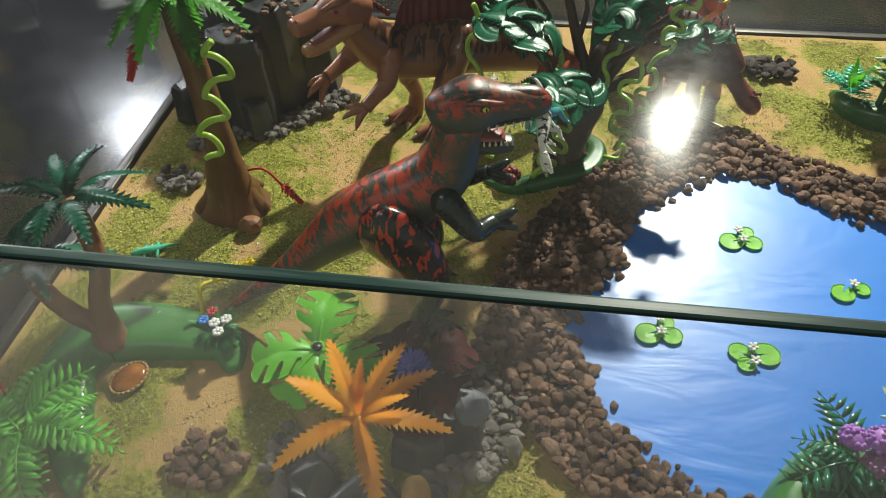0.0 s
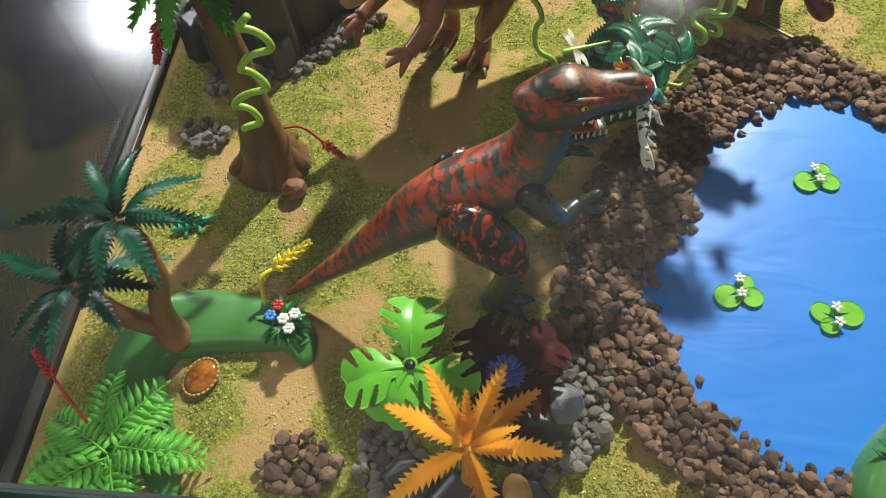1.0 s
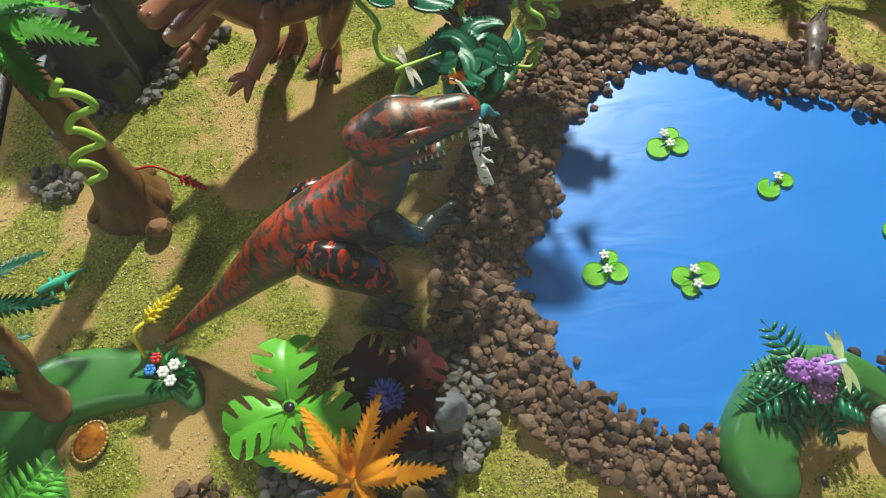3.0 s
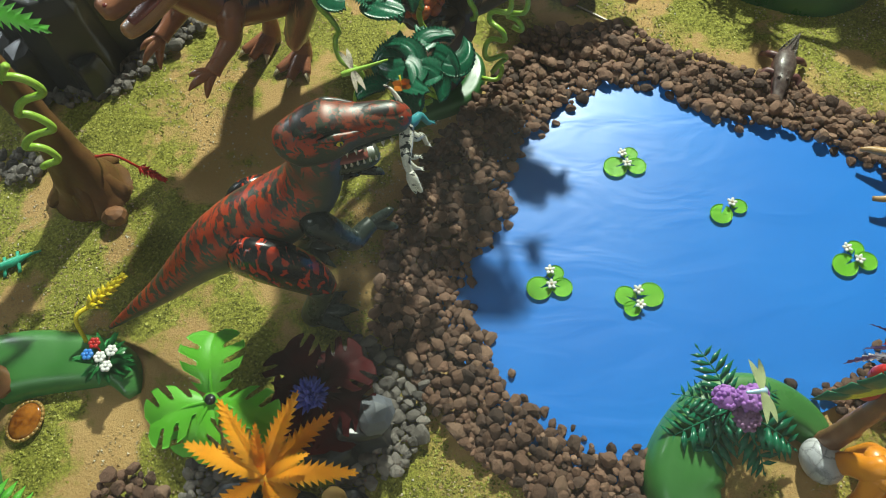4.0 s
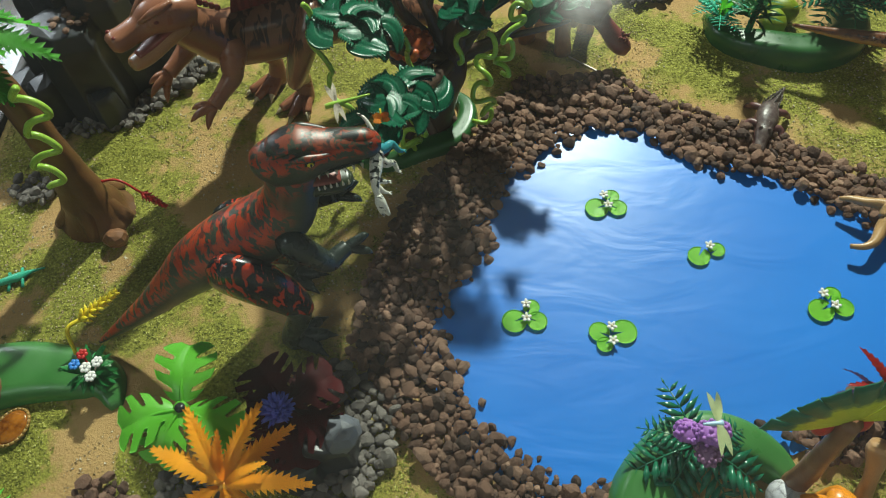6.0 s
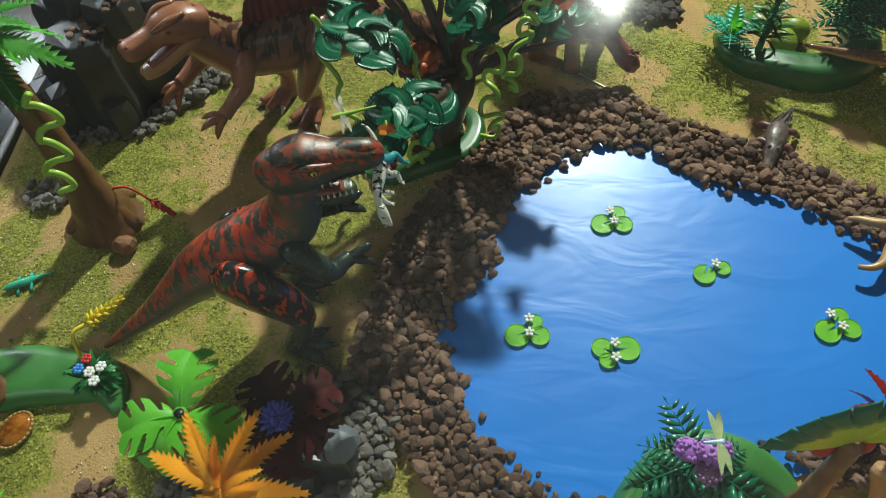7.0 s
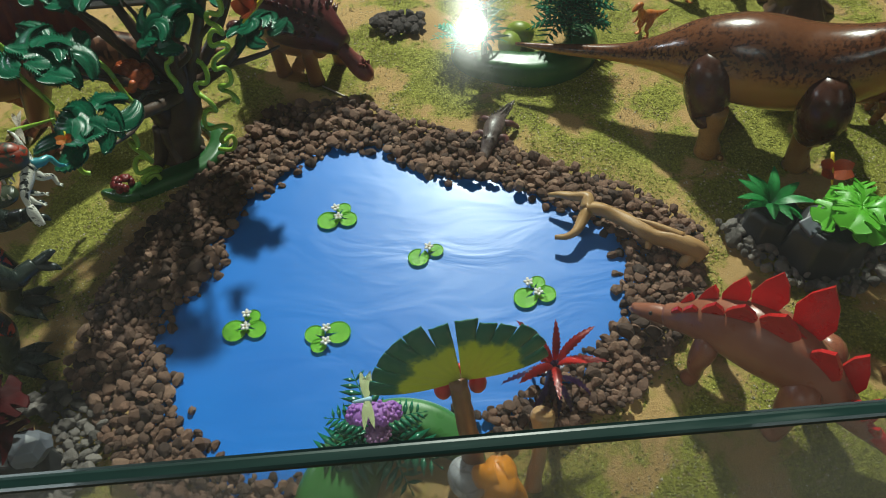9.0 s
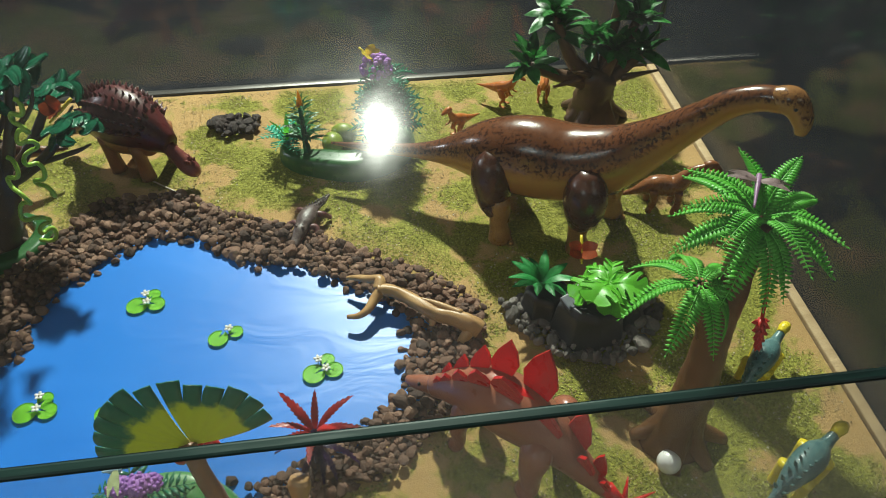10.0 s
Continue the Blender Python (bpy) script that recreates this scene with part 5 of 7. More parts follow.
def croc(bm):
    # drawn lying along +y with the snout at the origin
    loft(bm, [(0.010, 0.098, 0.012, 0.0010, 0.0012), (0.007, 0.086, 0.010, 0.0030, 0.0034), (0.002, 0.072, 0.011, 0.0058, 0.0050), (0.000, 0.058, 0.014, 0.0105, 0.0072), (0.000, 0.044, 0.015, 0.0115, 0.0076), (0.000, 0.032, 0.014, 0.0085, 0.0066), (0.0, 0.025, 0.014, 0.0085, 0.0060), (0.0, 0.015, 0.012, 0.0062, 0.0042), (0.0, 0.004, 0.010, 0.0050, 0.0034), (0.0, 0.0, 0.010, 0.0028, 0.0022)], 14, 44, 0)
    loft(bm, [(0.0, 0.062, 0.0105, 0.0105, 0.0045), (0.0, 0.044, 0.011, 0.0122, 0.0050), (0.0, 0.030, 0.010, 0.0090, 0.0042), (0.0, 0.004, 0.0075, 0.0050, 0.0022)], 12, 16, 1)
    for y, out in ((0.036, 0.008), (0.060, -0.006)):
        for sg in (-1, 1):
            loft(bm, [(sg * 0.007, y, 0.012, 0.0042, 0.0042), (sg * 0.016, y + 0.002, 0.011, 0.0036, 0.0036), (sg * 0.020, y - out, 0.005, 0.0032, 0.0026), (sg * 0.023, y - out * 1.3, 0.003, 0.0040, 0.0016)], 8, 12, 1)
    for sg in (-1, 1):
        ball(bm, (sg * 0.0042, 0.026, 0.0195), 0.0020, 0, 8, 6)
    for k in range(15):
        y = 0.030 + 0.0045 * k
        w = 0.0078 * math.sin(math.pi * min(1, (k + 3) / 17)) ** 0.6
        bend = 0.007 * max(0, (y - 0.066) / 0.024)
        top = 0.0200 - 0.006 * max(0, (y - 0.055) / 0.035)
        for j in (-1, -0.35, 0.35, 1):
            cone(bm, (bend + j * w, y, top - 0.0045 * abs(j)), (bend + j * w * 1.1, y + 0.001, top + 0.0032 - 0.0045 * abs(j)), 0.0018, 2, 4)
    m = Matrix.Translation((0.887, 0.467, 0.002)) @ Matrix.Rotation(math.radians(-22), 4, "Z") @ Matrix.Scale(1.08, 4)
    for v in bm.verts:
        v.co = m @ v.co


figure("toy_crocodile", (0.912, 0.52, 0.0), "grey and maroon plastic crocodile crawling over the stones", "toy crocodile", [M_CROC, M_CROCB, M_GREY], croc)


def lizard(bm):
    loft(bm, [(0.115, 0.332, 0.003, 0.001, 0.001), (0.103, 0.327, 0.004, 0.002, 0.002), (0.092, 0.320, 0.005, 0.005, 0.004), (0.082, 0.315, 0.006, 0.004, 0.004), (0.075, 0.312, 0.006, 0.004, 0.003), (0.070, 0.309, 0.005, 0.002, 0.002)], 10, 18, 0)
    for a, b in (((0.084, 0.316, 0.005), (0.084, 0.304, 0.002)), ((0.084, 0.316, 0.005), (0.078, 0.326, 0.002)), ((0.095, 0.321, 0.005), (0.098, 0.309, 0.002)), ((0.095, 0.321, 0.005), (0.090, 0.332, 0.002))):
        loft(bm, [(*a, 0.002, 0.002), (*b, 0.0018, 0.0014)], 6, 4, 0)


figure("toy_lizard", (0.09, 0.318, 0.0), "tiny green plastic lizard lying on sand", "toy lizard", [M_TURQ], lizard)


# ---- plants and rocks: left side ----
def crown(parent, at, me, n, spread, seed, name="frond", label="", tilt=(-10, 25), turn0=0, sizes=(0.85, 1.1)):
    """n shared fronds round a point (local to parent)."""
    rnd = random.Random(seed)
    for k in range(n):
        yaw = turn0 + 360 * k / n + rnd.uniform(-12, 12)
        t = rnd.uniform(*tilt)
        m = pose(*at, 0, 0, yaw) @ pose(spread, 0, 0, rnd.uniform(-18, 18), -t, 0)
        share(name, me, parent, m @ Matrix.Scale(rnd.uniform(*sizes), 4), label if k == 0 else "")


def tube(name, rows, mat, parent, label="", segs=8, steps=40, lump=0.0):
    bm = bmesh.new()
    loft(bm, rows, segs, steps, 0, lump)
    bmesh.ops.recalc_face_normals(bm, faces=bm.faces[:])
    return part(name, bm, mat, parent, label)


def pod(parent, root, tip, r, mat, label, bend=(0, 0, 0.01)):
    """A thin stalk ending in a bristly flower spike."""
    a, b = Vector(root), Vector(tip)
    m = a.lerp(b, 0.55) + Vector(bend)
    stalk = tube("stalk", [(*a, r, r), (*m, r, r), (*b, r, r)], mat, parent, label, 6, 14)
    d = (b - m).normalized()
    bm = bmesh.new()
    side = d.orthogonal().normalized()
    for k in range(8):
        c = b + d * (k * r * 2.4)
        for j in range(5):
            o = Matrix.Rotation(j * 1.257 + k * 0.6, 4, d) @ side
            cone(bm, c, c + o * r * (4.6 - 0.4 * k) + d * r * 2.5, r * 1.8, 0, 5)
    part("flower_spike", bm, mat, stalk)
    return stalk


def spiral_vine(name, pts, r, label, mat=M_VINE):
    at = (pts[0][0], pts[0][1], 0)
    ob = base(name, at, label, "vine", "hanging vines")
    tube("stem", [(x - at[0], y - at[1], z, r, r) for x, y, z in pts], mat, ob, "", 8, 130)
    return ob


FROND = mesh_of("frond", blade(0.062, 0.0135, 14, 0.5, 0.3, 0.45), M_FERN)
FROND_B = mesh_of("frond_broad", pinnate(0.066, 0.0125, 19, 0.5, 0.35, 0.17, 0.0008), M_FERN)
FROND_DK = mesh_of("frond_dark", blade(0.070, 0.0115, 15, 0.42, 0.3, 0.45), plastic("teal_green_plastic", (0.004, 0.075, 0.04), (0.010, 0.12, 0.065), 0.3))
FROND_OR = mesh_of("frond_orange", blade(0.064, 0.0096, 13, 0.20, 0.25, 0.52, 0.0014), M_ORANGE)
FROND_P = mesh_of("frond_pinnate", pinnate(0.064, 0.024, 9, 0.30, leaf_w=0.145), M_FERN)
FROND_PD = mesh_of("frond_pinnate_dark", pinnate(0.050, 0.022, 7, 0.35, leaf_w=0.12), M_DKGREEN)
SPLIT = mesh_of("split_leaf", lobed(0.050, 0.025, 3, 0.16, 0.40), M_LIME)
SPLIT_M = mesh_of("split_leaf_maroon", lobed(0.044, 0.025, 3, 0.12, 0.5), M_MAROON)
LONGLEAF_G = mesh_of("long_leaf_green", blade(0.034, 0.0055, 0, 0.4, 0.3, steps=10), plastic("mid_green_plastic", (0.02, 0.22, 0.045), (0.04, 0.32, 0.075), 0.36))
SPIKE_R = mesh_of("spike_leaf_red", blade(0.05, 0.0058, 10, 0.30, 0.35, 0.66), M_RED)
SPIKE_D = mesh_of("spike_leaf_dark", blade(0.046, 0.005, 10, 0.45, 0.3, 0.5), M_DARKPUR)
TURQLEAF = mesh_of("turquoise_leaf", pinnate(0.04, 0.014, 7, 0.25), M_TURQ)


def root_base(parent, r, mat, spread, n, seed):
    """Splayed roots at a trunk's foot."""
    rnd = random.Random(seed)
    for k in range(n):
        a = 2 * math.pi * k / n + rnd.uniform(-0.3, 0.3)
        e = spread * rnd.uniform(0.8, 1.15)
        tube("root", [(math.cos(a) * r * 0.3, math.sin(a) * r * 0.3, 0.05, r * 0.5, r * 0.5), (math.cos(a) * r * 0.9, math.sin(a) * r * 0.9, 0.022, r * 0.45, r * 0.45), (math.cos(a) * e, math.sin(a) * e, 0.003, r * 0.32, r * 0.2)], mat, parent, "", 8, 12, 0.15)


palm = base("palm_tree", (0.155, 0.402, 0.0), "toy palm with brown trunk and bright green fronds", "toy palm", "palms")
tube("trunk", [(0.0, 0.0, 0.0, 0.043, 0.039), (0.0, 0, 0.016, 0.033, 0.031), (0.0, 0, 0.042, 0.0245, 0.0235), (0.002, 0.002, 0.09, 0.0165, 0.0165), (0.0, 0.004, 0.17, 0.0135, 0.0135), (-0.004, 0.004, 0.262, 0.0115, 0.0115)], M_TRUNK, palm, "", 18, 40, 0.12)
root_base(palm, 0.023, M_TRUNK, 0.040, 5, 3)
crown(palm, (-0.004, 0.004, 0.258), FROND, 12, 0.004, 5, tilt=(-45, 5))
crown(palm, (-0.004, 0.004, 0.264), FROND, 7, 0.002, 6, tilt=(5, 38), sizes=(0.7, 0.9))
pod(palm, (-0.01, -0.004, 0.262), (-0.028, -0.036, 0.225), 0.0017, M_RED, "red hanging flower spike")
pod(palm, (0.018, 0.012, 0.045), (0.060, 0.006, 0.030), 0.0015, M_RED, "red flower twig", (0, 0, 0.014))
spiral_vine("climbing_vine", [(0.205 - 0.046 * k / 60 + 0.015 * math.sin(k * 0.31 + 3.6) * (0.85 + 0.15 * math.sin(k * 0.2)), 0.372 - 0.002 * math.cos(k * 0.31), 0.230 - 0.137 * k / 60 + 0.003 * math.sin(k * 0.62 + 2.6)) for k in range(61)], 0.0033, "pale green plastic vine coiled down a palm trunk")
bm = bmesh.new()
ball(bm, (0, 0, 0.009), (0.014, 0.012, 0.011), 0, 9, 7)
for v in bm.verts:
    v.co *= 1 + 0.12 * noise.noise(v.co * 90)
root_stone = part("root_stone", bm, M_PTRUNK, None, smooth=False)
root_stone.matrix_basis = pose(0.187, 0.365, 0)
tagged(root_stone, "small brown glossy stone at the palm foot", "stone")

# dark rock block behind the palm
def rock_block(name, at, blocks, mat, label):
    """A cliff of faceted plastic columns."""
    ob = base(name, at, label, "toy rock")
    rnd = random.Random(len(blocks) * 7)
    for x, y, r, h in blocks:
        bm = bmesh.new()
        n = 7
        rings = []
        for k, (z, f) in enumerate(((0, 1.12), (0.45, 1.02), (0.86, 0.95), (1, 0.8))):
            rings.append([bm.verts.new((x + math.cos(2 * math.pi * i / n + 0.3) * r * f * (1 + 0.14 * math.sin(i * 2.4 + x * 90)), y + math.sin(2 * math.pi * i / n + 0.3) * r * f * (1 + 0.14 * math.cos(i * 3.1 + y * 70)), h * z + (0.004 * math.sin(i * 1.9) if k > 1 else 0))) for i in range(n)])
        for a, b in zip(rings, rings[1:]):
            for i in range(n):
                bm.faces.new((a[i], a[(i + 1) % n], b[(i + 1) % n], b[i]))
        bm.faces.new(rings[-1])
        bm.faces.new(rings[0][::-1])
        bmesh.ops.bevel(bm, geom=bm.edges[:], offset=0.0022, segments=2, affect="EDGES", profile=0.5)
        part("rock_column", bm, mat, ob, smooth=False)
    return ob


cliff = rock_block("rock_cliff", (0.118, 0.59, 0), [(-0.078, -0.022, 0.022, 0.05), (-0.045, -0.045, 0.020, 0.062), (0.02, -0.05, 0.018, 0.05), (-0.045, 0.01, 0.036, 0.085), (0.0, -0.015, 0.042, 0.125), (0.032, 0.02, 0.034, 0.145), (-0.01, 0.055, 0.05, 0.16), (0.06, 0.07, 0.04, 0.12), (-0.06, 0.07, 0.04, 0.11)], M_ROCK, "dark grey faceted plastic rock cliff with mossy ledges")
for k, (x, y, z) in enumerate(((0.135, 0.572, 0.126), (0.180, 0.600, 0.146), (0.120, 0.648, 0.161))):
    bm = bmesh.new()
    rnd = random.Random(k)
    for j in range(16):
        ball(bm, (rnd.uniform(-0.022, 0.022), rnd.uniform(-0.02, 0.02), 0.002), (rnd.uniform(0.003, 0.006), rnd.uniform(0.003, 0.006), 0.0025), 0, 6, 4)
    ob = part("grit_patch", bm, M_BROWN, smooth=False)
    ob.matrix_basis = pose(x, y, z - 0.001)
    tagged(ob, "brown grit glued on a rock ledge", "grit", kind="stuff")


# moulded green mounds
def mound(name, at, path, width, height, label, mat=M_MOUND):
    """A smooth ridge of moulded plastic along a path, flat below."""
    bm = bmesh.new()
    rows = curve_points([(*p, w) for p, w in zip(path, width)], 44)
    segs = 12
    rings = []
    for i, (x, y, w) in enumerate(rows):
        d = Vector((rows[min(i + 1, 43)][0] - rows[max(i - 1, 0)][0], rows[min(i + 1, 43)][1] - rows[max(i - 1, 0)][1], 0)).normalized()
        s = Vector((-d.y, d.x, 0))
        e = max(0.02, math.sin(math.pi * min(max((i + 0.4) / 43.8, 0), 1)) ** 0.35)
        ring = []
        for k in range(segs + 1):
            a = math.pi * k / segs
            ring.append(bm.verts.new(Vector((x - at[0], y - at[1], 0)) + s * math.cos(a) * w * e + Vector((0, 0, min(1, 1.25 * math.sin(a)) ** 0.7 * height * e * (0.6 + 0.4 * w / max(width))))))
        rings.append(ring)
    for a, b in zip(rings, rings[1:]):
        for k in range(segs):
            bm.faces.new((a[k], a[k + 1], b[k + 1], b[k]))
    bm.faces.new(rings[0])
    bm.faces.new(rings[-1][::-1])
    bmesh.ops.recalc_face_normals(bm, faces=bm.faces[:])
    ob = part(name, bm, mat)
    ob.matrix_basis = pose(*at)
    return tagged(ob, label, "toy mound", "green mounds")


mound("grass_mound", (0.14, 0.19, 0), [(0.142, 0.045), (0.122, 0.078), (0.096, 0.122), (0.078, 0.160), (0.092, 0.200), (0.13, 0.212), (0.18, 0.212), (0.215, 0.205), (0.233, 0.178)], [0.018, 0.023, 0.026, 0.030, 0.034, 0.034, 0.03, 0.027, 0.020], 0.020, "smooth green moulded plastic mound beside the sand")

dark_palm = base("dark_palm", (0.109, 0.195, 0.018), "toy palm with forked reddish trunk and dark green fronds", "toy palm", "palms")
tube("trunk", [(0.0, -0.004, -0.005, 0.018, 0.017), (-0.001, 0, 0.02, 0.013, 0.013), (0.004, 0.004, 0.05, 0.0095, 0.0095), (0.014, 0.012, 0.085, 0.0085, 0.0085), (0.012, 0.020, 0.118, 0.0085, 0.0085), (0.004, 0.026, 0.15, 0.008, 0.008)], M_PTRUNK, dark_palm, "", 14, 40, 0.12)
tube("branch_trunk", [(0.0, -0.002, 0.015, 0.011, 0.011), (-0.016, -0.006, 0.030, 0.009, 0.009), (-0.032, -0.008, 0.06, 0.0085, 0.0085), (-0.042, -0.006, 0.10, 0.008, 0.008)], M_PTRUNK, dark_palm, "", 12, 26, 0.12)
for c, sd in (((0.004, 0.026, 0.15), 11), ((-0.042, -0.006, 0.10), 12)):
    crown(dark_palm, c, FROND_DK, 8, 0.004, sd, tilt=(-8, 32), sizes=(0.8, 1.0))
    crown(dark_palm, (c[0], c[1], c[2] + 0.004), FROND_DK, 4, 0.002, sd + 5, tilt=(12, 40), sizes=(0.6, 0.85))


def posy(at):
    ob = base("flower_posy", at, "green leafy tuft with red, white and blue toy flowers", "toy flowers")
    crown(ob, (0, 0, 0.0), LONGLEAF_G, 42, 0.004, 3, "leaf", tilt=(-20, 55), sizes=(0.42, 0.66))
    for x, y, z, m in ((-0.006, 0.012, 0.014, M_RED), (0.002, -0.002, 0.016, M_WHITE), (0.011, 0.004, 0.015, M_WHITE), (0.008, -0.010, 0.014, M_WHITE), (-0.011, 0.002, 0.013, M_BLUE)):
        bm = bmesh.new()
        for k in range(6):
            ball(bm, (x + 0.0034 * math.cos(k * 1.047), y + 0.0034 * math.sin(k * 1.047), z), (0.0024, 0.0024, 0.0013), 0, 8, 5)
        ball(bm, (x, y, z + 0.0012), (0.0016, 0.0016, 0.0010), 0, 8, 6)
        loft(bm, [(x * 0.3, y * 0.3, 0.001, 0.0009, 0.0009), (x, y, z, 0.0009, 0.0009)], 5, 3)
        part("flower", bm, m, ob)


posy((0.212, 0.205, 0.026))
yel = base("yellow_spray", (0.188, 0.226, 0.02), "arched yellow plastic flower spray", "toy flower")
pod(yel, (0, 0, 0), (0.010, 0.026, 0.024), 0.0021, M_YELLOW, "", (-0.007, 0.000, 0.010))

amber = base("amber_stone", (0.138, 0.158, 0.002), "oval amber cabochon in a gold rim lying on sand", "amber stone")
bm = bmesh.new()
ball(bm, (0, 0, 0.002), (0.0135, 0.0175, 0.004), 0, 20, 12)
part("stone", bm, M_AMBER, amber)
bm = bmesh.new()
for k in range(24):
    a, b = (2 * math.pi * j / 24 for j in (k, k + 1))
    loft(bm, [(0.0145 * math.cos(a), 0.0185 * math.sin(a), 0.002, 0.0016, 0.0016), (0.0145 * math.cos(b), 0.0185 * math.sin(b), 0.002, 0.0016, 0.0016)], 6, 2)
part("rim", bm, M_GOLD, amber)
amber.matrix_basis = pose(0.138, 0.158, 0.003, 0, 0, -25)

fernl = base("fern_bush", (0.085, 0.085, 0.022), "bright green plastic fern bush with feathery fronds", "toy fern", "ferns")
crown(fernl, (0, 0, 0.01), FROND_P, 7, 0.003, 21, tilt=(5, 40))
crown(fernl, (0.012, -0.01, 0.02), FROND_P, 5, 0.003, 22, tilt=(-10, 15))
pod(fernl, (-0.004, 0.01, 0.04), (-0.026, 0.036, 0.072), 0.0013, M_RED, "red flower spike", (0, 0, 0.002))

# ---- front middle: split-leaf plant, orange fern, maroon plant, grey rock ----
mon = base("split_leaf_plant", (0.338, 0.150, 0.0), "lime green split-leaf plastic plant with broad lobed leaves", "toy plant")
tube("stem", [(0, 0, 0, 0.006, 0.006), (0, -0.002, 0.06, 0.0045, 0.0045), (0, -0.007, 0.105, 0.0060, 0.0060)], M_LIME, mon, "", 14, 14)
# Solid stem end; a black disc colours in the shade of its opening.
bm = bmesh.new()
bmesh.ops.create_cone(bm, cap_ends=True, segments=16, radius1=0.0042, radius2=0.0042, depth=0.002, matrix=Matrix.Translation((0, -0.007, 0.1052)))
part("hollow", bm, M_BLACK, mon, "black disc painting the shade inside the stem end")
for yaw, tl, sc in ((92, 12, 0.98), (198, 0, 0.92), (-24, 4, 0.92), (-112, -14, 0.82)):
    share("leaf", SPLIT, mon, pose(0, -0.007, 0.103, 0, 0, yaw) @ pose(0.004, 0, 0, 0, -tl, 0) @ Matrix.Scale(sc, 4))

orf = base("orange_fern", (0.385, 0.082, 0.0), "bright orange toothed plastic fern on a short stem", "toy fern", "ferns")
tube("stem", [(0, 0, 0, 0.008, 0.008), (0, 0, 0.06, 0.005, 0.005), (0, 0, 0.112, 0.005, 0.005)], M_ORANGE, orf, "", 10, 14)
for yaw, tl, sc in ((2, 2, 1.02), (42, 12, 1.0), (68, 22, 0.98), (122, 22, 1.0), (156, 8, 1.02), (214, -6, 1.05), (-66, -10, 1.05), (95, 46, 0.62), (20, 34, 0.6)):
    share("frond", FROND_OR, orf, pose(0, 0, 0.112, 0, 0, yaw) @ pose(0.002, 0, 0, 0, -tl, 0) @ Matrix.Scale(sc, 4))

mar = base("maroon_plant", (0.413, 0.158, 0.0), "dark maroon broad-leaved plastic plant", "toy plant")
tube("stem", [(0, 0, 0, 0.006, 0.006), (0, 0, 0.06, 0.005, 0.005)], M_MAROON, mar, "", 8, 8)
for yaw, tl, sc, z in ((35, 6, 0.95, 0.07), (130, 4, 1.0, 0.065), (-25, -10, 0.9, 0.06), (175, -5, 0.8, 0.06), (-80, -16, 1.0, 0.055), (-125, -10, 0.9, 0.05), (75, -12, 0.8, 0.05)):
    share("leaf", SPLIT_M, mar, pose(0, 0, z, 0, 0, yaw) @ pose(0.004, 0, 0, 0, -tl, 0) @ Matrix.Scale(sc, 4))
bm = bmesh.new()
rnd = random.Random(4)
for k in range(70):
    u, a = rnd.uniform(0.1, 1), rnd.uniform(0, 6.283)
    r = math.sqrt(1 - u * u)
    d = Vector((r * math.cos(a), r * math.sin(a), u))
    cone(bm, Vector((-0.003, -0.009, 0.080)) + d * 0.008, Vector((-0.003, -0.009, 0.080)) + d * 0.0165, 0.0026, 0, 5)
ball(bm, (-0.003, -0.009, 0.080), 0.010)
part("pompon_flower", bm, M_BLUEF, mar, "violet-blue round pompon flower")

rock_block("grey_rock", (0.444, 0.138, 0), [(0, 0, 0.024, 0.052), (-0.026, -0.014, 0.026, 0.038)], M_ROCK, "dark and light grey faceted plastic rock by the gravel")
ob = new("pale_rock_cap", pebble_mesh("pale_rock_cap", M_ROCKG, 77, 0.8, 0.1))
ob.matrix_basis = pose(0.456, 0.139, 0.046, 10, 16, 30) @ Matrix.Diagonal((0.021, 0.017, 0.018, 1))
tagged(ob, "light grey faceted plastic rock piece on a dark rock", "toy rock")
rock_block("low_rock", (0.385, 0.055, 0), [(0, 0, 0.035, 0.022), (0.045, 0.01, 0.026, 0.018), (-0.05, 0.022, 0.022, 0.016)], M_ROCK, "low dark grey plastic rock under an orange fern")
bm = bmesh.new()
ball(bm, (0, 0, 0.006), (0.012, 0.016, 0.009), 0, 12, 8)
for v in bm.verts:
    v.co *= 1 + 0.18 * noise.noise(v.co * 110)
ob = part("ochre_stone", bm, M_YSTONE)
ob.matrix_basis = pose(0.424, 0.072, 0.017, 0, 0, 20)
tagged(ob, "rough ochre stone lying on a dark rock", "stone")

# ---- jungle tree ----
jm = mound("tree_mound", (0.5, 0.51, 0), [(0.53, 0.585), (0.565, 0.55), (0.555, 0.505), (0.515, 0.485), (0.47, 0.465), (0.435, 0.475)], [0.009, 0.013, 0.014, 0.014, 0.013, 0.009], 0.014, "smooth dark green moulded plastic mound round a tree foot", M_DKMOUND)
jt = base("jungle_tree", (0.515, 0.53, 0.0), "dark-trunked toy jungle tree with glossy green leaf clumps", "toy tree")
TIPS = [((0.462, 0.472, 0.208), 0.053), ((0.503, 0.406, 0.176), 0.050), ((0.568, 0.512, 0.203), 0.041), ((0.650, 0.550, 0.165), 0.036), ((0.548, 0.605, 0.197), 0.040), ((0.622, 0.612, 0.178), 0.038), ((0.455, 0.560, 0.222), 0.040), ((0.505, 0.555, 0.232), 0.042), ((0.622, 0.535, 0.252), 0.042)]
tube("trunk", [(0.008, 0, 0, 0.030, 0.026), (0.016, 0, 0.03, 0.022, 0.020), (0.034, 0.008, 0.08, 0.016, 0.015), (0.046, 0.016, 0.145, 0.012, 0.012)], M_TRUNKD, jt, "", 16, 28, 0.25)
TREE_ARMS = []
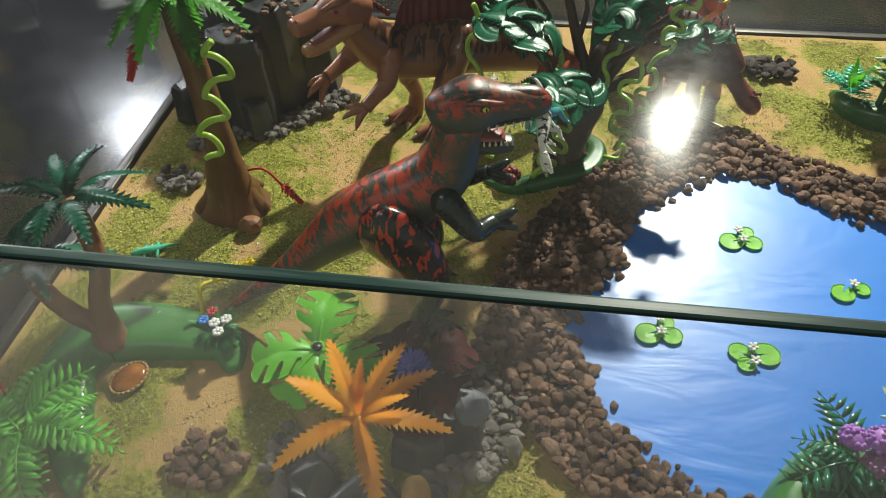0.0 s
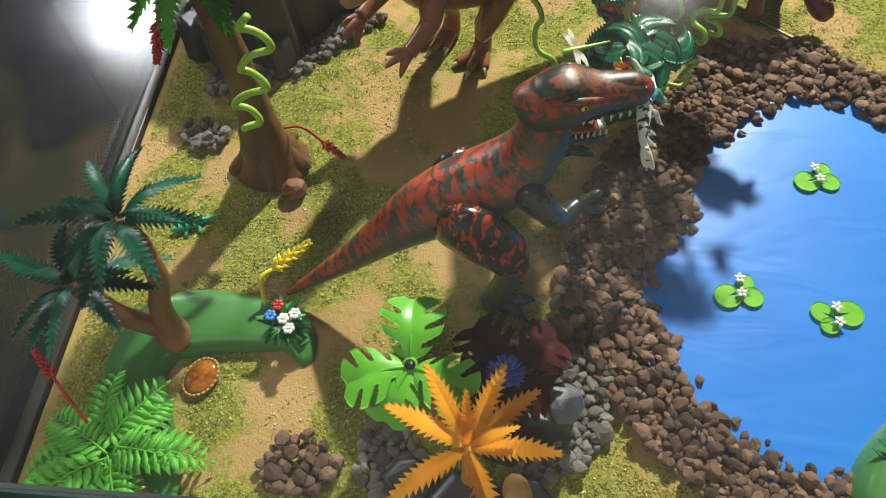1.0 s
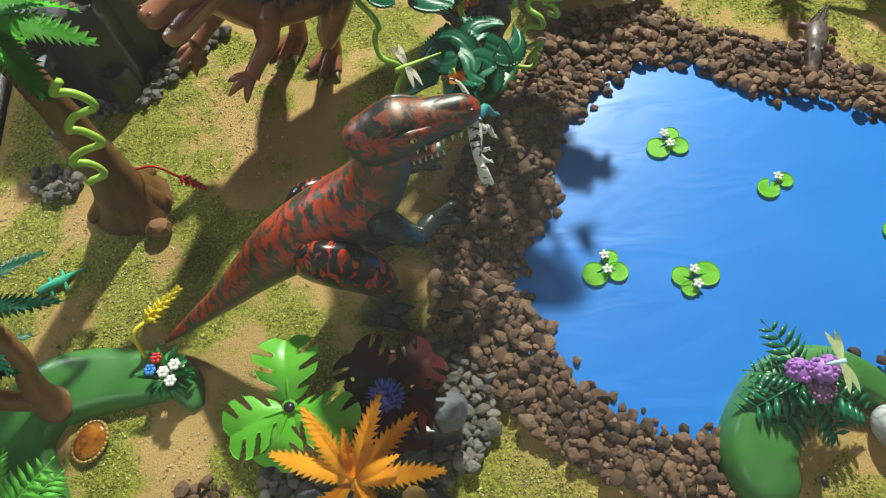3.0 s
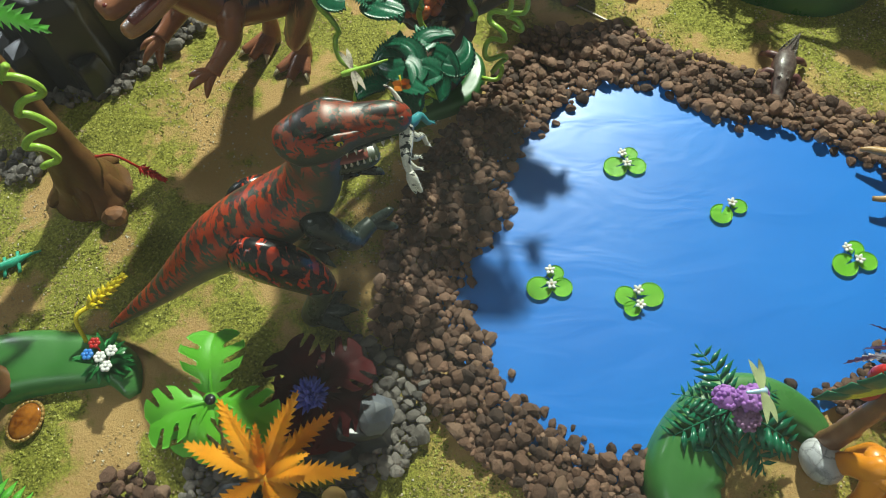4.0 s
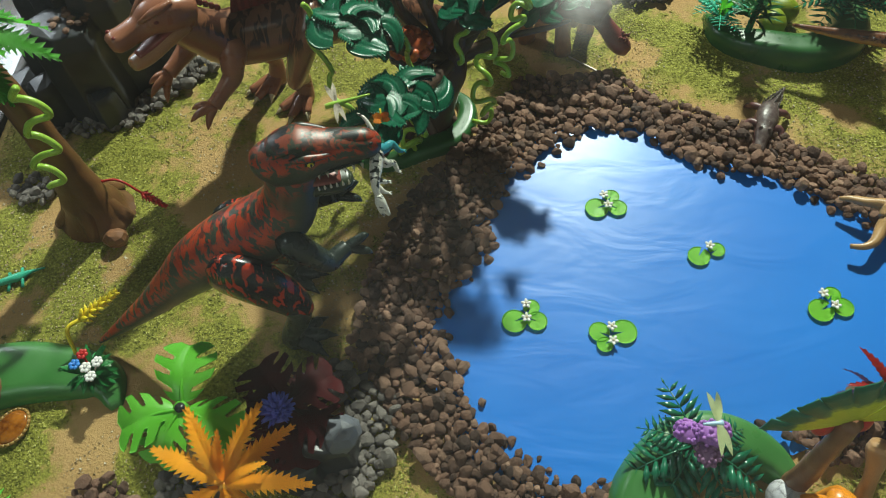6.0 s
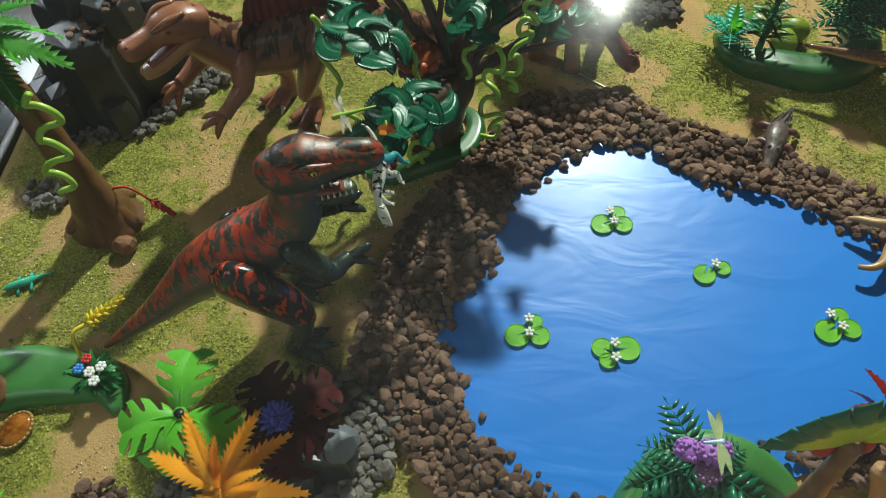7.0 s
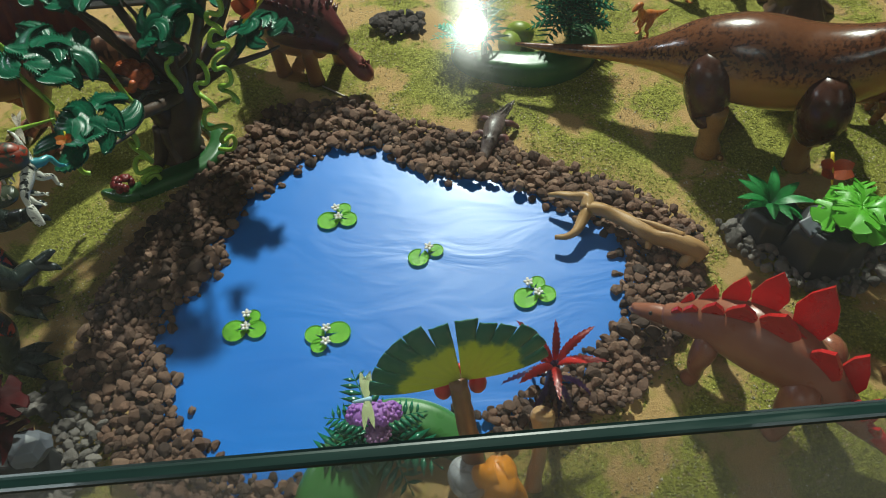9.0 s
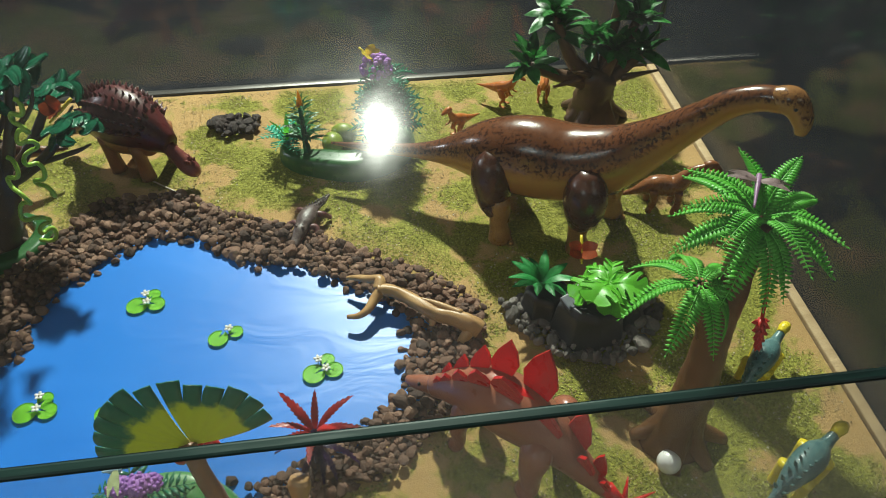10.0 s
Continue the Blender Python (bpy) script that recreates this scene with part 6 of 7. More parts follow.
root_base(jt, 0.018, M_TRUNKD, 0.038, 5, 8)
for (x, y, z), r in TIPS:
    e = Vector((x - 0.515, y - 0.53, z))
    s = Vector((0.036, 0.010, 0.088))
    m = s.lerp(e, 0.5) + Vector((0, 0, -0.012))
    limb = tube("branch", [(*s, 0.009, 0.009), (*m, 0.0065, 0.0065), (*(e - Vector((0, 0, 0.004))), 0.004, 0.004)], M_TRUNKD, jt, "", 9, 18, 0.2)
    TREE_ARMS.append(limb)
    tube("twig", [(*m, 0.004, 0.004), (*(m.lerp(e, 0.6) + Vector((0.02, -0.01, -0.012))), 0.0028, 0.0028), (*(e + Vector((0.022, -0.016, -0.02))), 0.0014, 0.0014)], M_TRUNKD, limb, "", 7, 12, 0.2)


def clump_bm(seed):
    """A clump one unit wide: broad thick leaves with comb-ribbed margins, overlapping round open gaps."""
    rnd = random.Random(seed)
    bm = bmesh.new()

    def leaf(yaw, start, length, width, lift, sag, bend):
        nl, nw = 32, 12
        rows = []
        for i in range(nl + 1):
            s = i / nl
            turn = yaw + bend * s
            x = math.cos(yaw) * start + math.cos(turn) * length * s
            y = math.sin(yaw) * start + math.sin(turn) * length * s
            env = math.sin(math.pi * (0.12 + 0.85 * s)) ** 0.5 
            row = []
            for j in range(nw + 1):
                v = 2 * j / nw - 1
                out = max(0.0, abs(v) - 0.3)
                comb = (0.075 if i % 2 else -0.03) * out
                w = width * env * v * (1 + (0.12 if i % 2 else -0.04) * max(0, abs(v) - 0.7) / 0.3)
                z = lift - sag * s * s + 0.22 * width * env * (1 - v * v) - 0.10 * width * max(0, 1 - abs(v) * 6) + comb
                row.append(bm.verts.new((x - math.sin(turn) * w, y + math.cos(turn) * w, z)))
            rows.append(row)
        for i in range(nl):
            for j in range(nw):
                bm.faces.new((rows[i][j], rows[i + 1][j], rows[i + 1][j + 1], rows[i][j + 1]))

    for k in range(17):
        away = 2.4 * k + rnd.uniform(-0.3, 0.3)
        far = 0.62 * math.sqrt((k + 0.3) / 17)
        leaf_at = Vector((math.cos(away) * far, math.sin(away) * far, 0))
        first = len(bm.verts)
        leaf(away + rnd.uniform(-1.1, 1.1), -0.16, rnd.uniform(0.44, 0.60), rnd.uniform(0.15, 0.21), 0.24 - 0.36 * far + rnd.uniform(-0.05, 0.05), rnd.uniform(-0.02, 0.26), rnd.choice((-1, 1)) * rnd.uniform(0.5, 1.6))
        bm.verts.ensure_lookup_table()
        tip = Matrix.Rotation(rnd.uniform(-0.45, 0.45), 4, "X") @ Matrix.Rotation(rnd.uniform(-0.45, 0.45), 4, "Y")
        for v in bm.verts[first:]:
            v.co = leaf_at + tip @ v.co
    thicken(bm, 0.03)
    return bm


CLUMPS = [mesh_of("leaf_clump", clump_bm(k), M_CLUMP) for k in (3, 8, 14)]
for k, ((x, y, z), r) in enumerate(TIPS):
    tilt = random.Random(60 + k)
    share("leaf_clump", CLUMPS[k % 3], TREE_ARMS[k], pose(x - 0.515, y - 0.53, z - 0.008, tilt.uniform(0, 20), tilt.uniform(-12, 12), tilt.uniform(0, 360)) @ Matrix.Scale(r * 1.14, 4))
bm = bmesh.new()
loft(bm, [(0.522, 0.532, 0.05, 0.012, 0.012), (0.514, 0.528, 0.095, 0.016, 0.015), (0.510, 0.524, 0.114, 0.023, 0.021)], 14, 10, 0, 0.12)
for v in bm.verts:
    v.co -= Vector((0.515, 0.53, 0))
stump_cup = part("hollow_stump", bm, M_TRUNKD, jt, "dark hollow stump with pale broken rim")
bm = bmesh.new()
rim = [(0.023 * math.cos(a) - 0.005, 0.021 * math.sin(a) - 0.006, 0.114 + 0.004 * math.sin(5 * a)) for a in (2 * math.pi * k / 26 for k in range(26))]
for a, b in zip(rim, rim[1:] + rim[:1]):
    loft(bm, [(*a, 0.0022, 0.0022), (*b, 0.0022, 0.0022)], 6, 2)
part("broken_rim", bm, M_ROCKG, stump_cup, "pale grey broken rim")
bm = bmesh.new()
rnd = random.Random(9)
for k in range(46):
    a, u = rnd.uniform(0, 6.283), rnd.uniform(-0.2, 1)
    r = math.sqrt(max(0, 1 - u * u))
    ball(bm, (0.019 * r * math.cos(a), 0.017 * r * math.sin(a), 0.013 * u), 0.0056, 0, 10, 7)
ball(bm, (0, 0, 0.001), (0.020, 0.018, 0.013))
ob = part("berry_cluster", bm, M_ORCL)
ob.matrix_basis = pose(0.509, 0.521, 0.129)
tagged(ob, "orange-red berry cluster set in a tree stump", "toy berries")


def squiggle(pts, waves, amp, n=40):
    """Points of a wavy line with small loops along a bent course."""
    line = curve_points(pts, n + 1)
    out = []
    for k, p in enumerate(line):
        a = 2 * math.pi * waves * k / n
        out.append((p[0] + amp * math.sin(a), p[1] + amp * 0.6 * math.cos(1.3 * a), p[2] + amp * 0.35 * math.sin(2 * a + 0.6)))
    return out


for pts, waves, amp in (
        (((0.422, 0.470, 0.222), (0.420, 0.490, 0.165), (0.428, 0.486, 0.120), (0.442, 0.468, 0.085), (0.446, 0.455, 0.05)), 3.0, 0.006),
        (((0.512, 0.436, 0.130), (0.520, 0.446, 0.095), (0.508, 0.456, 0.062), (0.504, 0.470, 0.032), (0.498, 0.474, 0.012)), 3.2, 0.010),
        (((0.630, 0.496, 0.232), (0.620, 0.505, 0.195), (0.616, 0.511, 0.165), (0.606, 0.520, 0.115), (0.604, 0.530, 0.075)), 4.5, 0.008),
        (((0.588, 0.506, 0.150), (0.585, 0.505, 0.110), (0.582, 0.506, 0.070), (0.592, 0.512, 0.040), (0.578, 0.520, 0.012)), 3.6, 0.009),
        (((0.566, 0.500, 0.185), (0.562, 0.503, 0.150), (0.556, 0.508, 0.115)), 1.4, 0.005),
        (((0.500, 0.478, 0.185), (0.512, 0.486, 0.150), (0.516, 0.490, 0.105)), 1.2, 0.005)):
    spiral_vine("hanging_vine", squiggle(pts, waves, amp), 0.0027, "pale green plastic vine hanging from a tree")


bm = bmesh.new()
rnd = random.Random(41)
for k in range(26):
    a, u = rnd.uniform(0, 6.283), rnd.uniform(-0.2, 1)
    q = math.sqrt(max(0, 1 - u * u))
    ball(bm, (0.010 * q * math.cos(a), 0.010 * q * math.sin(a), 0.008 + 0.008 * u), (0.0045, 0.0045, 0.0036), 0, 8, 5)
ob = part("red_blossom", bm, plastic("dark_red_petal", (0.12, 0.008, 0.010), (0.2, 0.016, 0.018), 0.4))
ob.matrix_basis = pose(0.464, 0.473, 0.006)
tagged(ob, "dark red crumpled plastic blossom on a green mound", "toy blossom")


def insect(name, at, yaw, wing, body, s, label, category, pitch=0, wide=0.05, tail=0.5):
    ob = base(name, at, label, category)
    ob.matrix_basis = pose(*at, 0, pitch, yaw)
    bm = bmesh.new()
    loft(bm, [(-tail * s, 0, 0, 0.02 * s, 0.02 * s), ((0.2 - tail) * s * 0.4, 0, 0, 0.035 * s, 0.035 * s), (0.25 * s, 0, 0, 0.06 * s, 0.06 * s), ((0.27 + 0.3 * tail) * s, 0, 0, 0.05 * s, 0.05 * s)], 8, 12)
    part("body", bm, body, ob)
    w = blade(0.55 * s, wide * s, 0, 0.0, 0.0, steps=8, thick=0.0005)
    me = mesh_of("wing", w, wing)
    for yaw2 in (80, 98, -80, -98):
        share("wing", me, ob, pose(0.2 * s, 0, 0.03 * s, 0, 0, yaw2))


insect("dragonfly", (0.748, 0.130, 0.108), 3, M_PALEYG, M_PALEBL, 0.046, "pale yellow and blue plastic dragonfly above lilac flowers", "toy dragonfly", 0, 0.06, 0.05)
insect("dragonfly", (0.462, 0.392, 0.186), 200, M_CREAM, M_VINE, 0.044, "cream-winged plastic dragonfly on a tree", "toy dragonfly")
insect("dragonfly", (1.279, 0.190, 0.310), 60, M_PINKW, M_MAUVE, 0.044, "mauve plastic dragonfly on top of a palm", "toy dragonfly", 0, 0.08)


def butterfly(at, yaw, label, s=0.03, wing=M_ORCL, lean=30):
    ob = base("butterfly", at, label, "toy butterfly", "butterflies")
    ob.matrix_basis = pose(*at, 0, -lean, yaw)
    bm = bmesh.new()
    loft(bm, [(-0.4 * s, 0, 0, 0.03 * s, 0.03 * s), (0.1 * s, 0, 0, 0.06 * s, 0.06 * s), (0.55 * s, 0, 0, 0.05 * s, 0.05 * s)], 8, 8)
    part("body", bm, M_YELLOW, ob)
    me = mesh_of("wing", blade(0.6 * s, 0.24 * s, 0, 0.0, 0.0, steps=10, thick=0.0006), wing)
    for y2, r in ((70, 40), (115, 40), (-70, -40), (-115, -40)):
        share("wing", me, ob, pose(0, 0, 0, 0, 0, y2) @ pose(0, 0, 0, 0, -35, 0))


butterfly((0.656, 0.526, 0.196), 35, "orange and yellow plastic butterfly on a leaf clump", 0.038)
butterfly((0.493, 0.380, 0.176), 100, "orange plastic blossom on a leaf clump", 0.016, plastic("orange_petal", (0.7, 0.2, 0.02), (0.8, 0.3, 0.03), 0.35))
butterfly((1.212, 0.330, 0.105), 80, "yellow and red plastic butterfly on a bush", 0.034)

# ---- pond: lily pads, driftwood ----
def lily_pads(at, yaw, pads, flowers):
    ob = base("lily_pads", at, "bright green plastic lily pads with white star flowers", "lily pads", "lily pads on the pond")
    ob.matrix_basis = pose(*at, 0, 0, yaw) @ Matrix.Scale(1.08, 4)
    for x, y, r, cut in pads:
        bm = bmesh.new()
        mid_ = bm.verts.new((x, y, 0.0012))
        rim, lip = [], []
        for k in range(25):
            a = math.radians(cut) + 0.16 + (2 * math.pi - 0.32) * k / 24
            rim.append(bm.verts.new((x + math.cos(a) * r * 0.9, y + math.sin(a) * r * 0.9, 0.0014)))
            lip.append(bm.verts.new((x + math.cos(a) * r, y + math.sin(a) * r, 0.0021)))
        for k in range(24):
            bm.faces.new((mid_, rim[k], rim[k + 1]))
            bm.faces.new((rim[k], lip[k], lip[k + 1], rim[k + 1]))
        bmesh.ops.solidify(bm, geom=bm.faces[:], thickness=0.0008)
        bmesh.ops.recalc_face_normals(bm, faces=bm.faces[:])
        part("pad", bm, M_PAD, ob, smooth=False)
    for x, y in flowers:
        bm = bmesh.new()
        for k in range(5):
            a = k * 1.2566 + x * 300
            d = Vector((math.cos(a), math.sin(a), 0))
            ball(bm, Vector((x, y, 0.0052)) + d * 0.0026, (0.0027, 0.0017, 0.0011), 0, 8, 5, Matrix.Rotation(a, 4, "Z") @ Matrix.Rotation(-0.35, 4, "Y"))
        loft(bm, [(x, y, 0.0, 0.0008, 0.0008), (x, y, 0.005, 0.0008, 0.0008)], 5, 2)
        star = part("flower", bm, M_WHITE, ob)
        bm = bmesh.new()
        ball(bm, (x, y, 0.0058), 0.0013, 0, 8, 6)
        part("flower_heart", bm, M_CLAW, star)


PADS3 = [(-0.010, -0.002, 0.0115, 20), (0.0105, -0.002, 0.0095, 160), (0.006, 0.012, 0.0078, 230)]
lily_pads((0.716, 0.402, 0.0042), 0, PADS3, [(0.001, 0.0), (-0.002, 0.012)])
lily_pads((0.811, 0.343, 0.0042), 0, [(-0.007, -0.004, 0.0105, 60), (0.011, 0.003, 0.0078, 210)], [(0.004, 0.006)])
lily_pads((0.623, 0.268, 0.0042), 0, PADS3, [(0.001, 0.0), (0.001, 0.014)])
lily_pads((0.707, 0.252, 0.0042), 0, [(-0.012, 0.002, 0.0095, 330), (0.010, 0.002, 0.0118, 190), (-0.008, -0.0105, 0.0075, 40)], [(-0.001, 0.006), (-0.001, -0.008)])
lily_pads((0.921, 0.280, 0.0042), 8, PADS3, [(0.003, 0.0), (-0.003, 0.013)])

drift = base("driftwood_branch", (1.02, 0.38, 0.0), "tan plastic driftwood branch lying across the bank", "toy branch")
tube("branch", [(0.079, -0.078, 0.020, 0.0100, 0.0110), (0.070, -0.072, 0.024, 0.0105, 0.0115), (0.052, -0.061, 0.026, 0.0100, 0.0105), (0.034, -0.052, 0.026, 0.0088, 0.0095), (0.018, -0.041, 0.028, 0.0080, 0.0082), (-0.003, -0.021, 0.027, 0.0076, 0.0076), (-0.020, -0.012, 0.028, 0.0074, 0.0074), (-0.032, -0.011, 0.028, 0.0076, 0.0080)], M_BAMB, drift, "", 14, 44, 0.22)
tube("knot", [(0.060, -0.062, 0.034, 0.0040, 0.0040), (0.036, -0.046, 0.034, 0.0034, 0.0034), (0.016, -0.034, 0.034, 0.0014, 0.0014)], M_BAMB, drift, "", 8, 16, 0.2)
for rows in ([(-0.030, -0.011, 0.028, 0.0074, 0.0076), (-0.028, -0.001, 0.031, 0.0070, 0.0070), (-0.030, 0.004, 0.031, 0.0064, 0.0064), (-0.044, 0.009, 0.028, 0.0046, 0.0046), (-0.058, 0.015, 0.025, 0.0034, 0.0034), (-0.067, 0.018, 0.022, 0.0022, 0.0022)],
             [(-0.030, -0.012, 0.027, 0.0070, 0.0070), (-0.038, -0.024, 0.024, 0.0058, 0.0058), (-0.047, -0.036, 0.022, 0.0048, 0.0048), (-0.058, -0.040, 0.020, 0.0036, 0.0036), (-0.069, -0.038, 0.018, 0.0026, 0.0026)],
             [(0.072, -0.072, 0.020, 0.0080, 0.0080), (0.064, -0.079, 0.016, 0.0068, 0.0068), (0.058, -0.082, 0.009, 0.0060, 0.0060), (0.057, -0.083, 0.003, 0.0050, 0.0050)],
             [(0.030, -0.050, 0.022, 0.0050, 0.0050), (0.026, -0.062, 0.016, 0.0030, 0.0030)]):
    tube("fork", rows, M_BAMB, drift, "", 10, 18, 0.2)

# ---- front right: mound with nest, lilac flowers, fan palm, red plant ----
nest_mound = mound("nest_mound", (0.76, 0.1, 0), [(0.728, 0.040), (0.715, 0.076), (0.732, 0.117), (0.762, 0.145), (0.798, 0.146), (0.829, 0.128), (0.848, 0.102)], [0.046, 0.043, 0.032, 0.026, 0.023, 0.021, 0.016], 0.042, "smooth bright green moulded plastic mound round a sandy nest")
# No opening is cut: a short black cylinder paints the hole's shade.
bm = bmesh.new()
bmesh.ops.create_cone(bm, cap_ends=True, segments=18, radius1=0.0048, radius2=0.0048, depth=0.004)
part("peg_hole_shade", bm, M_BLACK, nest_mound, "black disc painted as the shade in a round peg hole", True, Matrix.Translation((-0.005, -0.046, 0.0290)) @ Matrix.Rotation(0.95, 4, "Y"))
lil = base("lilac_bush", (0.757, 0.133, 0.030), "dark green fern tuft with lilac flower heads", "toy flowers")
for yaw, tl, sc in ((110, 25, 1.0), (200, 5, 1.1), (235, -5, 1.15), (-30, 0, 1.15), (-60, -10, 1.1), (20, 10, 0.8), (160, 15, 0.8)):
    share("frond", FROND_PD, lil, pose(0, 0, 0.012, 0, 0, yaw) @ pose(0.003, 0, 0, 0, -tl, 0) @ Matrix.Scale(sc, 4))
for x, y, z, r, m in ((-0.012, 0.004, 0.036, 0.0095, M_PURPLE), (0.006, 0.002, 0.040, 0.0105, M_PURPLE), (0.016, 0.006, 0.033, 0.008, M_PURPLE), (0.004, -0.012, 0.030, 0.010, M_MAUVE)):
    bm = bmesh.new()
    rnd = random.Random(int(x * 9999))
    for k in range(46):
        a, u = rnd.uniform(0, 6.283), rnd.uniform(-0.3, 1)
        q = math.sqrt(max(0, 1 - u * u))
        ball(bm, (x + r * q * math.cos(a), y + r * q * math.sin(a), z + r * 0.7 * u), 0.0022, 0, 6, 4)
    ball(bm, (x, y, z), (r, r, r * 0.7))
    loft(bm, [(0, 0, 0.01, 0.0012, 0.0012), (x, y, z, 0.0012, 0.0012)], 6, 3)
    part("flower_head", bm, m, lil)

fanp = base("fan_palm", (0.852, 0.118, 0.0), "toy palm with one wide dark green and yellow fan leaf", "toy palm", "palms")
tube("trunk", [(-0.012, -0.012, 0.0, 0.011, 0.011), (-0.015, -0.010, 0.06, 0.0088, 0.0088), (-0.020, -0.007, 0.12, 0.0075, 0.0075), (-0.023, -0.004, 0.162, 0.007, 0.007)], M_PTRUNK, fanp, "", 12, 26, 0.15)


def fan_leaf():
    """An upright half-disc of fused, pleated fingers with ragged ends and a gap in the middle."""
    bm = bmesh.new()
    rnd = random.Random(12)
    n, rad = 12, 9
    for q in range(n):
        lo, hi = ((4 + 84 * (q + d) / 6 if q < 6 else 91 + 86 * (q - 6 + d) / 6) for d in (0, 1))
        cut = (0.72, 1.0, 0.8, 0.9, 1.0, 0.86)[(q * 5) % 6]
        top = 0.076 * rnd.uniform(0.92, 1.06)
        rows = []
        for i in range(rad + 1):
            s = 0.06 + 0.94 * i / rad
            g = 0.0 if s <= cut or cut == 1.0 else 0.14 * (s - cut) / (1 - cut)
            row = []
            for j in range(5):
                a = math.radians(lo + (hi - lo) * ((j / 4) * (1 - g) + g * 0.3))
                end = top * s * (1 - (0.010 * abs(j - 1.5) if i == rad else 0)) if i > 6 else 0.076 * s
                row.append(bm.verts.new((math.cos(a) * end, math.sin(a) * end, (0.0010 * s if j in (1, 2, 3) else -0.0002) + 0.004 * math.sin(2.4 * s) - 0.004 * s * s)))
            rows.append(row)
        for i in range(rad):
            for j in range(4):
                bm.faces.new((rows[i][j], rows[i + 1][j], rows[i + 1][j + 1], rows[i][j + 1]))
    bmesh.ops.remove_doubles(bm, verts=bm.verts[:], dist=0.00004)
    bmesh.ops.recalc_face_normals(bm, faces=bm.faces[:])
    bmesh.ops.solidify(bm, geom=bm.faces[:], thickness=0.0011)
    return bm


part("fan_leaf", fan_leaf(), M_FAN, fanp, "", True, pose(-0.020, -0.002, 0.158, 93, 0, 6) @ pose(0, 0, 0, 0, 0, 4) @ Matrix.Diagonal((0.87, 1.26, 1.0, 1.0)))
for x, y, z in ((-0.034, 0.000, 0.142), (-0.008, 0.002, 0.144), (-0.020, 0.014, 0.138)):
    bm = bmesh.new()
    ball(bm, (x, y, z), (0.007, 0.006, 0.013), 0, 12, 9)
    part("fruit", bm, M_RED, fanp, "red hanging fruit")

redp = base("red_spiky_plant", (0.917, 0.168, 0.0), "red spiky plastic plant with dark purple lower leaves", "toy plant")
tube("stem", [(0, 0, 0, 0.007, 0.007), (0, 0, 0.07, 0.005, 0.005)], M_DARKPUR, redp, "", 8, 8)
crown(redp, (0, 0, 0.068), SPIKE_R, 8, 0.002, 31, "leaf", "red toothed leaf", (32, 72), sizes=(0.7, 0.95))
crown(redp, (0, 0, 0.045), SPIKE_D, 8, 0.003, 32, "leaf", "dark purple leaf", (-25, 5), sizes=(0.75, 1.0))
stump = base("bamboo_stump", (0.895, 0.11, 0.0), "tan-brown knobbly plastic stalk standing in the stones", "toy stalk")
tube("stalk", [(-0.006, -0.026, 0.0, 0.008, 0.008), (0.0, -0.010, 0.022, 0.0065, 0.0065), (0.004, 0.004, 0.040, 0.0065, 0.0065), (0.006, 0.016, 0.052, 0.0105, 0.0105), (0.007, 0.020, 0.058, 0.009, 0.009)], M_BAMB, stump, "", 10, 26, 0.2)

for x, y, z in ((0.833, 0.092, 0.017),):
    bm = bmesh.new()
    ball(bm, (0, 0, 0), (0.017, 0.020, 0.017), 0, 20, 14)
    ob = part("dinosaur_egg", bm, M_EGG)
    ob.matrix_basis = pose(x, y, z, 0, 0, 20)
    tagged(ob, "pale grey veined toy dinosaur egg in the nest", "toy egg")
bm = bmesh.new()
for sg in (-1, 1):
    loft(bm, [(sg * 0.013, 0.016, 0.0, 0.005, 0.008), (sg * 0.013, 0.012, 0.035, 0.006, 0.010), (sg * 0.006, 0.0, 0.056, 0.009, 0.013), (0, -0.002, 0.060, 0.010, 0.013)], 10, 16)
    loft(bm, [(sg * 0.014, -0.022, 0.0, 0.005, 0.008), (sg * 0.013, -0.016, 0.035, 0.006, 0.009), (sg * 0.005, -0.004, 0.056, 0.008, 0.012)], 10, 14)
ball(bm, (0, -0.002, 0.058), (0.013, 0.020, 0.009))
bmesh.ops.recalc_face_normals(bm, faces=bm.faces[:])
ob = part("orange_blossom_stand", bm, plastic("deep_orange_plastic", (0.72, 0.24, 0.008), (0.82, 0.32, 0.015), 0.35))
ob.matrix_basis = pose(0.858, 0.078, 0.0, 0, 0, 15)
tagged(ob, "deep orange arched plastic blossom standing in the nest", "toy blossom")
bm = bmesh.new()
ball(bm, (0, 0, 0.012), (0.012, 0.012, 0.012), 0, 18, 12)
ob = part("white_egg", bm, M_WHITE)
ob.matrix_basis = pose(1.258, 0.122, 0.001)
tagged(ob, "white round toy egg at the palm foot", "toy egg")

# ---- right side: rocks with bushes, tall palm, back tree ----
rock_block("bush_rock", (1.225, 0.315, 0), [(0, -0.012, 0.036, 0.055), (-0.042, 0.022, 0.028, 0.04), (0.04, 0.004, 0.03, 0.035)], M_ROCK, "dark grey plastic rock with green bushes on top")
bm = bmesh.new()
box(bm, (-0.016, -0.010, 0), (0.016, 0.010, 0.006), 0.002)
ob = part("pale_rock_cap", bm, M_ROCKG, smooth=False)
ob.matrix_basis = pose(1.207, 0.305, 0.053, 6, -8, 20)
tagged(ob, "light grey plastic slab on a dark rock", "toy rock")
bsh = base("leafy_tuft", (1.178, 0.345, 0.038), "green plastic leaf tuft on a rock", "toy plant", "bushes")
crown(bsh, (0, 0, 0.004), LONGLEAF_G, 12, 0.002, 51, "leaf", tilt=(5, 55), sizes=(0.95, 1.25))
bs2 = base("fern_tuft", (1.238, 0.300, 0.054), "bright green plastic fern tuft on a rock", "toy fern", "bushes")
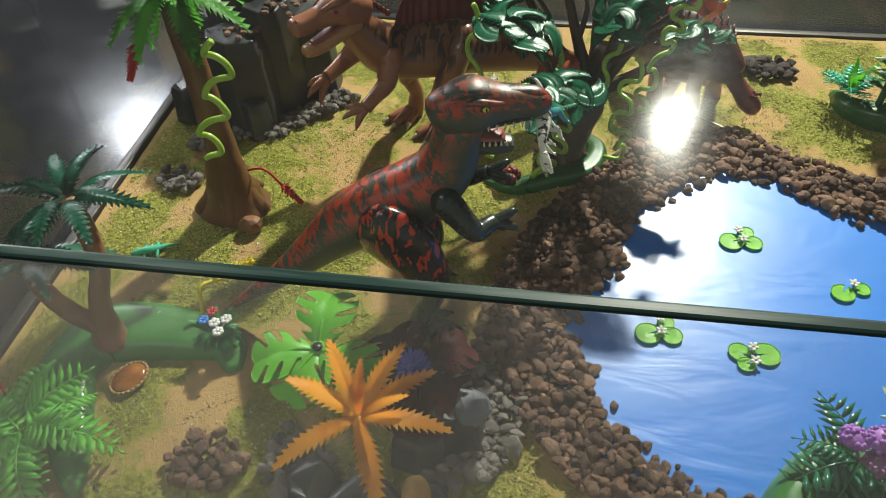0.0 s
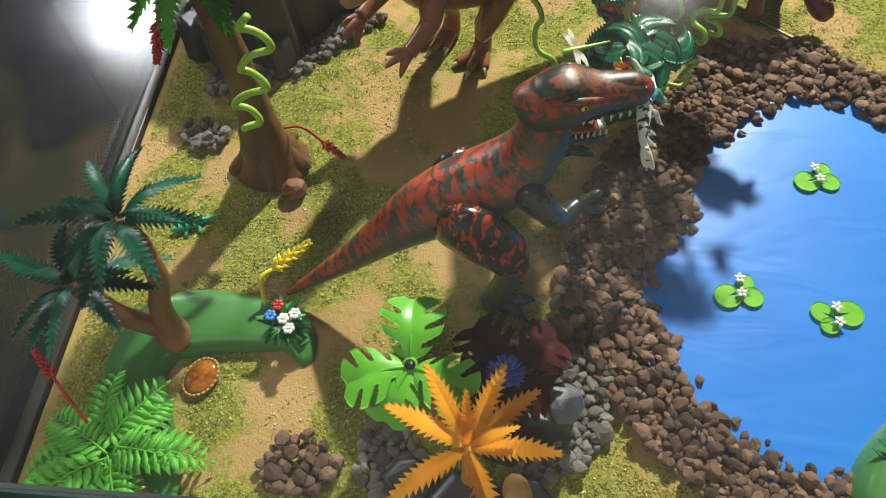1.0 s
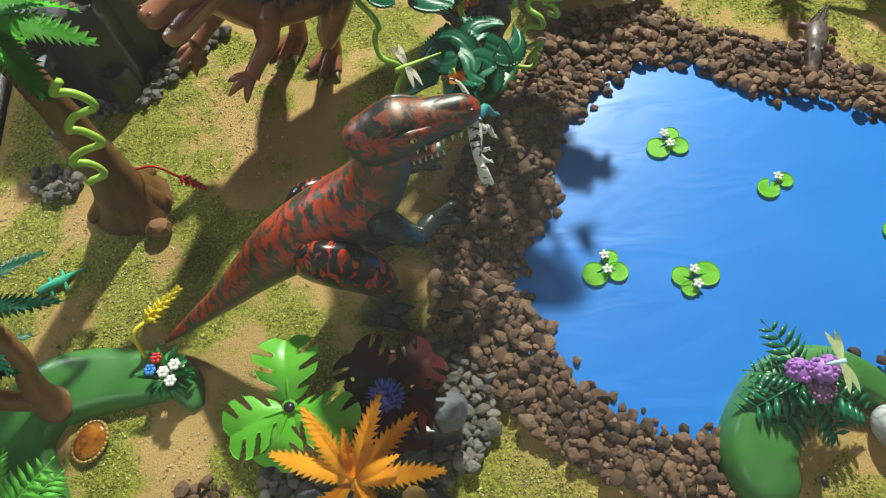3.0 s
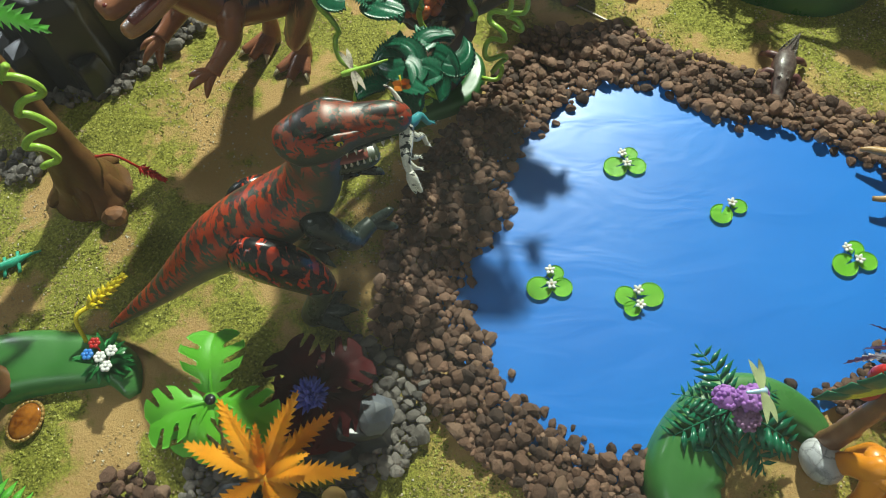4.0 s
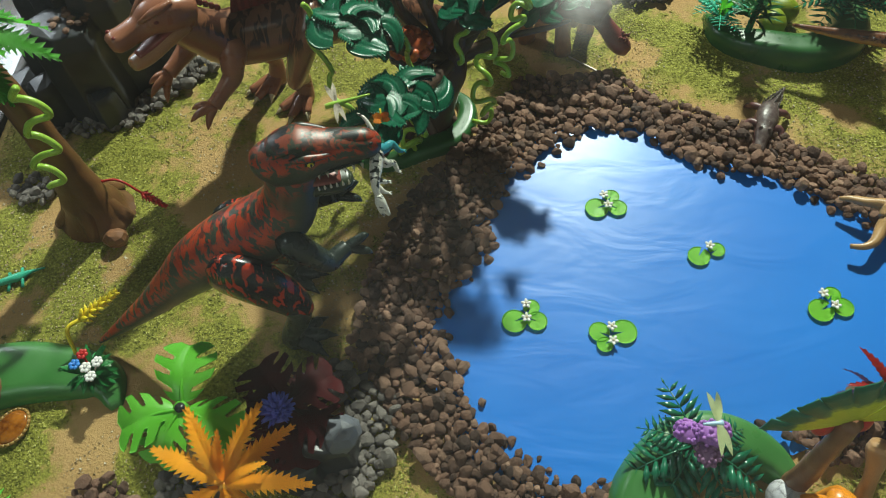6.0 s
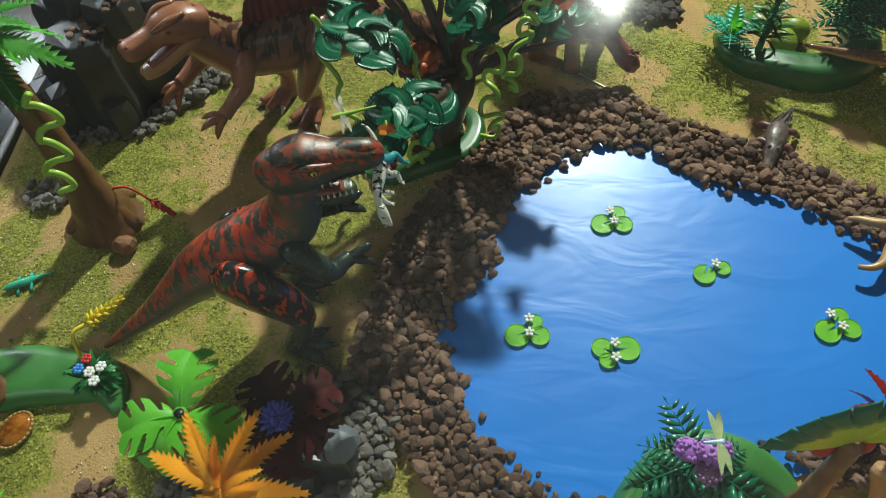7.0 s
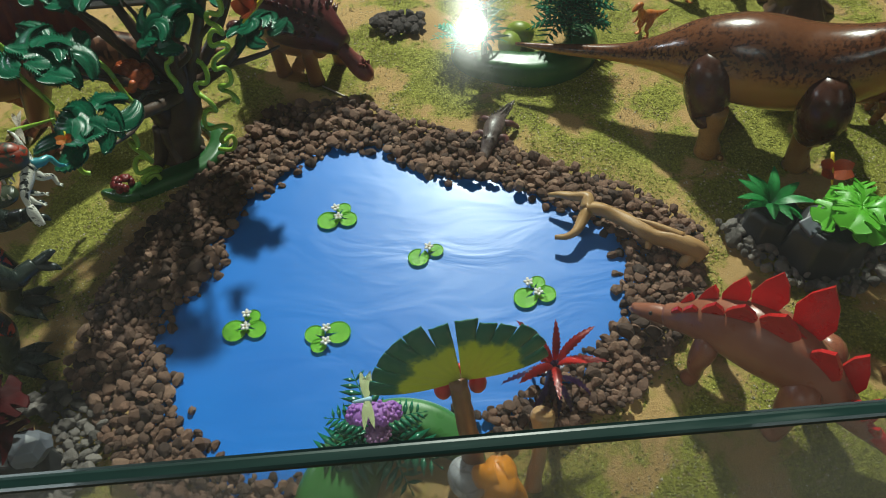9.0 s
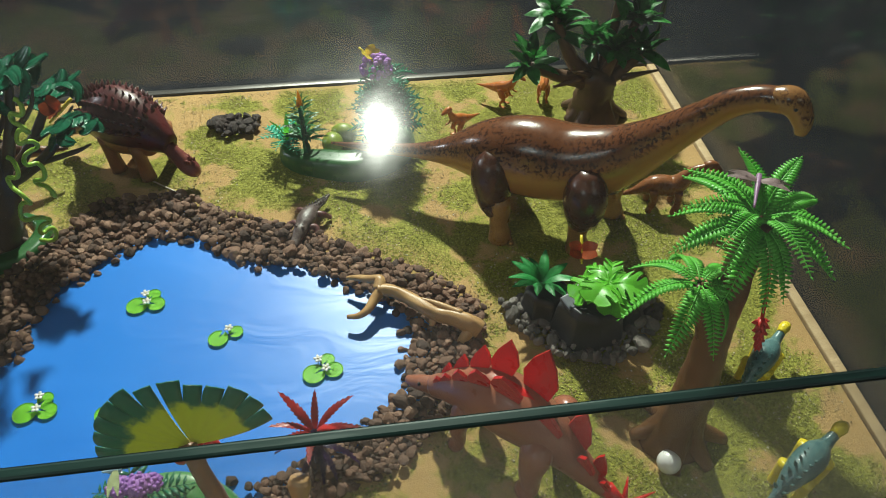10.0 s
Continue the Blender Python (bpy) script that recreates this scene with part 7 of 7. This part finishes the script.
crown(bs2, (0, 0, 0.03), mesh_of("frond_small", lobed(0.034, 0.021, 3, 0.35), M_LIME), 10, 0.003, 52, "frond", tilt=(-20, 30))
tube("stem", [(0, 0, 0, 0.004, 0.004), (0, 0, 0.03, 0.004, 0.004)], M_LIME, bs2, "", 8, 4)

tall = base("tall_palm", (1.277, 0.152, 0.0), "tall toy palm with brown trunk and two tiers of green fronds", "toy palm", "palms")
tube("trunk", [(-0.002, 0, 0, 0.036, 0.030), (0, 0.002, 0.035, 0.024, 0.022), (0.002, 0.006, 0.10, 0.018, 0.017), (0.004, 0.018, 0.18, 0.0145, 0.0145), (0.009, 0.030, 0.285, 0.012, 0.012)], M_TRUNK, tall, "", 18, 40, 0.15)
root_base(tall, 0.022, M_TRUNK, 0.05, 6, 13)
side = tube("side_branch", [(0, 0.014, 0.15, 0.010, 0.010), (-0.016, 0.016, 0.19, 0.008, 0.008), (-0.028, 0.018, 0.225, 0.007, 0.007)], M_TRUNK, tall, "", 10, 14, 0.15)
crown(tall, (0.009, 0.030, 0.283), FROND_B, 15, 0.004, 61, tilt=(-20, 18), sizes=(0.82, 1.02))
crown(tall, (0.009, 0.030, 0.288), FROND_B, 8, 0.002, 62, tilt=(15, 50), sizes=(0.75, 0.95))
crown(side, (-0.028, 0.018, 0.228), FROND_B, 8, 0.003, 63, tilt=(-35, 12), sizes=(0.75, 0.95))
pod(tall, (0.02, 0.03, 0.28), (0.035, 0.006, 0.185), 0.0018, M_RED, "red hanging flower spike")

M_BTRUNK = plastic("warm_brown_trunk", (0.07, 0.036, 0.020), (0.13, 0.070, 0.040), 0.42, 18, 140, 0.5)
BROADLEAF = mesh_of("broad_leaf", blade(0.046, 0.0105, 0, 0.30, 0.35, steps=12), plastic("tree_leaf_green", (0.02, 0.15, 0.025), (0.06, 0.29, 0.055), 0.3))
rt = base("broad_tree", (1.348, 0.706, 0.0), "brown-trunked toy tree with dark green long-leaved tufts", "toy tree")
tube("trunk", [(0, 0, 0, 0.044, 0.038), (-0.002, 0, 0.02, 0.033, 0.030), (-0.004, 0.0, 0.05, 0.028, 0.026), (-0.002, 0, 0.080, 0.026, 0.024), (0, 0, 0.092, 0.016, 0.014)], M_BTRUNK, rt, "", 18, 30, 0.3)
root_base(rt, 0.026, M_BTRUNK, 0.050, 6, 17)
for k, (x, y, z, n) in enumerate(((-0.082, 0.0, 0.182, 9), (-0.066, 0.012, 0.150, 6), (-0.110, -0.006, 0.108, 8), (0.014, -0.010, 0.128, 11), (0.046, 0.012, 0.160, 10), (-0.014, 0.014, 0.124, 9), (0.056, -0.004, 0.118, 9), (0.018, 0.022, 0.190, 8))):
    limb = tube("branch", [(x * 0.12, y * 0.2, 0.070, 0.014, 0.014), (x * 0.62, y * 0.6, 0.074 + (z - 0.074) * 0.38, 0.0095, 0.0095), (x, y, z, 0.006, 0.006)], M_BTRUNK, rt, "", 9, 16, 0.25)
    crown(limb, (x, y, z), BROADLEAF, n, 0.002, 70 + k, "leaf", tilt=(0, 50), sizes=(0.75, 1.05))
    crown(limb, (x, y, z + 0.008), BROADLEAF, 6, 0.002, 90 + k, "leaf", tilt=(45, 78), sizes=(0.6, 0.9))
for a, b in (((-0.03, -0.01, 0.082), (-0.075, -0.02, 0.078)), ((0.03, -0.01, 0.080), (0.085, -0.012, 0.090)), ((0.02, 0.0, 0.085), (0.075, 0.01, 0.105)), ((-0.02, -0.01, 0.088), (-0.050, -0.026, 0.105))):
    tube("twig", [(*a, 0.006, 0.006), (*b, 0.0018, 0.0018)], M_BTRUNK, rt, "", 7, 6, 0.2)

# ---- back: nest mound with palms and fruit ----
mound("back_mound", (0.96, 0.65, 0), [(0.872, 0.70), (0.885, 0.655), (0.93, 0.632), (0.98, 0.622), (1.03, 0.645), (1.045, 0.69), (1.03, 0.73)], [0.012, 0.019, 0.023, 0.024, 0.026, 0.026, 0.018], 0.03, "smooth dark green moulded plastic mound at the back", M_DKMOUND)
np_ = base("narrow_palm", (0.908, 0.645, 0.015), "small dark green spiky toy palm with orange tip", "toy palm")
tube("trunk", [(0, 0, 0, 0.0045, 0.0045), (0, 0, 0.09, 0.003, 0.003)], M_DKGREEN, np_, "", 8, 8)
NEEDLE = mesh_of("needle_leaf", blade(0.03, 0.0026, 0, 0.15, 0.2, steps=6), plastic("needle_green", (0.012, 0.14, 0.03), (0.02, 0.2, 0.045), 0.33))
for k in range(6):
    crown(np_, (0, 0, 0.03 + 0.012 * k), NEEDLE, 9, 0.002, 100 + k, "leaf", tilt=(5, 40), sizes=(1.05 - 0.1 * k, 1.15 - 0.1 * k))
bm = bmesh.new()
cone(bm, (0, 0, 0.088), (0, 0, 0.112), 0.005)
part("tip_flower", bm, M_ORANGE, np_, "orange pointed tip flower")
tq = base("turquoise_plant", (0.882, 0.675, 0.012), "turquoise feathery plastic plant with lime centre", "toy plant")
crown(tq, (0, 0, 0.01), TURQLEAF, 9, 0.002, 110, "frond", tilt=(15, 65))
crown(tq, (0, 0, 0.012), mesh_of("lime_leaf", blade(0.045, 0.005, 9, 0.1, 0.2), M_LIME), 4, 0.002, 111, "leaf", tilt=(60, 80))
dk = base("dark_conifer", (1.025, 0.672, 0.02), "dark green feathery toy conifer with lilac flowers", "toy plant")
tube("trunk", [(0, 0, 0, 0.005, 0.005), (0, 0.004, 0.10, 0.0035, 0.0035)], M_DKGREEN, dk, "", 8, 8)
for k in range(5):
    crown(dk, (0, 0.001 * k, 0.03 + 0.018 * k), FROND_PD, 8, 0.002, 120 + k, "frond", tilt=(-5, 30), sizes=(0.9 - 0.08 * k, 1.1 - 0.08 * k))
bm = bmesh.new()
rnd = random.Random(77)
for k in range(60):
    a, u = rnd.uniform(0, 6.283), rnd.uniform(-0.3, 1)
    q = math.sqrt(max(0, 1 - u * u))
    ball(bm, (-0.01 + 0.02 * q * math.cos(a), 0.004 + 0.02 * q * math.sin(a), 0.115 + 0.016 * u), 0.004, 0, 6, 4)
part("flower_head", bm, M_PURPLE, dk, "lilac flower head")
butterfly((1.005, 0.685, 0.148), 140, "yellow plastic butterfly on lilac flowers", 0.03, M_YELLOW)
for k, (x, y) in enumerate(((0.945, 0.668), (0.962, 0.690))):
    bm = bmesh.new()
    ball(bm, (0, 0, 0), (0.016, 0.020, 0.016), 0, 16, 12)
    ob = part("yellow_fruit", bm, M_YELGR)
    ob.matrix_basis = pose(x, y, 0.018, 0, 0, 70 * k)
    tagged(ob, "yellow-green glossy toy egg in the back nest", "toy egg", "yellow eggs")
bm = bmesh.new()
box(bm, (-0.035, -0.001, 0), (0.035, 0.001, 0.0015), 0.0004)
ob = part("dropped_straw", bm, M_CREAM)
ob.matrix_basis = pose(0.72, 0.61, 0.002, 0, 0, -38)
tagged(ob, "thin pale straw lying on the sand", "straw")

# ---- loose stones ----
def scatter(owner, poly, holes, n, size, heap, mats, seed, singles, single_box, name="pebble", gap=0.62):
    """Stones strewn over a polygon: those inside single_box become parts of their own, the rest one mesh."""
    rnd = random.Random(seed)
    xs, ys = [p[0] for p in poly], [p[1] for p in poly]
    placed, tries = [], 0
    cell = {}
    while len(placed) < n and tries < n * 60:
        tries += 1
        p = (rnd.uniform(min(xs), max(xs)), rnd.uniform(min(ys), max(ys)))
        if not inside(p, poly) or any(inside(p, h) for h in holes):
            continue
        r = size * rnd.uniform(0.55, 1.25) * (1.25 if rnd.random() < 0.12 else 1)
        key = (int(p[0] / 0.014), int(p[1] / 0.014))
        near = [q for i in (-1, 0, 1) for j in (-1, 0, 1) for q in cell.get((key[0] + i, key[1] + j), ())]
        if any((p[0] - x) ** 2 + (p[1] - y) ** 2 < (gap * (r + q)) ** 2 for x, y, q in near):
            continue
        cell.setdefault(key, []).append((*p, r))
        placed.append((*p, r))
    kinds = [pebble_mesh("pebble", mats, seed * 10 + k) for k in range(6)]
    verts, faces, count = [], [], 0
    for x, y, r in placed:
        z = 0.002 + r * 0.45 + rnd.uniform(0, heap)
        m = pose(x, y, z, rnd.uniform(-35, 35), rnd.uniform(-35, 35), rnd.uniform(0, 360)) @ Matrix.Diagonal((r * rnd.uniform(0.85, 1.25), r * rnd.uniform(0.8, 1.1), r * rnd.uniform(0.8, 1.1), 1))
        me = rnd.choice(kinds)
        x0, y0, x1, y1 = single_box
        if x0 < x < x1 and y0 < y < y1 and count < singles:
            share(name, me, owner, owner.matrix_basis.inverted() @ m)
            count += 1
        else:
            k0 = len(verts)
            verts += [m @ v.co for v in me.vertices]
            faces += [tuple(k0 + i for i in f.vertices) for f in me.polygons]
    if verts:
        me = bpy.data.meshes.new("pebbles")
        me.from_pydata(verts, [], faces)
        me.materials.append(mats)
        ob = new("pebbles", me)
        ob.parent = owner
        ob.matrix_parent_inverse = owner.matrix_basis.inverted()
        tagged(ob, kind="stuff")
    return owner


NEST = [(0.70, 0.03), (0.69, 0.10), (0.74, 0.155), (0.80, 0.172), (0.86, 0.145), (0.88, 0.10), (0.87, 0.03)]
bank = base("stone_bank", (0.5, 0.3, 0.0), "bank of brown lava stones round the pond", "stones")
scatter(bank, BANK, [POND, NEST], 4600, 0.0066, 0.008, M_BROWN, 5, 300, (0.44, 0.05, 0.62, 0.42), "pebble", 0.53)
stray = base("stray_stones", (0.9, 0.45, 0.0), "single brown stones at the water edge", "stones")
scatter(stray, [(cx + (x - cx) * 0.985, cy + (y - cy) * 0.985) for x, y in POND], [[(cx + (x - cx) * 0.94, cy + (y - cy) * 0.94) for x, y in POND], NEST], 60, 0.0055, 0.0, M_BROWN, 6, 120, (0, 0, 2, 2))
for nm, poly, n, size, mat, lab in (
        ("grey_gravel", [(0.085, 0.535), (0.11, 0.512), (0.16, 0.525), (0.205, 0.575), (0.25, 0.62), (0.22, 0.64), (0.17, 0.575)], 190, 0.0068, M_GREY, "grey gravel heap at the foot of the cliff"),
        ("grey_gravel", [(0.045, 0.43), (0.065, 0.412), (0.098, 0.418), (0.102, 0.44), (0.075, 0.455), (0.05, 0.45)], 42, 0.0068, M_GREY, "small grey gravel heap on sand"),
        ("grey_gravel", [(0.055, 0.50), (0.08, 0.49), (0.095, 0.53), (0.075, 0.56)], 34, 0.0065, M_GREY, "small grey gravel heap behind the palm"),
        ("grey_gravel", [(0.40, 0.205), (0.45, 0.215), (0.50, 0.185), (0.50, 0.135), (0.475, 0.10), (0.43, 0.075), (0.42, 0.10), (0.465, 0.14), (0.45, 0.185)], 230, 0.0068, M_GREY, "grey gravel strip beside the dark rock"),
        ("grey_gravel", [(0.295, 0.13), (0.33, 0.12), (0.36, 0.06), (0.33, 0.05), (0.29, 0.08)], 90, 0.0075, M_GREY, "grey-brown gravel heap under the plants"),
        ("grey_gravel", [(1.13, 0.35), (1.155, 0.295), (1.19, 0.262), (1.24, 0.248), (1.285, 0.268), (1.325, 0.32), (1.31, 0.36), (1.27, 0.35), (1.26, 0.285), (1.20, 0.285), (1.17, 0.36)], 190, 0.0072, M_GREY, "grey gravel ring round the bush rock"),
        ("brown_stones", [(0.205, 0.085), (0.225, 0.062), (0.262, 0.066), (0.278, 0.088), (0.25, 0.112), (0.22, 0.108)], 60, 0.0078, M_BROWN, "small heap of brown stones on sand"),
        ("dark_nuggets", [(0.755, 0.745), (0.79, 0.718), (0.835, 0.735), (0.83, 0.765), (0.785, 0.775)], 46, 0.0082, M_DARKNUG, "heap of dark brown nuggets at the back"),
        ("red_stones", [(0.47, 0.205), (0.44, 0.225), (0.42, 0.21), (0.43, 0.19)], 14, 0.006, M_GREY, "few grey stones on the moss")):
    c = Vector((sum(p[0] for p in poly) / len(poly), sum(p[1] for p in poly) / len(poly), 0))
    ob = base(nm, c, lab, "stones", "gravel heaps")
    scatter(ob, poly, [], n, size, 0.005, mat, int(n + size * 9000), 300, (0, 0, 2, 2), "stone")


def flakes(name, n, size, mat, seed, keep, label, tall=0.6):
    """Countless tiny chips strewn over the ground, one mesh."""
    rnd = random.Random(seed)
    verts, faces = [], []
    while n:
        x, y = rnd.uniform(0.01, CASE_W - 0.01), rnd.uniform(0.012, CASE_D - 0.01)
        if not keep(x, y):
            continue
        n -= 1
        r = size * rnd.uniform(0.5, 1.5)
        z = 0.0008 + 0.002 * max(0, noise.noise(Vector((x, y, 0)) * 14)) + r * 0.2
        a = rnd.uniform(0, 6.283)
        k = len(verts)
        ring = [(x + math.cos(a + q) * r * rnd.uniform(0.6, 1.3), y + math.sin(a + q) * r * rnd.uniform(0.6, 1.3), z + rnd.uniform(-0.3, 0.3) * r) for q in (0, 2.1, 4.2)]
        verts += ring + [(x + rnd.uniform(-0.5, 0.5) * r, y + rnd.uniform(-0.5, 0.5) * r, z + r * tall * rnd.uniform(0.5, 1.6))]
        faces += [(k, k + 1, k + 3), (k + 1, k + 2, k + 3), (k + 2, k, k + 3)]
    me = bpy.data.meshes.new(name)
    me.from_pydata(verts, [], faces)
    me.materials.append(mat)
    return tagged(new(name, me), label, "ground cover", kind="stuff")


def mossy(x, y):
    return not inside((x, y), BANK) and noise.noise(Vector((x, y, 0.3)) * 16) + 0.5 * noise.noise(Vector((x, y, 0.7)) * 50) + 0.35 * noise.noise(Vector((x, y, 2.7)) * 130) > -0.04


def dry(x, y):
    return not inside((x, y), BANK) and noise.noise(Vector((x, y, 5.3)) * 10) > 0.0


M_MOSS = stone("moss_fibre", [(0.0, (0.13, 0.13, 0.014)), (0.4, (0.25, 0.25, 0.024)), (0.75, (0.40, 0.395, 0.05)), (1.0, (0.66, 0.64, 0.17))], 0.9)
M_GRIT = stone("pale_grit", [(0.0, (0.3, 0.2, 0.09)), (0.5, (0.5, 0.38, 0.2)), (0.8, (0.62, 0.5, 0.3)), (1.0, (0.85, 0.8, 0.66))], 0.8)
flakes("moss_flock", 90000, 0.0013, M_MOSS, 1, mossy, "olive green moss flock strewn on the sand", 0.3)
flakes("sand_grit", 18000, 0.0012, M_GRIT, 2, dry, "pale sand grit strewn on the ground")
